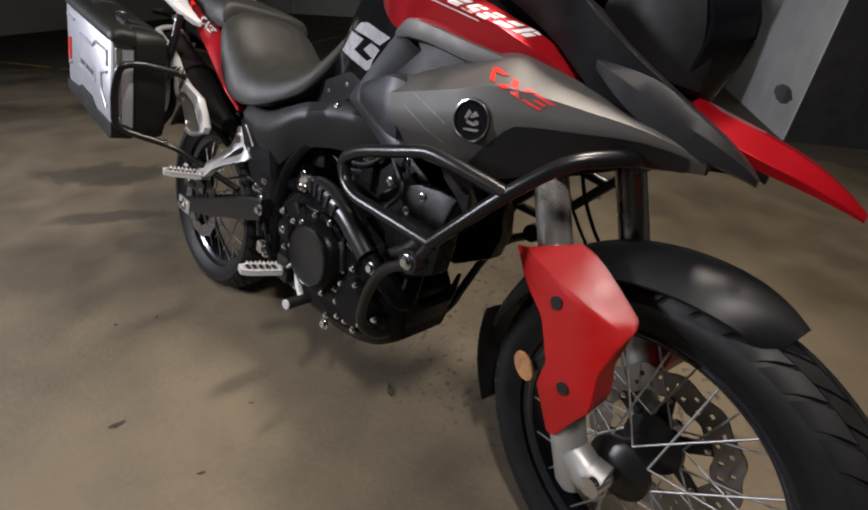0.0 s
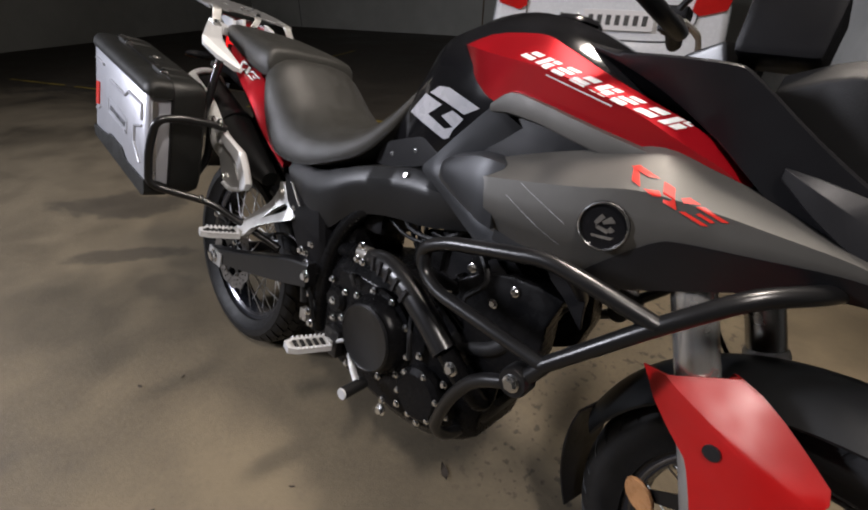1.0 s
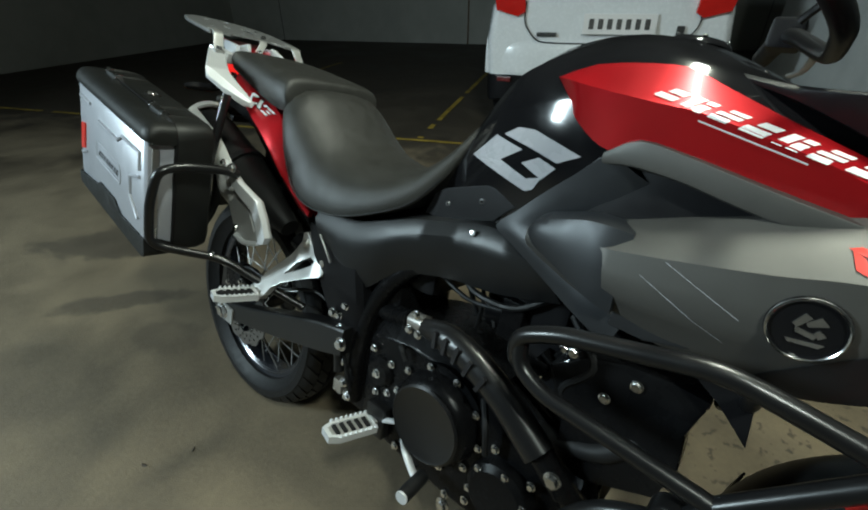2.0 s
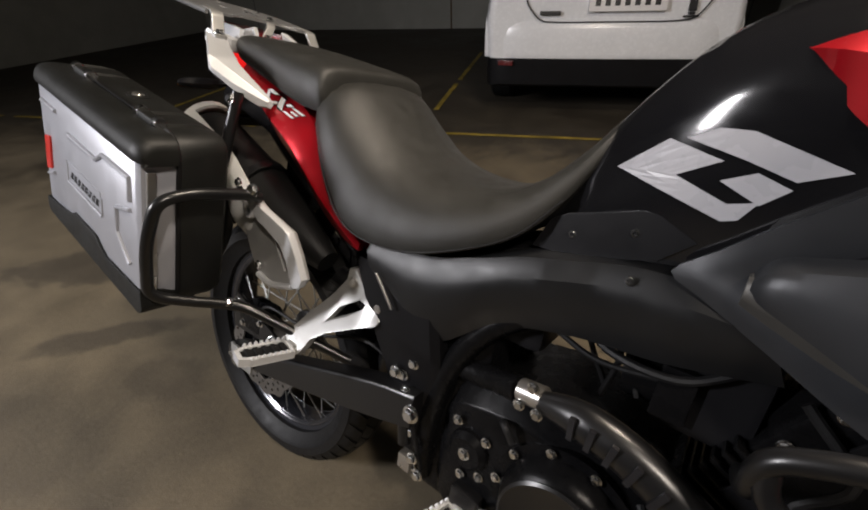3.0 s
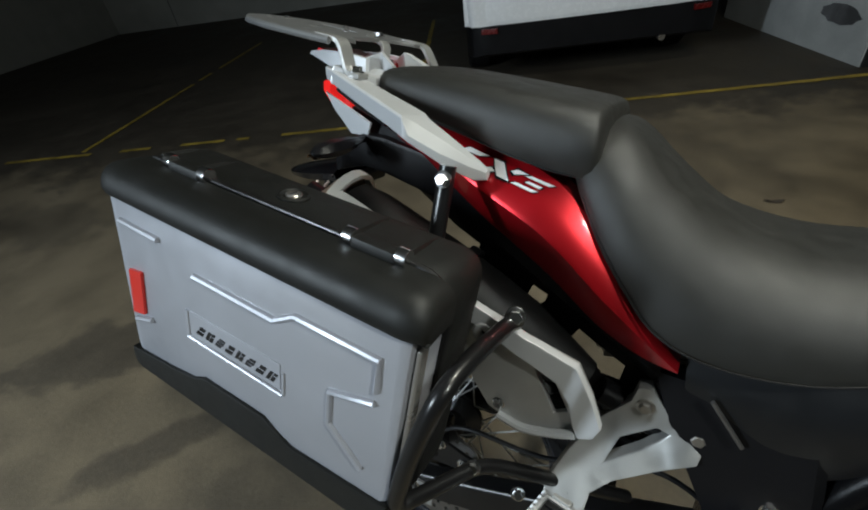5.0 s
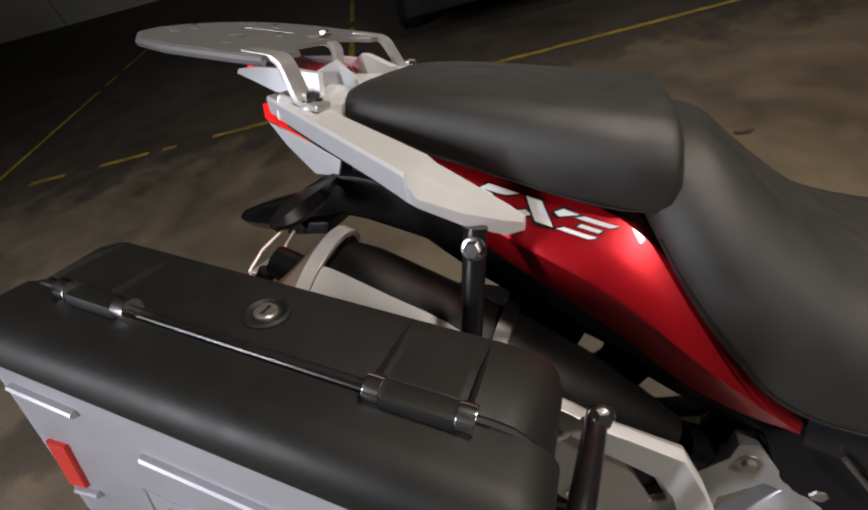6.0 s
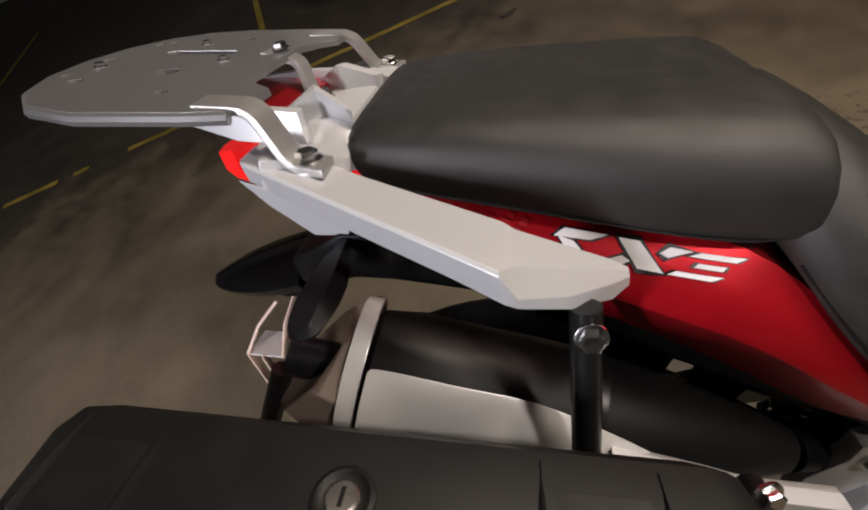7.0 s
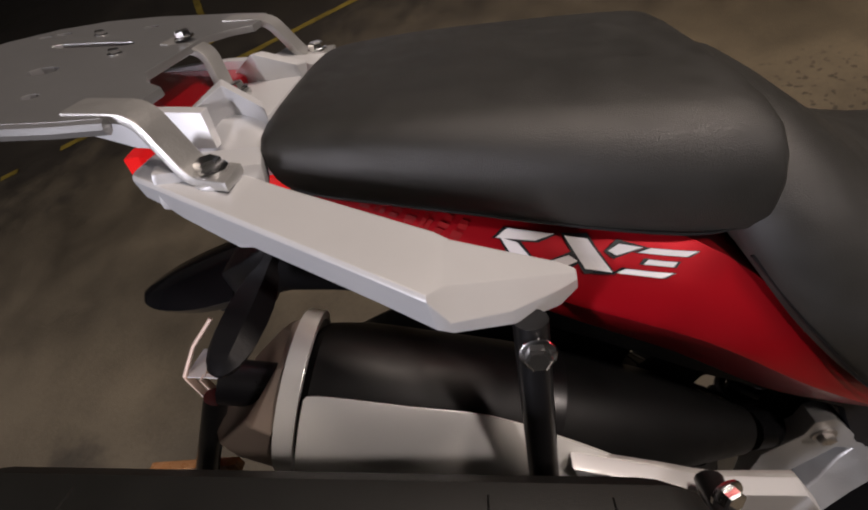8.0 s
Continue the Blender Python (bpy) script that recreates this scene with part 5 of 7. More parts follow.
# ---- frame side panels ----
for s in (-1, 1):
    top = [(0.33, 0.700), (0.44, 0.704), (0.52, 0.727), (0.58, 0.748), (0.64, 0.762), (0.70, 0.776), (0.76, 0.780), (0.83, 0.772)]
    out = [(0.118, 0), (0.124, 0), (0.124, 0), (0.12, 0), (0.115, 0), (0.112, 0), (0.115, 0), (0.12, 0)]
    low = [(0.345, 0.60), (0.41, 0.55), (0.48, 0.575), (0.545, 0.628), (0.61, 0.654), (0.68, 0.669), (0.76, 0.680), (0.86, 0.708)]
    rings = []
    for (x, z), (y, _), (xl, zl) in zip(top, out, low):
        rings.append([(x, s * (y - 0.05), z + 0.004), (x, s * (y - 0.008), z), (x + (xl - x) * 0.2, s * (y + 0.007), z + (zl - z) * 0.22), (x + (xl - x) * 0.4, s * (y + 0.006), z + (zl - z) * 0.40), (x + (xl - x) * 0.75, s * (y - 0.006), z + (zl - z) * 0.75), (xl, s * (y - 0.018), zl), (xl, s * (y - 0.04), zl)])
    side = part("side_panel", skin(bmesh.new(), smooth_rings(rings, 4)), SIDE, bike, "satin black side panel under the seat", 0.0)
    # leg of the panel that runs down behind the engine
    rings = []
    for x0, x1, z, y in ((0.30, 0.47, 0.66, 0.122), (0.325, 0.48, 0.60, 0.124), (0.355, 0.49, 0.54, 0.122), (0.385, 0.485, 0.48, 0.116), (0.41, 0.475, 0.425, 0.11)):
        rings.append([(x0, s * (y - 0.025), z), (x0 + 0.006, s * (y - 0.004), z), (x0 + (x1 - x0) * 0.35, s * y, z), (x1 - 0.012, s * (y - 0.002), z - 0.004), (x1, s * (y - 0.012), z - 0.006), (x1 - 0.002, s * (y - 0.035), z - 0.006)])
    leg = part("side_panel_leg", skin(bmesh.new(), smooth_rings(rings, 3)), MATTE, bike, "black frame cover")
    screw(side, (0.706, s * 0.116, 0.764), (0, s, 0.2), 0.0055)
    # main frame tube arching over the engine
    bm = sweep(bmesh.new(), spline([(0.47, s * 0.085, 0.30), (0.475, s * 0.094, 0.42), (0.50, s * 0.092, 0.54), (0.56, s * 0.086, 0.635), (0.66, s * 0.080, 0.70), (0.80, s * 0.080, 0.74), (1.0, s * 0.07, 0.80), (1.12, s * 0.04, 0.86)], 6), 0.019, 14)
    frame_tube = part("frame_tube", bm, ENGINE, bike, "black frame tube")
    for x, z in ((0.43, 0.495), (0.457, 0.44), (0.447, 0.525), (0.46, 0.40), (0.47, 0.335)):
        bolt(frame_tube, (x, s * 0.118, z), (0, s, 0), 0.0075)

# ---- big side shrouds ----
for s in (-1, 1):
    # (x, top z, top y, crease z, crease y, low z, low y)
    rings = []
    for x, zt, yt, zm, ym, zc, yc, zl, yl in ((0.80, 0.808, 0.128, 0.802, 0.138, 0.79, 0.138, 0.778, 0.126), (0.835, 0.828, 0.134, 0.812, 0.150, 0.785, 0.150, 0.765, 0.132), (0.90, 0.845, 0.140, 0.818, 0.166, 0.775, 0.164, 0.742, 0.138), (0.98, 0.872, 0.140, 0.832, 0.176, 0.778, 0.172, 0.726, 0.138),
                                              (1.06, 0.896, 0.137, 0.848, 0.180, 0.790, 0.176, 0.724, 0.134), (1.12, 0.912, 0.132, 0.862, 0.178, 0.806, 0.172, 0.730, 0.128), (1.18, 0.898, 0.128, 0.862, 0.168, 0.820, 0.164, 0.752, 0.12), (1.25, 0.878, 0.122, 0.856, 0.154, 0.828, 0.152, 0.782, 0.115), (1.31, 0.858, 0.119, 0.850, 0.141, 0.834, 0.139, 0.804, 0.112), (1.355, 0.846, 0.114, 0.841, 0.127, 0.832, 0.125, 0.810, 0.107), (1.395, 0.832, 0.103, 0.829, 0.109, 0.824, 0.108, 0.814, 0.101)):
        rings.append([(x, s * (yt - 0.025), zt + 0.002), (x, s * yt, zt), (x, s * (yt * 0.45 + ym * 0.55), zt * 0.45 + zm * 0.55 + 0.003), (x, s * ym, zm), (x, s * (ym + yc) * 0.502, (zm + zc) / 2), (x, s * yc, zc), (x, s * (yc * 0.7 + yl * 0.3), zc * 0.7 + zl * 0.3), (x, s * yl, zl), (x, s * (yl - 0.02), zl)])
    fine = smooth_rings(rings, 4)
    shroud = part("side_shroud", skin(bmesh.new(), fine), SHROUD, bike, "matte graphite side shroud")
    # dark lower flank
    low = []
    for r in fine:
        x = r[5][0]
        if 1.075 < x < 1.385:
            lift = min(1.0, ((x - 1.07) / 0.09) ** 0.7)
            top, mid, base = Vector(r[5]), Vector(r[6]), Vector(r[7])
            low.append([base.lerp(top, lift) + Vector((0, s * 0.0018, 0)), base.lerp(mid, lift) + Vector((0, s * 0.0022, 0)), base + Vector((0, s * 0.002, -0.001)), base + Vector((0, -s * 0.004, -0.001)), base.lerp(top, lift) - Vector((0, s * 0.006, 0))])
    part("shroud_flank", skin(bmesh.new(), low), SHROUD_DARK, shroud, "dark lower flank of the shroud")
    # rear scoop block, and pale lines painted for the glint of pressed grooves
    rings = []
    for x, z0, z1, y in ((0.803, 0.796, 0.812, 0.140), (0.815, 0.789, 0.826, 0.150), (0.845, 0.778, 0.836, 0.157), (0.88, 0.764, 0.846, 0.163), (0.91, 0.752, 0.848, 0.167), (0.935, 0.746, 0.846, 0.164)):
        rings.append([(x, s * (y - 0.03), z1 + 0.004), (x, s * (y - 0.004), z1 - 0.004), (x, s * y, z1 * 0.75 + z0 * 0.25), (x, s * (y + 0.001), (z0 + z1) / 2), (x, s * y, z0 * 0.8 + z1 * 0.2), (x, s * (y - 0.005), z0), (x, s * (y - 0.04), z0)])
    part("shroud_scoop", skin(bmesh.new(), smooth_rings(rings, 3)), SHROUD_COOL, shroud, "dark grey scoop at the shroud's rear", 0.0, None, 50)
    tri = plate(bmesh.new(), [(0.938, 0.757), (0.962, 0.754), (1.024, 0.750), (1.024, 0.738), (0.975, 0.724), (0.932, 0.7265)], (), 0.01, lambda a, b, k, s=s: (a, s * (0.152 - k * 0.02 - (0.757 - b) * 0.3), b))
    part("shroud_vane", tri, SHROUD_COOL, shroud, "grey vane under the shroud", 0.003)
    if s == -1:
        stick("groove_glint", [[Vector(p) for p in q] for q in (((0.975, 0.828), (1.05, 0.797), (1.05, 0.7976), (0.975, 0.8286)), ((0.955, 0.806), (1.045, 0.766), (1.045, 0.7666), (0.955, 0.8066)))], shroud, GREY_DECAL, shroud, "thin pale line painted as the glint of a pressed groove", 0.0012)
        stick("decal", angular_mark((1.088, 0.876), (1.196, 0.843), 0.0165, 0.8), shroud, RED_DECAL, shroud, "bright red mark on graphite")
        tree_mesh = bmesh.new()
        tree_mesh.from_mesh(shroud.data)
        tree = BVHTree.FromBMesh(tree_mesh)
        at, normal = tree.ray_cast(Vector((1.097, -2, 0.811)), Vector((0, 1, 0)))[:2]
        tree_mesh.free()
        if normal.y > 0:
            normal = -normal
        bm = lathe(bmesh.new(), [(0.0, 0.0015), (0.030, 0.0015), (0.031, 0.004), (0.034, 0.0035), (0.0355, 0.0)], 40, "z")
        emblem = part("round_emblem", bm, GLOSSBLACK, shroud, "black round emblem with a bright rim", 0.0, aim(at, normal) @ Matrix.Diagonal((0.87, 0.87, 1, 1)))
        bm = lathe(bmesh.new(), [(0.0315, 0.0036), (0.033, 0.0046), (0.0345, 0.0042), (0.035, 0.003)], 40, "z", True)
        part("emblem_rim", bm, CHROME, emblem, "chrome rim")
        bm = bmesh.new()
        for q in (((-0.018, 0.012), (0.0, 0.004), (0.004, 0.008), (-0.008, 0.02)), ((0.0, 0.016), (0.01, 0.0), (0.016, 0.004), (0.008, 0.02)), ((-0.012, -0.004), (0.012, 0.0), (0.01, -0.006), (-0.01, -0.01)), ((-0.022, -0.014), (0.016, -0.018), (0.012, -0.022), (-0.018, -0.019)), ((-0.02, -0.002), (-0.012, 0.004), (-0.008, -0.002), (-0.014, -0.008))):
            vs = [bm.verts.new((-x, y, z)) for z in (0.0015, 0.0032) for x, y in q]
            for f in ((3, 2, 1, 0), (4, 5, 6, 7), (0, 1, 5, 4), (1, 2, 6, 5), (2, 3, 7, 6), (3, 0, 4, 7)):
                bm.faces.new([vs[i] for i in f])
        part("emblem_relief", bm, STEEL, emblem, "raised bright abstract shape", 0.0, Matrix.Diagonal((0.82, 0.82, 1, 1)))

# ---- nose, cockpit sides, beak, screen ----
for s in (-1, 1):
    rings = []
    for x, y0, z0, y1, z1 in ((0.955, 0.090, 1.018, 0.088, 1.024), (1.02, 0.098, 1.000, 0.100, 1.014), (1.09, 0.104, 0.972, 0.126, 1.011), (1.155, 0.108, 0.936, 0.146, 1.007), (1.18, 0.112, 0.92, 0.147, 0.998), (1.25, 0.116, 0.872, 0.136, 0.950), (1.32, 0.110, 0.852, 0.120, 0.908), (1.385, 0.094, 0.842, 0.100, 0.870)):
        rings.append([(x, s * y0, z0), (x, s * (y0 * 0.5 + y1 * 0.5 + 0.002), (z0 + z1) / 2), (x, s * y1, z1 - 0.003), (x, s * (y1 - 0.004), z1), (x, s * 0.03, z1 - 0.004), (x, s * 0.03, z1 - 0.012), (x, s * (y1 - 0.014), z1 - 0.010), (x, s * (y0 - 0.012), z0)])
    part("cockpit_side", skin(bmesh.new(), smooth_rings(rings, 3)), MATTE, bike, "matte black cockpit side panel", 0.0015)
    rings = []
    for x, z0, z1, y in ((1.235, 0.908, 0.920, 0.134), (1.275, 0.878, 0.914, 0.136), (1.32, 0.852, 0.903, 0.132), (1.36, 0.838, 0.882, 0.126), (1.40, 0.829, 0.860, 0.116), (1.43, 0.822, 0.838, 0.104), (1.446, 0.817, 0.822, 0.094)):
        rings.append([(x, s * (y - 0.03), z1 + 0.002), (x, s * (y - 0.006), z1), (x, s * y, (z0 + z1) / 2 + 0.004), (x, s * (y - 0.004), z0), (x, s * (y - 0.03), z0 - 0.004)])
    part("nose_side", skin(bmesh.new(), smooth_rings(rings, 3)), SHROUD_DARK, bike, "satin dark grey nose side panel", 0.001)
# beak
rings = []
for x, w, z, h in ((1.34, 0.062, 0.892, 0.03), (1.385, 0.068, 0.873, 0.04), (1.44, 0.060, 0.856, 0.040), (1.49, 0.045, 0.840, 0.032), (1.53, 0.027, 0.822, 0.020), (1.555, 0.010, 0.808, 0.010)):
    rings.append([(x, 0, z + h * 0.45), (x, -w * 0.55, z + h * 0.35), (x, -w, z - h * 0.3), (x, -w * 0.95, z - h * 0.6), (x, -w * 0.5, z - h * 0.35), (x, 0, z - h * 0.3)])
part("beak", skin(bmesh.new(), smooth_rings(mirrored(rings), 4)), RED, bike, "red pointed beak over the front wheel", 0.001)
# headlight body and nose filling
rings = []
for x, w, z0, z1 in ((1.10, 0.05, 0.86, 0.96), (1.20, 0.07, 0.84, 0.96), (1.29, 0.075, 0.835, 0.925), (1.345, 0.055, 0.845, 0.90)):
    rings.append([(x, 0, z1), (x, -w * 0.7, z1 - 0.005), (x, -w, (z0 + z1) / 2), (x, -w * 0.7, z0), (x, 0, z0)])
part("headlight", skin(bmesh.new(), smooth_rings(mirrored(rings), 3)), SMOKE, bike, "dark headlight unit", 0.004)
rings = []
for x, w, z0, z1 in ((1.19, 0.06, 0.93, 1.015), (1.25, 0.085, 0.92, 1.035), (1.31, 0.085, 0.91, 1.03), (1.345, 0.06, 0.905, 1.0)):
    rings.append([(x, 0, z1 + 0.006), (x, -w * 0.7, z1), (x, -w, z1 - 0.02), (x, -w * 0.95, (z0 + z1) / 2), (x, -w * 0.8, z0), (x, 0, z0)])
part("instrument_cowl", skin(bmesh.new(), smooth_rings(mirrored(rings), 3)), RUBBER, bike, "black instrument cowl", 0.004)
rings = []
for x, w, z in ((1.345, 0.05, 0.905), (1.368, 0.075, 0.985), (1.350, 0.082, 1.035), (1.315, 0.07, 1.08)):
    rings.append([(x + 0.004, 0, z), (x, -w * 0.5, z - 0.004), (x - 0.03, -w, z - 0.02), (x - 0.034, -w, z - 0.02), (x - 0.004, -w * 0.5, z - 0.004), (x, 0, z)])
part("windscreen", skin(bmesh.new(), smooth_rings(mirrored(rings), 3)), SMOKE, bike, "dark smoked windscreen")
bm = block(bmesh.new(), 1.13, 1.22, -0.06, 0.06, 1.03, 1.10)
part("instrument", bm, MATTE, bike, "black instrument housing", 0.012, pose(0, 0, 0))

# ---- handlebar ----
bm = sweep(bmesh.new(), rounded([(0.925, 0.40, 1.115), (0.965, 0.22, 1.125), (1.03, 0.09, 1.07), (1.035, -0.09, 1.07), (0.965, -0.22, 1.125), (0.925, -0.40, 1.115)], 0.05), 0.011, 12)
bar = part("handlebar", bm, SOFTBLACK, bike, "black handlebar")
for s in (-1, 1):
    bm = rod(bmesh.new(), (0.925, s * 0.40, 1.115), (0.952, s * 0.275, 1.122), 0.016, 16)
    part("grip", bm, RUBBER, bar, "black rubber grip")
    bm = block(bmesh.new(), -0.022, 0.022, -0.022, 0.022, -0.022, 0.022)
    part("switch_housing", bm, MATTE, bar, "black switch housing", 0.006, pose(0.962, s * 0.24, 1.124))
    bm = sweep(bmesh.new(), spline([(0.985, s * 0.21, 1.118), (1.005, s * 0.25, 1.105), (0.995, s * 0.33, 1.09), (0.975, s * 0.40, 1.09)], 5), [0.008] * 6 + [0.006] * 10, 8, 0.6)
    part("lever", bm, CAST, bar, "silver lever")
    bm = sweep(bmesh.new(), spline([(0.975, s * 0.2, 1.135), (1.0, s * 0.19, 1.17), (0.99, s * 0.25, 1.24)], 5), 0.006, 8)
    part("mirror_stem", bm, SOFTBLACK, bar, "black mirror stem")
    bm = lathe(bmesh.new(), [(0.0, 0.01), (0.045, 0.008), (0.055, 0.0), (0.04, -0.02), (0.0, -0.026)], 24, "x")
    for v in bm.verts:
        v.co.z *= 0.65
    part("mirror", bm, MATTE, bar, "black oval mirror", 0.0, pose(0.985, s * 0.30, 1.26))

# ---- engine ----
rings = []
for x, w, z0, z1 in ((0.50, 0.085, 0.30, 0.48), (0.54, 0.11, 0.27, 0.53), (0.68, 0.115, 0.255, 0.55), (0.84, 0.115, 0.26, 0.50), (0.93, 0.10, 0.29, 0.46), (0.97, 0.08, 0.32, 0.43)):
    rings.append([(x, -w * 0.8, z1), (x, -w, z1 - 0.03), (x, -w * 1.02, (z0 + z1) / 2), (x, -w, z0 + 0.03), (x, -w * 0.8, z0), (x, w * 0.8, z0), (x, w, z0 + 0.03), (x, w * 1.02, (z0 + z1) / 2), (x, w, z1 - 0.03), (x, w * 0.8, z1)])
engine = part("engine_case", skin(bmesh.new(), smooth_rings(rings, 3)), ENGINE, bike, "black painted engine case", 0.004)
# round clutch cover
bm = lathe(bmesh.new(), [(0.0, -0.036), (0.060, -0.036), (0.074, -0.030), (0.082, -0.018), (0.086, 0.0), (0.10, 0.0), (0.10, 0.03)], 48, "y")
for v in bm.verts:
    v.co.z *= 0.98 if v.co.z < 0 else 1.0
clutch = part("clutch_cover", bm, ENGINE, bike, "black round clutch cover", 0.0, pose(0.71, -0.118, 0.425))
bm = lathe(bmesh.new(), [(0.064, -0.037), (0.068, -0.039), (0.072, -0.036), (0.07, -0.033)], 48, "y")
part("cover_ring", bm, SOFTBLACK, clutch, "raised ring on the cover")
for a in range(0, 360, 36):
    if a in (216,):
        continue
    bolt(clutch, (0.093 * math.cos(radians(a)), -0.004, 0.093 * math.sin(radians(a))), (0, -1, 0), 0.0055)
# ignition cover, lower front
bm = lathe(bmesh.new(), [(0.0, -0.02), (0.045, -0.02), (0.055, -0.012), (0.06, 0.01)], 36, "y")
low = part("side_cover", bm, ENGINE, bike, "black engine side cover", 0.0, pose(0.855, -0.118, 0.37))
for a in range(20, 380, 60):
    bolt(low, (0.05 * math.cos(radians(a)), -0.016, 0.05 * math.sin(radians(a))), (0, -1, 0), 0.005)
bm = lathe(bmesh.new(), [(0.0, -0.016), (0.024, -0.016), (0.032, -0.008), (0.034, 0.01)], 28, "y")
pump = part("pump_cover", bm, ENGINE, bike, "small black cover behind the clutch", 0.0, pose(0.565, -0.112, 0.435))
bolt(pump, (0.0, -0.016, 0.0), (0, -1, 0), 0.007)
for x, z in ((0.54, 0.475), (0.59, 0.465), (0.59, 0.40), (0.56, 0.385), (0.63, 0.30), (0.68, 0.285), (0.76, 0.285), (0.80, 0.305), (0.79, 0.53), (0.75, 0.545), (0.83, 0.44), (0.90, 0.42), (0.92, 0.36), (0.86, 0.30)):
    bolt(engine, (x, -0.117, z), (0, -1, 0), 0.006)
bolt(engine, (0.762, -0.118, 0.262), (0, -1, 0), 0.010)
# forward leaning cylinder with fins and head
CYL = Matrix.Translation((0.86, 0, 0.50)) @ Matrix.Rotation(radians(28), 4, "Y")
bm = bmesh.new()
block(bm, -0.055, 0.055, -0.075, 0.075, -0.02, 0.19)
cyl = part("cylinder", bm, ENGINE, bike, "black finned cylinder", 0.008, CYL)
for i in range(6):
    bm = block(bmesh.new(), -0.066, 0.066, -0.088, 0.088, 0.02 + i * 0.015, 0.026 + i * 0.015)
    part("fin", bm, ENGINE, cyl, "", 0.002)
bm = block(bmesh.new(), -0.065, 0.065, -0.095, 0.095, 0.13, 0.215)
head = part("cylinder_head", bm, ENGINE, cyl, "black cylinder head", 0.012)
for x, z in ((-0.05, 0.14), (0.05, 0.14), (-0.05, 0.2), (0.05, 0.2)):
    bolt(head, (x, -0.096, z), (0, -1, 0), 0.006)
bm = plate(bmesh.new(), [(-0.045, 0.06), (0.05, 0.06), (0.05, 0.19), (-0.03, 0.20)], (), 0.004, lambda a, b, k: (a, -0.104 - k * 0.004, b))
part("head_cover", bm, MATTE, cyl, "matte black head cover", 0.001)
# radiator and side tank
bm = block(bmesh.new(), -0.022, 0.022, -0.11, 0.11, -0.01, 0.10)
radiator = part("radiator", bm, ENGINE, bike, "black radiator", 0.004, pose(1.085, 0, 0.715, 0, -18, 0))
for i in range(11):
    bm = block(bmesh.new(), 0.0225, 0.026, -0.10, 0.10, -0.004 + i * 0.0092, -0.001 + i * 0.0092)
    part("slat", bm, SOFTBLACK, radiator)
bm = block(bmesh.new(), -0.028, 0.028, -0.13, -0.11, -0.01, 0.10)
part("radiator_side", bm, MATTE, radiator, "black radiator side tank", 0.008)
bm = sweep(bmesh.new(), spline([(1.05, -0.08, 0.66), (0.99, -0.12, 0.56), (0.93, -0.11, 0.52), (0.88, -0.09, 0.50)], 5), 0.014, 12)
part("coolant_hose", bm, RUBBER, bike, "black coolant hose")
# slotted heat shield over the exhaust pipe
axis = spline([(0.652, -0.122, 0.578), (0.70, -0.132, 0.588), (0.76, -0.140, 0.583), (0.83, -0.146, 0.556), (0.905, -0.150, 0.508)], 5)
bm = sweep(bmesh.new(), axis, [0.013 + 0.009 * min(1, i / 6) for i in range(len(axis))], 18, 1.15)
shield = part("pipe_heat_shield", bm, SOFTBLACK, bike, "satin black pipe heat shield")
for i in range(5):
    p = axis[5 + i * 2]
    d = (axis[6 + i * 2] - axis[4 + i * 2]).normalized()
    n = Vector((0, -1, 0)).cross(d).normalized()
    bm = block(bmesh.new(), -0.0035, 0.0035, -0.003, 0.003, -0.014, 0.014, Matrix(((d.x, 0, n.x, p.x), (d.y, -1, n.y, p.y - 0.0225), (d.z, 0, n.z, p.z), (0, 0, 0, 1))))
    part("slot", bm, DARK_DECAL, shield, "dark slot")
bm = sweep(bmesh.new(), [(0.62, -0.115, 0.575), (0.655, -0.12, 0.582)], 0.016, 14)
part("pipe_clamp", bm, STEEL, bike, "steel pipe clamp", 0.002)
for p in ((0.642, -0.136, 0.60), (0.628, -0.132, 0.565), (0.655, -0.14, 0.57)):
    bolt(shield, p, (0, -1, 0), 0.006)
bm = sweep(bmesh.new(), spline([(0.905, -0.146, 0.508), (0.95, -0.13, 0.46), (0.97, -0.09, 0.42), (0.96, -0.06, 0.47), (0.95, -0.03, 0.55)], 5), 0.019, 14)
part("exhaust_header", bm, ENGINE, bike, "dark exhaust header pipe")
bm = sweep(bmesh.new(), spline([(0.62, -0.112, 0.572), (0.55, -0.085, 0.545), (0.45, -0.07, 0.53), (0.34, -0.085, 0.56), (0.25, -0.105, 0.60)], 6), 0.019, 14)
part("exhaust_pipe", bm, ENGINE, bike, "dark exhaust pipe")
# throttle body, intake and hoses seen between frame and cylinder
bm = bmesh.new()
sweep(bm, [(0.72, -0.02, 0.62), (0.84, -0.02, 0.64)], 0.035, 18)
block(bm, 0.76, 0.80, -0.075, 0.02, 0.60, 0.67)
part("throttle_body", bm, ENGINE, bike, "dark throttle body", 0.004)
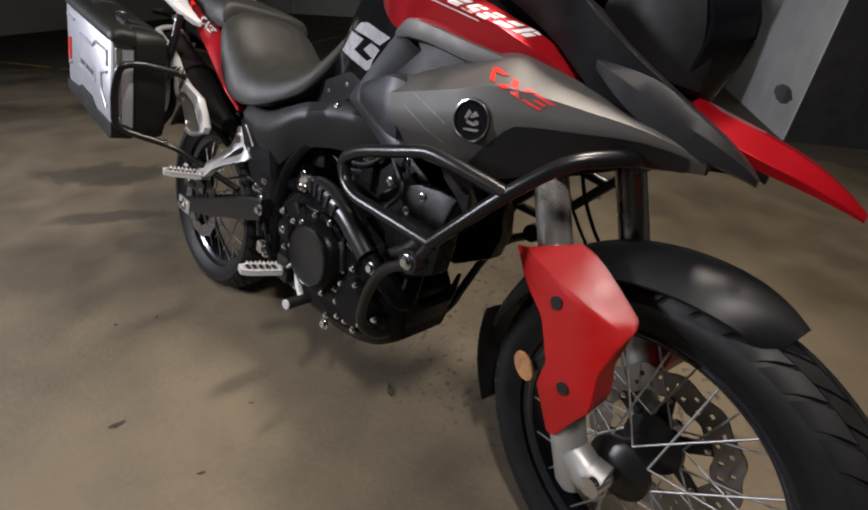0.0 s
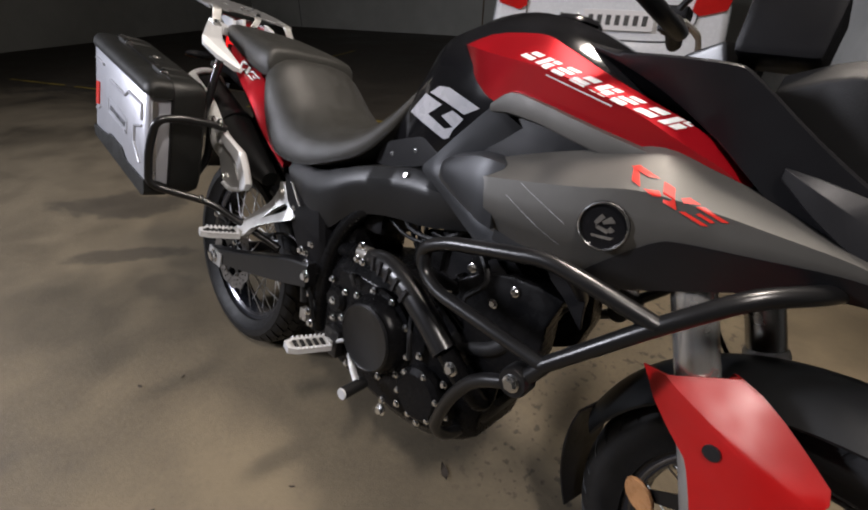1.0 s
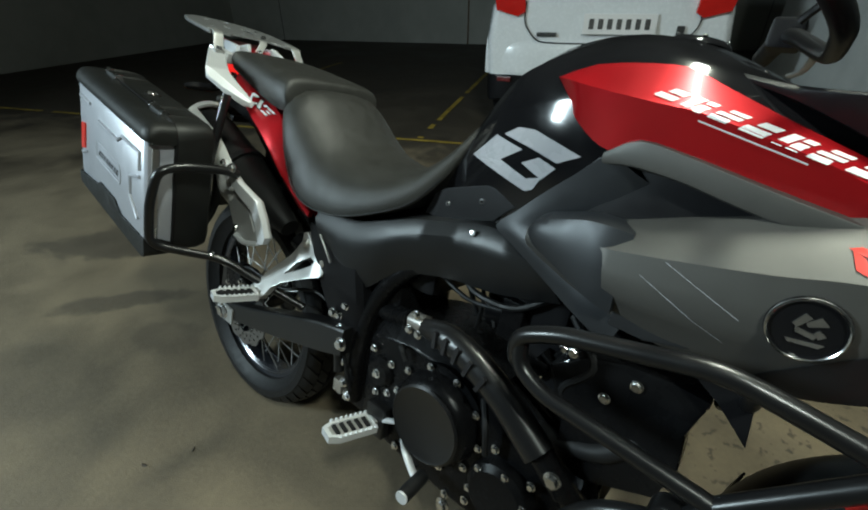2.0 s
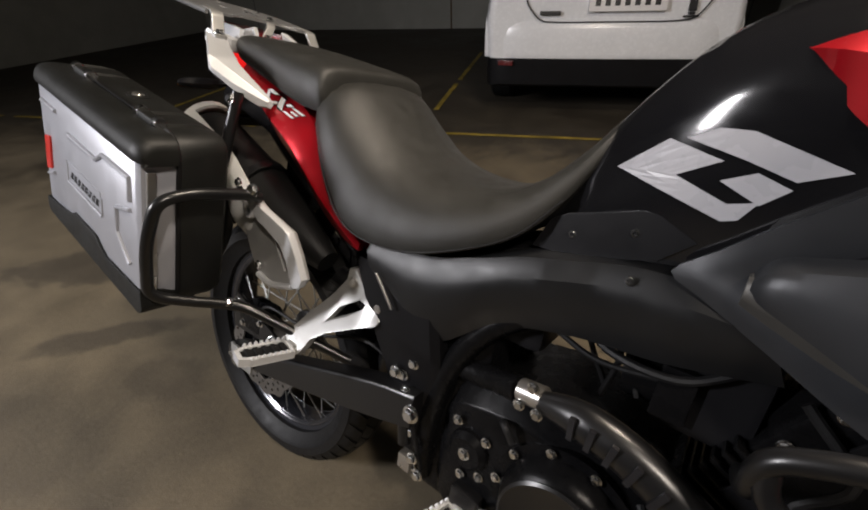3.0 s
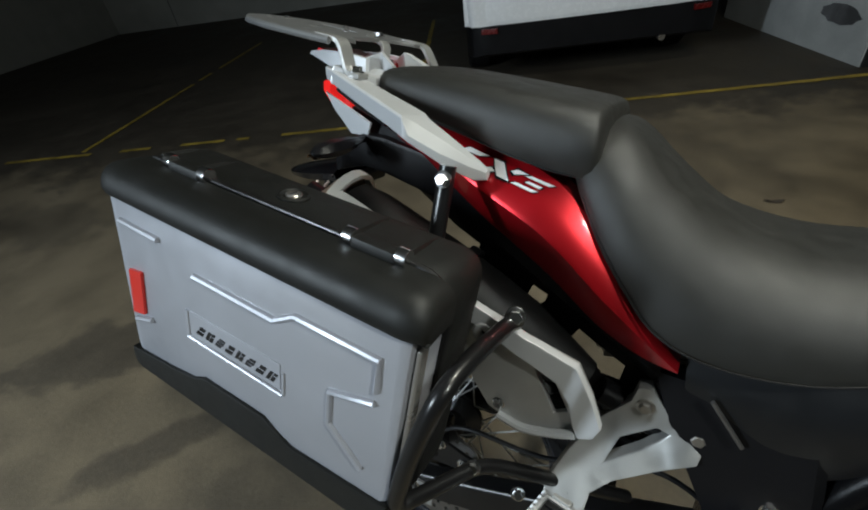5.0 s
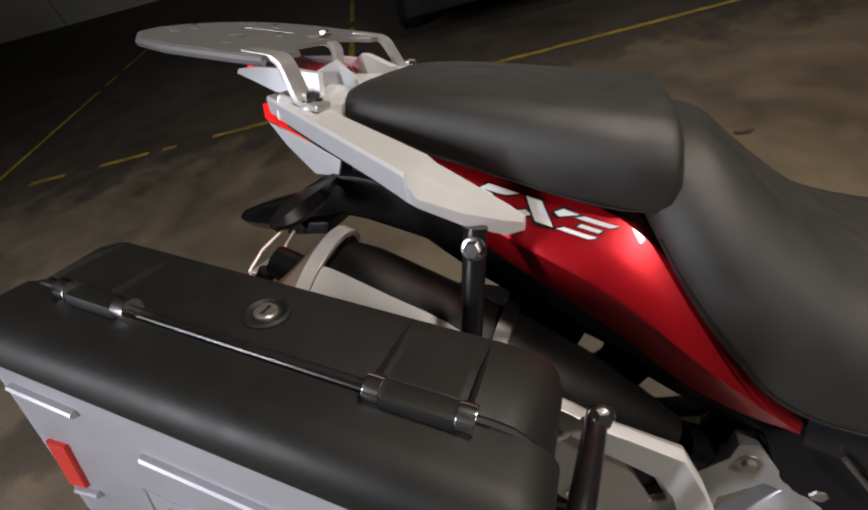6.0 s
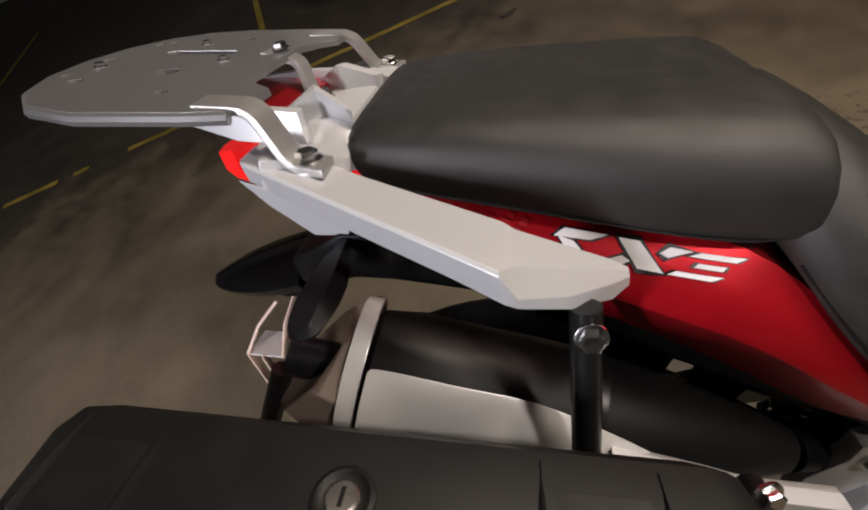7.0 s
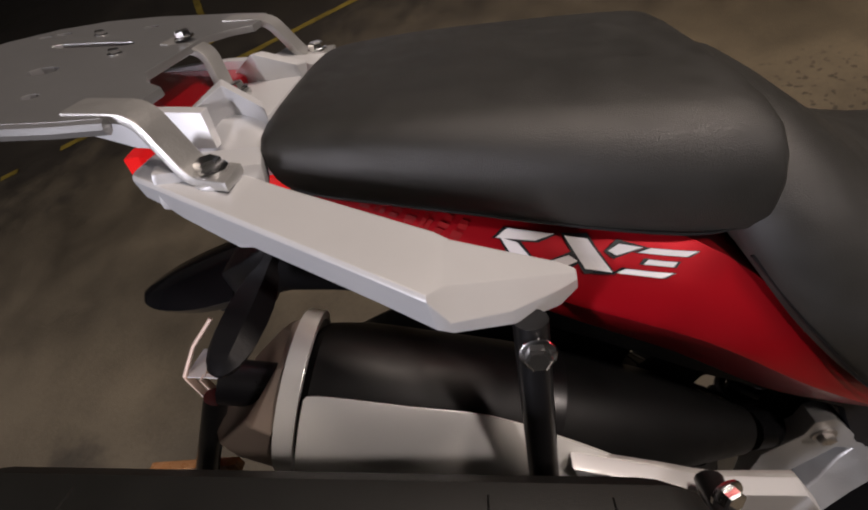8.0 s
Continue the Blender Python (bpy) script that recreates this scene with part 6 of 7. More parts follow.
for pts in ([(0.66, -0.05, 0.68), (0.70, -0.07, 0.655), (0.78, -0.08, 0.66), (0.84, -0.07, 0.70)], [(0.88, -0.10, 0.70), (0.93, -0.115, 0.65), (0.90, -0.12, 0.60), (0.94, -0.11, 0.56)], [(0.60, -0.10, 0.50), (0.615, -0.128, 0.52), (0.63, -0.128, 0.50)], [(0.79, -0.115, 0.51), (0.815, -0.14, 0.485), (0.825, -0.14, 0.44)]):
    part("hose", sweep(bmesh.new(), spline(pts, 6), 0.0055, 8), RUBBER, bike, "black hose")
for x, y, z in ((0.90, -0.12, 0.66), (0.955, -0.12, 0.62), (0.985, -0.118, 0.655), (0.86, -0.115, 0.60)):
    bolt(cyl, CYL.inverted() @ Vector((x, y, z)), (0, -1, 0), 0.006)
for s in (-1, 1):
    cover = plate(bmesh.new(), [(0.873, 0.627), (0.92, 0.66), (0.965, 0.674), (1.02, 0.678), (1.062, 0.675), (1.05, 0.625), (1.057, 0.579), (1.047, 0.524), (0.964, 0.478), (0.915, 0.483), (0.912, 0.56)], (), 0.06, lambda a, b, k, s=s: (a, s * (0.128 - 0.25 * abs(b - 0.58) ** 1.2 - k * 0.05), b))
    part("radiator_cover", cover, ENGINE, bike, "black moulded cover beside the cylinder", 0.006)
    vane = plate(bmesh.new(), [(1.02, 0.73), (1.039, 0.705), (1.065, 0.688), (1.102, 0.654), (1.094, 0.704), (1.105, 0.74)], (), 0.008, lambda a, b, k, s=s: (a, s * (0.135 - k * 0.008), b))
    part("air_vane", vane, MATTE, bike, "black pointed air vane", 0.002)
# skid plate
rings = []
for x, w, z in ((0.60, 0.085, 0.245), (0.72, 0.09, 0.232), (0.84, 0.09, 0.24), (0.92, 0.085, 0.28), (0.965, 0.08, 0.345), (0.985, 0.075, 0.40)):
    rings.append([(x, -w, z + 0.06), (x, -w * 0.96, z + 0.015), (x + 0.004, -w * 0.7, z), (x + 0.004, w * 0.7, z), (x, w * 0.96, z + 0.015), (x, w, z + 0.06), (x - 0.008, w - 0.006, z + 0.06), (x - 0.006, w * 0.68, z + 0.01), (x - 0.006, -w * 0.68, z + 0.01), (x - 0.008, -w + 0.006, z + 0.06)])
part("skid_plate", skin(bmesh.new(), smooth_rings(rings, 3)), MATTE, bike, "black engine skid plate", 0.002)
# gearbox rear filling, footrest carrier
bm = block(bmesh.new(), 0.42, 0.56, -0.085, 0.085, 0.27, 0.62)
part("gearbox", bm, ENGINE, bike, "black gearbox housing", 0.02)
bm = block(bmesh.new(), 0.40, 0.62, -0.07, 0.07, 0.60, 0.74)
part("airbox", bm, MATTE, bike, "black airbox", 0.02)
bm = block(bmesh.new(), 0.775, 0.865, -0.062, 0.062, 0.585, 0.715)
part("intake_box", bm, MATTE, bike, "black intake box behind the cylinder", 0.012)
for pts in ([(0.655, -0.045, 0.70), (0.668, -0.03, 0.64), (0.70, -0.02, 0.58)], [(0.70, -0.06, 0.69), (0.712, -0.05, 0.64), (0.70, -0.03, 0.57)], [(0.735, -0.05, 0.70), (0.722, -0.045, 0.65), (0.745, -0.05, 0.60)], [(0.62, -0.05, 0.645), (0.69, -0.055, 0.628), (0.78, -0.05, 0.64)]):
    part("cable", sweep(bmesh.new(), spline(pts, 5), 0.0042, 8), RUBBER, bike, "black cable")
bm = block(bmesh.new(), 0.72, 1.02, -0.06, 0.06, 0.72, 0.84)
part("tank_base", bm, MATTE, bike, "black tank base", 0.02)

# ---- crash bars ----
for s in (-1, 1):
    k = s * -1
    upper = rounded([(0.86, s * 0.10, 0.60), (0.852, s * 0.19, 0.648), (0.852, s * 0.202, 0.690), (0.90, s * 0.205, 0.716), (1.055, s * 0.205, 0.754), (1.105, s * 0.204, 0.748), (1.196, s * 0.198, 0.732)], 0.035)
    bar_ob = part("crash_bar", sweep(bmesh.new(), upper, 0.0108, 14), SOFTBLACK, bike, "satin black tubular crash bar")
    lower = rounded([(0.856, s * 0.198, 0.690), (0.862, s * 0.200, 0.652), (0.90, s * 0.204, 0.634), (1.094, s * 0.206, 0.620)], 0.02)
    brace = rounded([(1.092, s * 0.206, 0.618), (1.196, s * 0.198, 0.732), (1.262, s * 0.18, 0.795), (1.31, s * 0.14, 0.812), (1.34, s * 0.06, 0.815), (1.345, 0.0, 0.815)], 0.035)
    part("lower_tube", sweep(bmesh.new(), lower, 0.0104, 14), SOFTBLACK, bar_ob)
    part("brace_tube", sweep(bmesh.new(), brace, 0.0108, 14), SOFTBLACK, bar_ob)
    down = rounded([(1.095, s * 0.204, 0.618), (1.068, s * 0.205, 0.575), (1.0, s * 0.20, 0.535), (0.962, s * 0.192, 0.47), (0.935, s * 0.175, 0.38), (0.94, s * 0.13, 0.335), (0.94, s * 0.06, 0.325)], 0.04)
    part("down_tube", sweep(bmesh.new(), down, 0.0108, 14), SOFTBLACK, bar_ob)
    stay = rounded([(1.085, s * 0.205, 0.752), (1.09, s * 0.13, 0.70), (1.07, s * 0.07, 0.66)], 0.03)
    part("stay_tube", sweep(bmesh.new(), stay, 0.0085, 12), SOFTBLACK, bar_ob)
    bm = lathe(bmesh.new(), [(0.0, -0.014), (0.020, -0.014), (0.022, -0.010), (0.022, 0.014), (0.0, 0.014)], 24, "y")
    lug = part("bar_lug", bm, SOFTBLACK, bar_ob, "black tube lug", 0.0, pose(1.066, s * 0.205, 0.578))
    bolt(lug, (0, s * 0.014, 0), (0, s, 0), 0.0095)
    bolt(bar_ob, (0.938, s * 0.168, 0.500), (0, s, 0), 0.0095)
bm = rod(bmesh.new(), (1.19, -0.2, 0.735), (1.205, -0.185, 0.742), 0.005, 8)
part("bar_weld", bm, SOFTBLACK, bike)

# ---- footrests and pedal ----


def peg_mesh(length, wide):
    """A serrated metal footrest along its own -y."""
    bm = bmesh.new()
    n = 8
    outline = [(-wide / 2, 0.0), (-wide / 2, -length * 0.8), (-wide * 0.32, -length), (wide * 0.32, -length), (wide / 2, -length * 0.8), (wide / 2, 0.0)]
    inner = [(x * 0.72, -length * 0.06 + y * 0.86) for x, y in outline]
    plate(bm, outline, [inner[::-1]], 0.014, lambda a, b, k: (a, b, -0.014 * k))
    for sx in (-1, 1):
        for i in range(n):
            y = -length * (0.04 + 0.74 * i / (n - 1))
            skin(bm, [[(sx * wide / 2 - 0.003, y - 0.003, 0), (sx * wide / 2 + 0.003, y - 0.003, 0), (sx * wide / 2 + 0.003, y + 0.003, 0), (sx * wide / 2 - 0.003, y + 0.003, 0)], [(sx * wide / 2 - 0.001, y - 0.001, 0.005), (sx * wide / 2 + 0.001, y - 0.001, 0.005), (sx * wide / 2 + 0.001, y + 0.001, 0.005), (sx * wide / 2 - 0.001, y + 0.001, 0.005)]])
    return bm


def footrest(x, y, z, length, wide, turn, s, tilt, material, label):
    base = Matrix.Translation((x, s * y, z)) @ Matrix.Rotation(radians(turn), 4, "Z") @ Matrix.Rotation(radians(tilt), 4, "X")
    if s == 1:
        base = Matrix.Translation((x, s * y, z)) @ Matrix.Diagonal((1, -1, 1, 1)) @ Matrix.Rotation(radians(turn), 4, "Z") @ Matrix.Rotation(radians(tilt), 4, "X")
    peg = part("footrest", peg_mesh(length, wide), material, bike, label, 0.0, base)
    bm = block(bmesh.new(), -wide * 0.34, wide * 0.34, -length * 0.9, -0.004, -0.012, -0.003)
    pad = part("peg_pad", bm, CAST if x > 0.4 else RUBBER, peg, "ribbed pad", 0.001)
    for i in range(5):
        bm = block(bmesh.new(), -wide * 0.28, wide * 0.28, -0.004, 0.004, -0.003, 0.001)
        part("rib", bm, RUBBER, pad, "", 0.001, pose(0, -length * (0.15 + 0.16 * i), 0))
    bm = block(bmesh.new(), -0.012, 0.012, -0.002, 0.024, -0.016, 0.004)
    part("peg_joint", bm, CAST, peg, "silver footrest joint", 0.003)
    bolt(peg, (0, 0.014, 0.004), (0, 0, 1), 0.006)
    return peg


for s in (-1, 1):
    footrest(0.578, 0.135, 0.338, 0.098, 0.046, -14, s, -4, SILVER, "serrated steel rider footrest")
    bm = block(bmesh.new(), 0.555, 0.605, -0.015, 0.015, 0.30, 0.37)
    part("footrest_mount", bm, SOFTBLACK, bike, "black footrest mount", 0.006, pose(0, s * 0.118, 0))
    footrest(0.238, 0.192, 0.488, 0.088, 0.042, -14, s, -4, SILVER, "silver pillion footrest with rubber ribs")
    # pillion footrest bracket: an open triangle of cast metal
    corners = [(0.293, 0.632), (0.308, 0.636), (0.325, 0.614), (0.352, 0.588), (0.372, 0.568), (0.369, 0.558), (0.333, 0.543), (0.288, 0.521), (0.267, 0.504), (0.264, 0.484), (0.241, 0.470), (0.216, 0.484), (0.214, 0.498), (0.232, 0.534), (0.262, 0.577), (0.289, 0.611)]
    hole = [(0.275, 0.535), (0.286, 0.560), (0.322, 0.584), (0.335, 0.580), (0.327, 0.568), (0.308, 0.554)]

    def bracket(a, b, k, s=s):
        out = 0.108 + max(0.0, min(1.0, (0.57 - b) / 0.09)) * 0.078
        return (a, s * (out + 0.012 - k * 0.02), b)
    fine = []
    for p, q in zip(corners, corners[1:] + corners[:1]):
        fine += [(p[0] + (q[0] - p[0]) * t / 3, p[1] + (q[1] - p[1]) * t / 3) for t in range(3)]
    br = part("footrest_bracket", plate(bmesh.new(), fine, [hole], 0.02, bracket), CAST, bike, "bright cast aluminium footrest bracket", 0.0035, None, 50)
    bolt(br, bracket(0.305, 0.610, 0), (0, s, 0), 0.0075, DARKBOLT)
    bolt(br, (0.364, s * 0.116, 0.586), (0, s, 0), 0.008, DARKBOLT)
    # back plate of the bracket
    bm = plate(bmesh.new(), [(0.306, 0.645), (0.325, 0.634), (0.352, 0.609), (0.376, 0.602), (0.386, 0.584), (0.374, 0.562), (0.345, 0.57)], (), 0.008, lambda a, b, k, s=s: (a, s * (0.104 + k * 0.008), b))
    part("bracket_back", bm, SHROUD_DARK, br, "dark grey plate behind the bracket", 0.002)
# rear brake pedal
bm = sweep(bmesh.new(), rounded([(0.60, -0.125, 0.345), (0.662, -0.142, 0.392), (0.672, -0.146, 0.345), (0.712, -0.158, 0.322), (0.732, -0.162, 0.325)], 0.022), 0.0075, 10, 0.7)
pedal = part("brake_pedal", bm, SILVER, bike, "silver bent brake pedal")
bm = rod(bmesh.new(), (0.728, -0.150, 0.325), (0.735, -0.212, 0.328), 0.0125, 16)
part("pedal_tip", bm, RUBBER, pedal, "ribbed rubber pedal tip", 0.002)
bm = rod(bmesh.new(), (0.7352, -0.211, 0.328), (0.7355, -0.215, 0.328), 0.0115, 16)
part("pedal_cap", bm, SILVER, pedal, "bright pedal cap", 0.001)
# brake cylinder above the footrest
bm = bmesh.new()
sweep(bm, [(0.452, -0.122, 0.375), (0.44, -0.122, 0.45)], 0.011, 12)
sweep(bm, [(0.49, -0.118, 0.34), (0.44, -0.122, 0.47)], 0.004, 8)
mc = part("brake_cylinder", bm, SOFTBLACK, bike, "black rear brake cylinder", 0.0)
for p in ((0.42, 0.50), (0.445, 0.475), (0.475, 0.36), (0.49, 0.335)):
    bolt(mc, (p[0], -0.126, p[1]), (0, -1, 0), 0.008)
bm = block(bmesh.new(), 0.45, 0.475, -0.132, -0.115, 0.33, 0.36)
part("clevis", bm, STEEL, mc, "steel clevis", 0.002)
# side stand on the far side
bm = bmesh.new()
sweep(bm, [(0.64, 0.11, 0.28), (0.60, 0.27, 0.10), (0.595, 0.305, -0.078)], 0.012, 12)
part("side_stand", bm, SOFTBLACK, bike, "black side stand")

# ---- exhaust silencer ----
A, Bp = Vector((-0.113, -0.138, 0.781)), Vector((0.235, -0.116, 0.622))
d = (Bp - A).normalized()
bm = bmesh.new()
side = Vector((0, -1, 0))
up = side.cross(d).normalized()
rings = []
for t, r in ((0.0, 0.048), (0.02, 0.056), (0.1, 0.060), (0.4, 0.058), (0.6, 0.053), (0.76, 0.046), (0.9, 0.032), (1.0, 0.022)):
    p = A.lerp(Bp, t)
    rings.append([p + side * (r * 0.95 * math.cos(a * 0.3142)) + up * (r * math.sin(a * 0.3142)) for a in range(20)])
muffler = part("silencer", skin(bmesh.new(), rings), CAN_BLACK, bike, "dark matte silencer body")


def ring_band(name, t0, t1, r, material, label):
    rings = []
    for t, k in ((t0, 0.0), (t0, 1.0), (t1, 1.0), (t1, 0.0)):
        p = A.lerp(Bp, t)
        rr = r if k else r - 0.006
        rings.append([p + side * (rr * 0.95 * math.cos(a * 0.2618)) + up * (rr * 1.1 * math.sin(a * 0.2618)) for a in range(24)])
    return part(name, skin(bmesh.new(), rings, True, False), material, muffler, label, 0.001)


ring_band("band", -0.026, 0.010, 0.0625, BRUSHED, "bright steel band")
ring_band("clamp", 0.46, 0.50, 0.0595, SOFTBLACK, "black clamp")
rings = []
for t, slant, r in ((-0.10, 0.075, 0.030), (-0.115, 0.075, 0.046), (-0.085, 0.045, 0.054), (-0.028, 0.0, 0.060)):
    ring = []
    for a in range(8):
        c, k = math.cos(a * 0.7854 + 0.39), math.sin(a * 0.7854 + 0.39)
        ring.append(A.lerp(Bp, t + slant * k) + side * (r * 0.95 * c) + up * (r * 1.1 * k))
    rings.append(ring)
part("end_cap", skin(bmesh.new(), rings), CAPSTEEL, muffler, "faceted end cap of dull steel", 0.002)
bm = rod(bmesh.new(), A - d * 0.065, A - d * 0.02, 0.018, 16)
part("outlet", bm, DARK_DECAL, muffler, "dark outlet")
# silver outer shield of the silencer, with an open slot near its front
rows = []
for t, lo, hi in ((0.020, -0.75, 0.90), (0.042, -0.8, 0.96), (0.2, -0.8, 0.94), (0.35, -0.8, 0.92), (0.5, -0.85, 0.74), (0.62, -0.9, 0.55), (0.74, -0.8, 0.40)):
    p = A.lerp(Bp, t)
    rows.append([p + side * ((0.062 + o) * abs(math.cos(a)) ** 0.85) + up * ((0.068 + o) * math.copysign(abs(math.sin(a)) ** 0.9, a)) for o in (0.004,) for a in [lo + (hi - lo) * i / 9 for i in range(10)]] + [p + side * (0.062 * abs(math.cos(a)) ** 0.85) + up * (0.068 * math.copysign(abs(math.sin(a)) ** 0.9, a)) for a in [hi + (lo - hi) * i / 9 for i in range(10)]])
shield = part("silencer_shield", skin(bmesh.new(), smooth_rings(rows, 3)), BRUSHED, muffler, "silver silencer heat shield", 0.002)
pts = [(0.082, 0.735), (0.145, 0.718), (0.19, 0.702), (0.232, 0.686), (0.251, 0.650), (0.264, 0.616), (0.252, 0.598), (0.182, 0.578), (0.135, 0.593), (0.112, 0.622), (0.085, 0.67)]
slot = [(0.188, 0.668), (0.205, 0.666), (0.228, 0.622), (0.214, 0.615)]
fine = []
for p, q in zip(pts, pts[1:] + pts[:1]):
    fine += [(p[0] + (q[0] - p[0]) * t / 3, p[1] + (q[1] - p[1]) * t / 3) for t in range(3)]
front_shield = part("front_shield", plate(bmesh.new(), fine, [slot], 0.006, lambda a, b, k: (a, -0.184 - k * -0.008 - 0.01 * max(0, 1 - abs(a - 0.17) / 0.09), b)), CAST, muffler, "cast silver front shield with a slot", 0.0025, None, 50)
lip = spline([(0.240, -0.192, 0.598), (0.215, -0.194, 0.590), (0.182, -0.195, 0.583), (0.150, -0.195, 0.590)], 4)
part("shield_lip", sweep(bmesh.new(), lip, 0.0055, 8), SILVER, front_shield, "thin silver lower lip")
band = [(0.080, 0.741), (0.145, 0.722), (0.19, 0.706), (0.232, 0.688), (0.251, 0.652), (0.265, 0.618), (0.259, 0.602), (0.243, 0.597), (0.236, 0.612), (0.229, 0.640), (0.213, 0.664), (0.18, 0.682), (0.14, 0.698), (0.086, 0.716)]
fine = []
for p, q in zip(band, band[1:] + band[:1]):
    fine += [(p[0] + (q[0] - p[0]) * t / 3, p[1] + (q[1] - p[1]) * t / 3) for t in range(3)]
part("shield_rim", plate(bmesh.new(), fine, (), 0.012, lambda a, b, k: (a, -0.195 + k * 0.013 - 0.01 * max(0, 1 - abs(a - 0.17) / 0.09), b)), SILVER, front_shield, "raised silver rim", 0.004, None, 50)
bm = lathe(bmesh.new(), [(0.0065, -0.012), (0.0065, 0.0), (0.009, 0.003), (0.013, 0.003), (0.0155, 0.0), (0.016, -0.012)], 28, "z")
boss = part("shield_boss", bm, SILVER, front_shield, "round silver boss of the shield", 0.0, aim(Vector((0.129, -0.199, 0.699)), Vector((0, -1, 0))))
part("boss_screw", lathe(bmesh.new(), [(0.0, -0.006), (0.0066, -0.006), (0.0066, -0.010), (0.0, -0.010)], 18, "z"), DARK_DECAL, boss, "dark recessed screw")
for p in ((0.112, -0.205, 0.741), (0.150, -0.194, 0.606)):
    bolt(front_shield, p, (0, -1, 0), 0.006, BOLT)
screw(shield, (0.03, -0.200, 0.712), (0, -1, 0), 0.007)
screw(shield, (-0.066, -0.204, 0.748), (0, -1, 0), 0.007)

# ---- pannier carrier ----
for s in (-1,):
    loop = rounded([(0.164, s * 0.200, 0.727), (0.162, s * 0.225, 0.735), (0.156, s * 0.30, 0.742), (0.150, s * 0.346, 0.734), (0.126, s * 0.355, 0.665), (0.100, s * 0.350, 0.572), (0.118, s * 0.300, 0.556), (0.148, s * 0.224, 0.536), (0.22, s * 0.176, 0.500), (0.31, s * 0.118, 0.458)], 0.03)
    carrier = part("pannier_carrier", sweep(bmesh.new(), loop, 0.0088, 14), SOFTBLACK, bike, "black tubular pannier carrier")
    part("rear_tube", sweep(bmesh.new(), rounded([(0.085, s * 0.28, 0.552), (-0.05, s * 0.255, 0.575), (-0.22, s * 0.20, 0.61), (-0.24, s * 0.18, 0.70), (-0.18, s * 0.15, 0.80)], 0.04), 0.0095, 12), SOFTBLACK, carrier)
    part("cross_tube", sweep(bmesh.new(), rounded([(0.048, s * 0.186, 0.71), (0.04, s * 0.19, 0.62), (0.05, s * 0.24, 0.56)], 0.03), 0.0095, 12), SOFTBLACK, carrier)
    bolt(carrier, (0.166, s * 0.214, 0.741), (0.4, s, 0.3), 0.008)
    bm = block(bmesh.new(), -0.29, -0.2, -0.004, 0.004, -0.006, 0.006)
    part("reflector_bar", bm, AMBER, carrier, "narrow amber reflector bar", 0.001, pose(0, s * 0.164, 0.718))
    bolt(carrier, (0.142, s * 0.245, 0.546), (0.3, s, 0.4), 0.007)
    bolt(carrier, (0.185, s * 0.192, 0.470), (0.3, s, 0.4), 0.007)

# ---- the pannier ----
CASE = BIKE @ Matrix.Translation((-0.065, -0.352, 0.8125)) @ Matrix.Rotation(radians(9.5), 4, "Y")
pannier = tagged(new("pannier"), "silver and black hard pannier with embossed ribs, hung on a carrier", "pannier")
pannier.matrix_basis = CASE


def case_ring(y, x0, x1, z0, z1, r=0.02, n=4):
    pts = []
    for cx, cz, a0 in ((x1 - r, z1 - r, 0), (x0 + r, z1 - r, 90), (x0 + r, z0 + r, 180), (x1 - r, z0 + r, 270)):
        for i in range(n + 1):
            a = radians(a0 + 90 * i / n)
            pts.append((cx + r * math.cos(a), y, cz + r * math.sin(a)))
    return pts


body = part("inner_shell", skin(bmesh.new(), [case_ring(y, x0, x1, z0, z1, r) for y, x0, x1, z0, z1, r in ((0.047, -0.205, 0.205, -0.24, 0.036, 0.03), (0.052, -0.207, 0.207, -0.242, 0.038, 0.034), (0.098, -0.206, 0.206, -0.24, 0.038, 0.024), (0.114, -0.203, 0.203, -0.236, 0.035, 0.024), (0.121, -0.195, 0.195, -0.225, 0.027, 0.024), (0.124, -0.18, 0.18, -0.21, 0.010, 0.024))]), CASE_BLACK, pannier, "black plastic inner shell")
outer = part("silver_shell", skin(bmesh.new(), [case_ring(y, x0, x1, z0, z1, r) for y, x0, x1, z0, z1, r in ((-0.004, -0.190, 0.190, -0.215, 0.012, 0.012), (0.0, -0.196, 0.196, -0.22, 0.014, 0.014), (0.02, -0.2, 0.2, -0.225, 0.016, 0.018), (0.042, -0.202, 0.202, -0.228, 0.018, 0.02))]), CASE_SILVER, pannier, "silver painted outer shell")
# dark cap along the top edge of the outer shell
rings = []
for x, k in ((-0.2075, 1.0), (-0.206, 0.72), (-0.202, 0.42), (-0.197, 0.18), (-0.190, 0.03), (-0.182, 0.0), (0.0, 0.0), (0.182, 0.0), (0.190, 0.03), (0.198, 0.18), (0.204, 0.42), (0.2075, 0.72), (0.209, 1.0)):
    e = 0.016 * k
    rings.append([(x, -0.008 + e * 0.8, 0.003), (x, -0.010 + e * 0.8, 0.008), (x, -0.0095 + e * 0.8, 0.016 - e * 0.3), (x, -0.007 + e * 0.7, 0.024 - e * 0.6), (x, -0.002 + e * 0.6, 0.031 - e * 0.8), (x, 0.006 + e * 0.3, 0.0355 - e), (x, 0.016, 0.037 - e), (x, 0.043, 0.037 - e), (x, 0.043, 0.0), (x, 0.0, 0.0)])
part("top_cap", skin(bmesh.new(), rings), CASE_BLACK, pannier, "black moulded top edge", 0.0, None, 60)
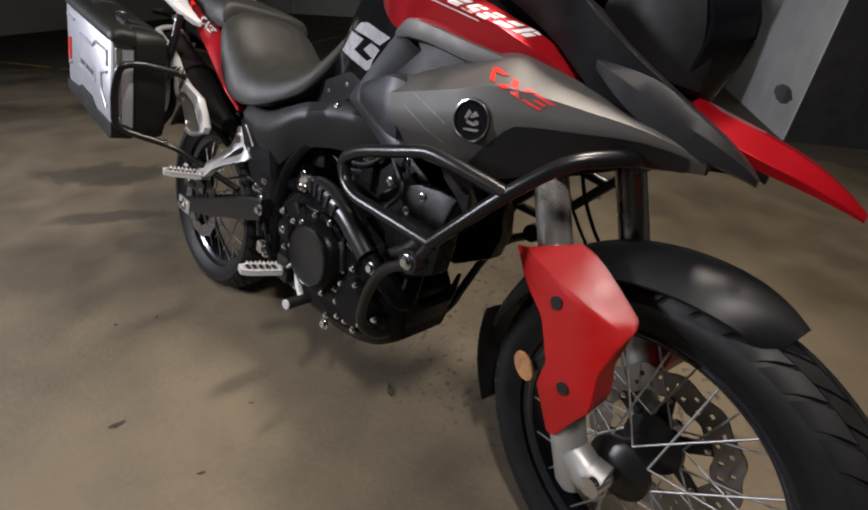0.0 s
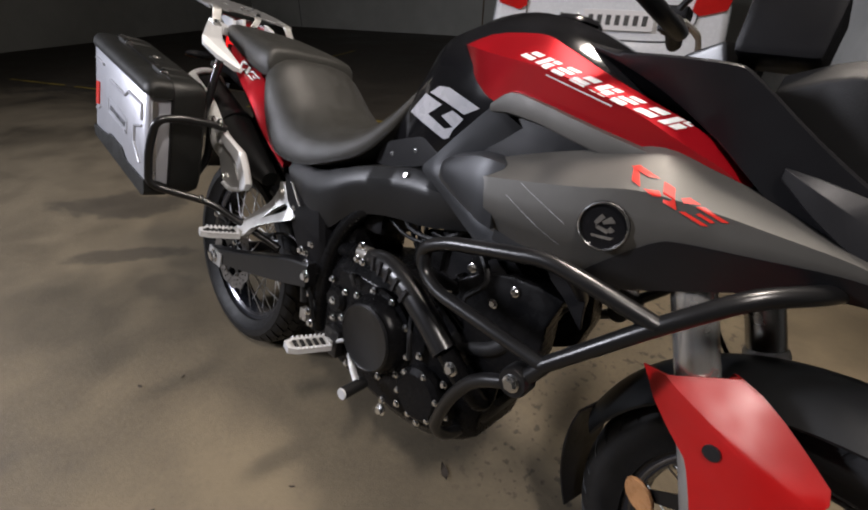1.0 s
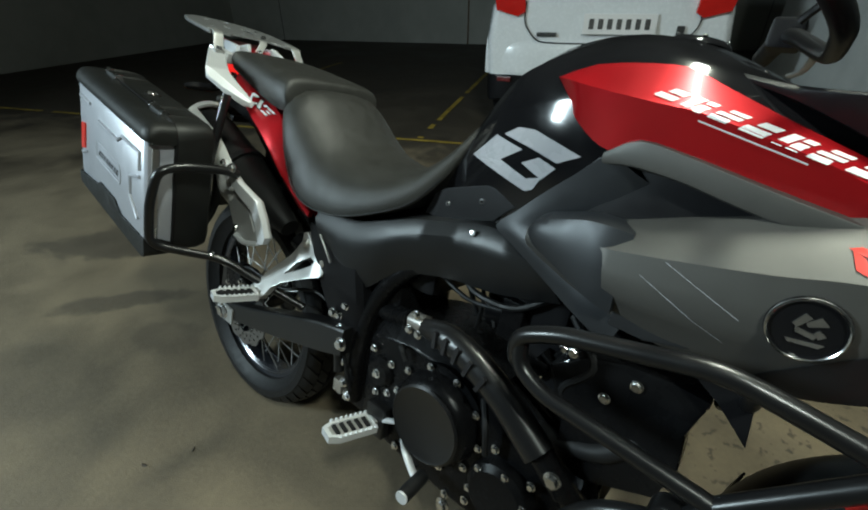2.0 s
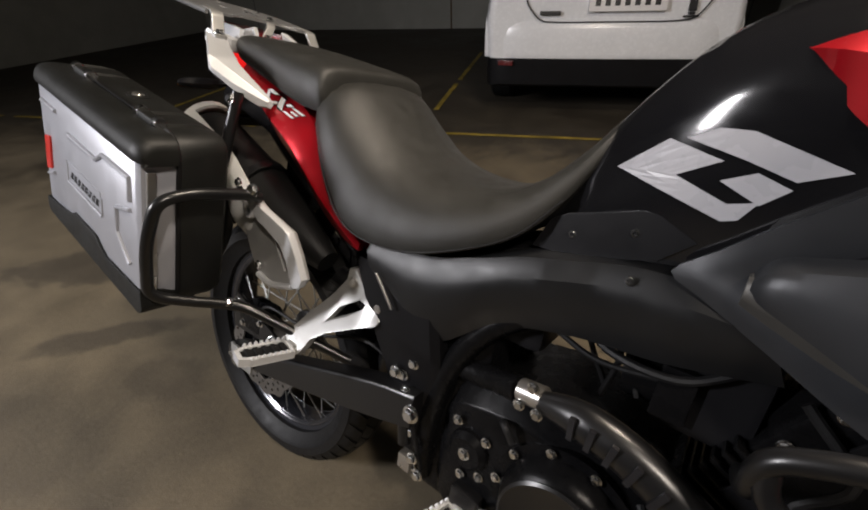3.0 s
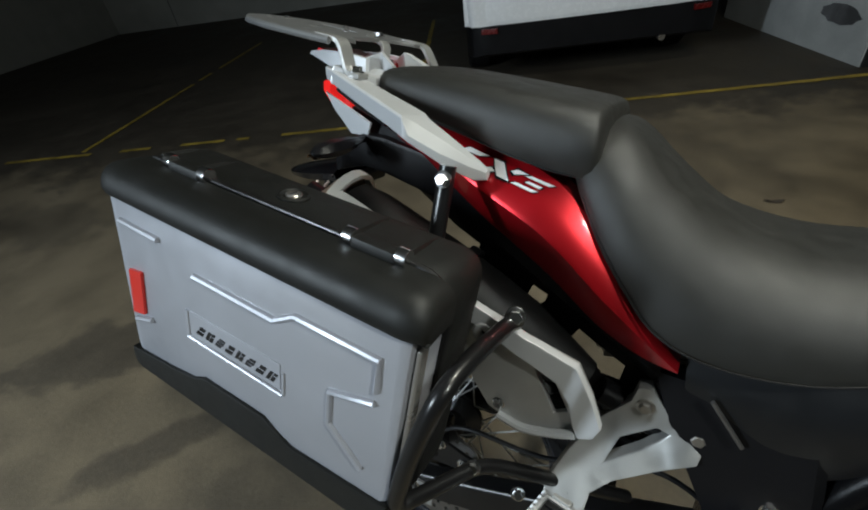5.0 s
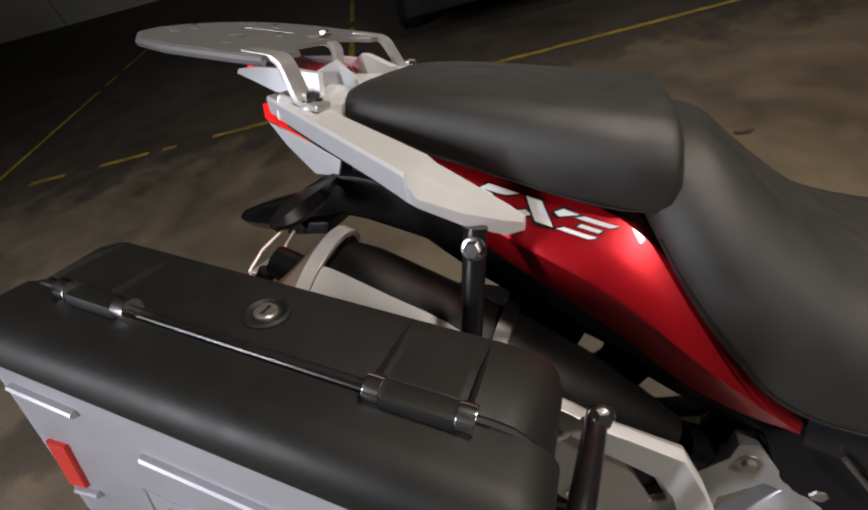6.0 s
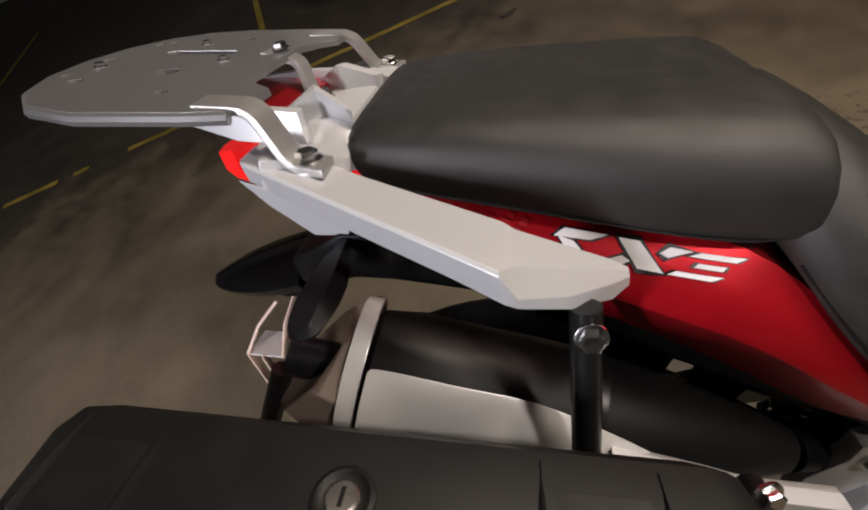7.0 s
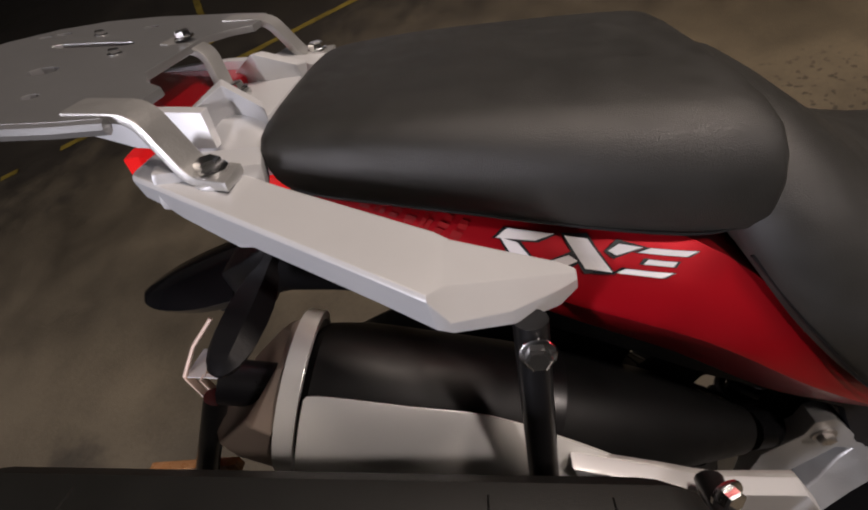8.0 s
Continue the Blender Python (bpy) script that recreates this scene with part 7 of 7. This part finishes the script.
# dark foot with a stepped upper edge
up_edge = [(-0.203, -0.214), (-0.12, -0.205), (-0.08, -0.198), (-0.06, -0.187), (0.035, -0.186), (0.055, -0.198), (0.075, -0.206), (0.2, -0.20)]
bm = plate(bmesh.new(), [(-0.190, -0.245), (-0.199, -0.241), (-0.203, -0.232), *up_edge, (0.205, -0.230), (0.200, -0.240), (0.190, -0.245)], (), 0.05, lambda a, b, k: (a, -0.008 + k * 0.052, b))
part("foot_edge", bm, CASE_BLACK, pannier, "black moulded lower edge", 0.007)
# rolled frame between the shells, front edge
seam = case_ring(0.045, -0.204, 0.204, -0.238, 0.0365, 0.032, 6)
bm = sweep(bmesh.new(), [Vector(p) for p in seam + seam[:1]], 0.0035, 8)
part("seam_gasket", bm, RUBBER, pannier, "black rubber seam")
bm = block(bmesh.new(), 0.199, 0.2045, 0.004, 0.016, -0.2, -0.01)
part("edge_profile", bm, STEEL, outer, "bright edge strip", 0.002)


def case_rib(pts, wide=0.0045, high=0.004):
    bm = bmesh.new()
    line = [Vector((x, -0.0045, z)) for x, z in pts]
    sweep(bm, line, wide, 8, 0.8)
    part("embossed_rib", bm, CASE_SILVER, outer)


case_rib([(-0.059, -0.047), (0.054, -0.047), (0.080, -0.030), (0.172, -0.029), (0.172, -0.064)])
case_rib([(0.172, -0.078), (0.123, -0.094), (0.123, -0.135), (0.165, -0.170)])
case_rib([(-0.178, -0.025), (-0.112, -0.0255)])
case_rib([(-0.181, -0.160), (-0.148, -0.148)])
# recessed badge: frame lines and dark strokes
case_rib([(-0.078, -0.098), (-0.080, -0.134)], 0.003)
case_rib([(-0.080, -0.135), (0.064, -0.137)], 0.003)
case_rib([(0.064, -0.137), (0.064, -0.107)], 0.002)
bm = block(bmesh.new(), -0.076, 0.060, -0.0052, -0.003, -0.133, -0.098)
badge = part("badge_panel", bm, CASE_SILVER, outer, "", 0.001)
for q in mark_shapes(-0.066, -0.124, 0.056, -0.126, 0.013, 8, 0.5, 0.3):
    bm = bmesh.new()
    vs = [bm.verts.new((p.x, y, p.y)) for y in (-0.0058, -0.0045) for p in q]
    for f in ((0, 1, 2, 3), (7, 6, 5, 4), (0, 4, 5, 1), (1, 5, 6, 2), (2, 6, 7, 3), (3, 7, 4, 0)):
        bm.faces.new([vs[i] for i in f])
    part("stroke", bm, DARK_DECAL, badge)
bm = plate(bmesh.new(), [(-0.176, -0.086), (-0.153, -0.082), (-0.160, -0.144), (-0.183, -0.150)], (), 0.003, lambda a, b, k: (a, -0.0075 + k * 0.004, b))
part("reflector", bm, RED_DECAL, outer, "flat red reflector", 0.0008)
# latches across the top seam, with bright hinge pins
for x in (-0.116, 0.1285):
    bm = block(bmesh.new(), -0.024, 0.024, -0.008, 0.008, -0.005, 0.007)
    latch = part("latch", bm, CASE_BLACK, pannier, "black latch bar", 0.004, pose(x, 0.040, 0.040))
    for e in (-1, 1):
        bm = rod(bmesh.new(), (e * 0.022, 0, 0.003), (e * 0.033, 0, 0.003), 0.0085, 14)
        part("hinge_pin", bm, CHROME, latch, "bright steel hinge pin", 0.001)
bm = sweep(bmesh.new(), [(-0.084, 0.040, 0.0395), (0.096, 0.040, 0.0395)], 0.0018, 8)
part("lid_rod", bm, SOFTBLACK, pannier, "thin dark rod along the lid seam")
bm = lathe(bmesh.new(), [(0.0, 0.001), (0.010, 0.001), (0.0125, 0.0015), (0.0145, 0.0032), (0.017, 0.002), (0.018, -0.004)], 28, "z")
lock = part("lock", bm, CASE_BLACK, pannier, "round lock in a black ring", 0.0, pose(-0.002, 0.076, 0.0375))
bm = lathe(bmesh.new(), [(0.0, 0.0044), (0.0075, 0.0042), (0.0088, 0.003), (0.009, 0.0)], 24, "z")
part("barrel", bm, STEEL, lock, "bright steel lock barrel")
bm = block(bmesh.new(), -0.0012, 0.0012, -0.005, 0.005, 0.0035, 0.0045)
part("keyhole", bm, DARK_DECAL, lock, "dark keyhole")
for x0, x1 in ((0.100, 0.150), (-0.172, -0.122)):
    bm = block(bmesh.new(), x0, x1, 0.052, 0.096, 0.026, 0.0384)
    part("lid_pad", bm, CASE_BLACK, body, "raised black pad on the lid", 0.004)
    for x in (x0 - 0.004, x1 + 0.004):
        rings = [[(x - w, y, 0.034), (x, y, 0.0385 + h), (x + w, y, 0.034)] for y, w, h in ((0.050, 0.0045, 0.0035), (0.085, 0.004, 0.003), (0.108, 0.0012, -0.001))]
        part("lid_ridge", skin(bmesh.new(), rings), CASE_BLACK, body, "pointed ridge beside the pad", 0.0008)

# ---- small litter on the floor ----


def dry_leaf(x, y, length, turn, seed):
    """A curled dark leaf or crumb of dirt lying on the concrete."""
    rnd = random.Random(seed)
    rings = []
    for i in range(6):
        k = i / 5
        w = 0.45 * length * math.sin(3.1416 * min(0.97, max(0.04, k))) * rnd.uniform(0.7, 1.1)
        lift = 0.12 * length * (k - 0.5) ** 2 * 4
        rings.append([((k - 0.5) * length, -w / 2, lift + rnd.uniform(0, 0.1) * length), ((k - 0.5) * length, 0, lift), ((k - 0.5) * length, w / 2, lift + rnd.uniform(0, 0.1) * length), ((k - 0.5) * length, 0, lift + 0.0025)])
    ob = part("dry_leaf", skin(bmesh.new(), rings), LITTER, None, "", 0.0, pose(x, y, 0.0005, 0, 0, turn))
    return tagged(ob, "small dark dry leaf lying on the concrete floor", "leaf", "leaves on the floor")


LITTER = surface("dry_leaf_brown", (0.035, 0.026, 0.018), 0.8, var=0.4, bump=0.2)
for i, (x, y, length, turn) in enumerate(((0.847, -0.029, 0.05, -35), (-0.007, -0.473, 0.022, 20), (0.417, -0.592, 0.04, 80), (0.045, -0.367, 0.018, 130), (0.702, -0.50, 0.02, 60), (-0.045, 2.29, 0.11, 30), (0.678, 1.604, 0.07, 10), (0.60, -0.32, 0.016, 40))):
    dry_leaf(x, y, length, turn, 40 + i)
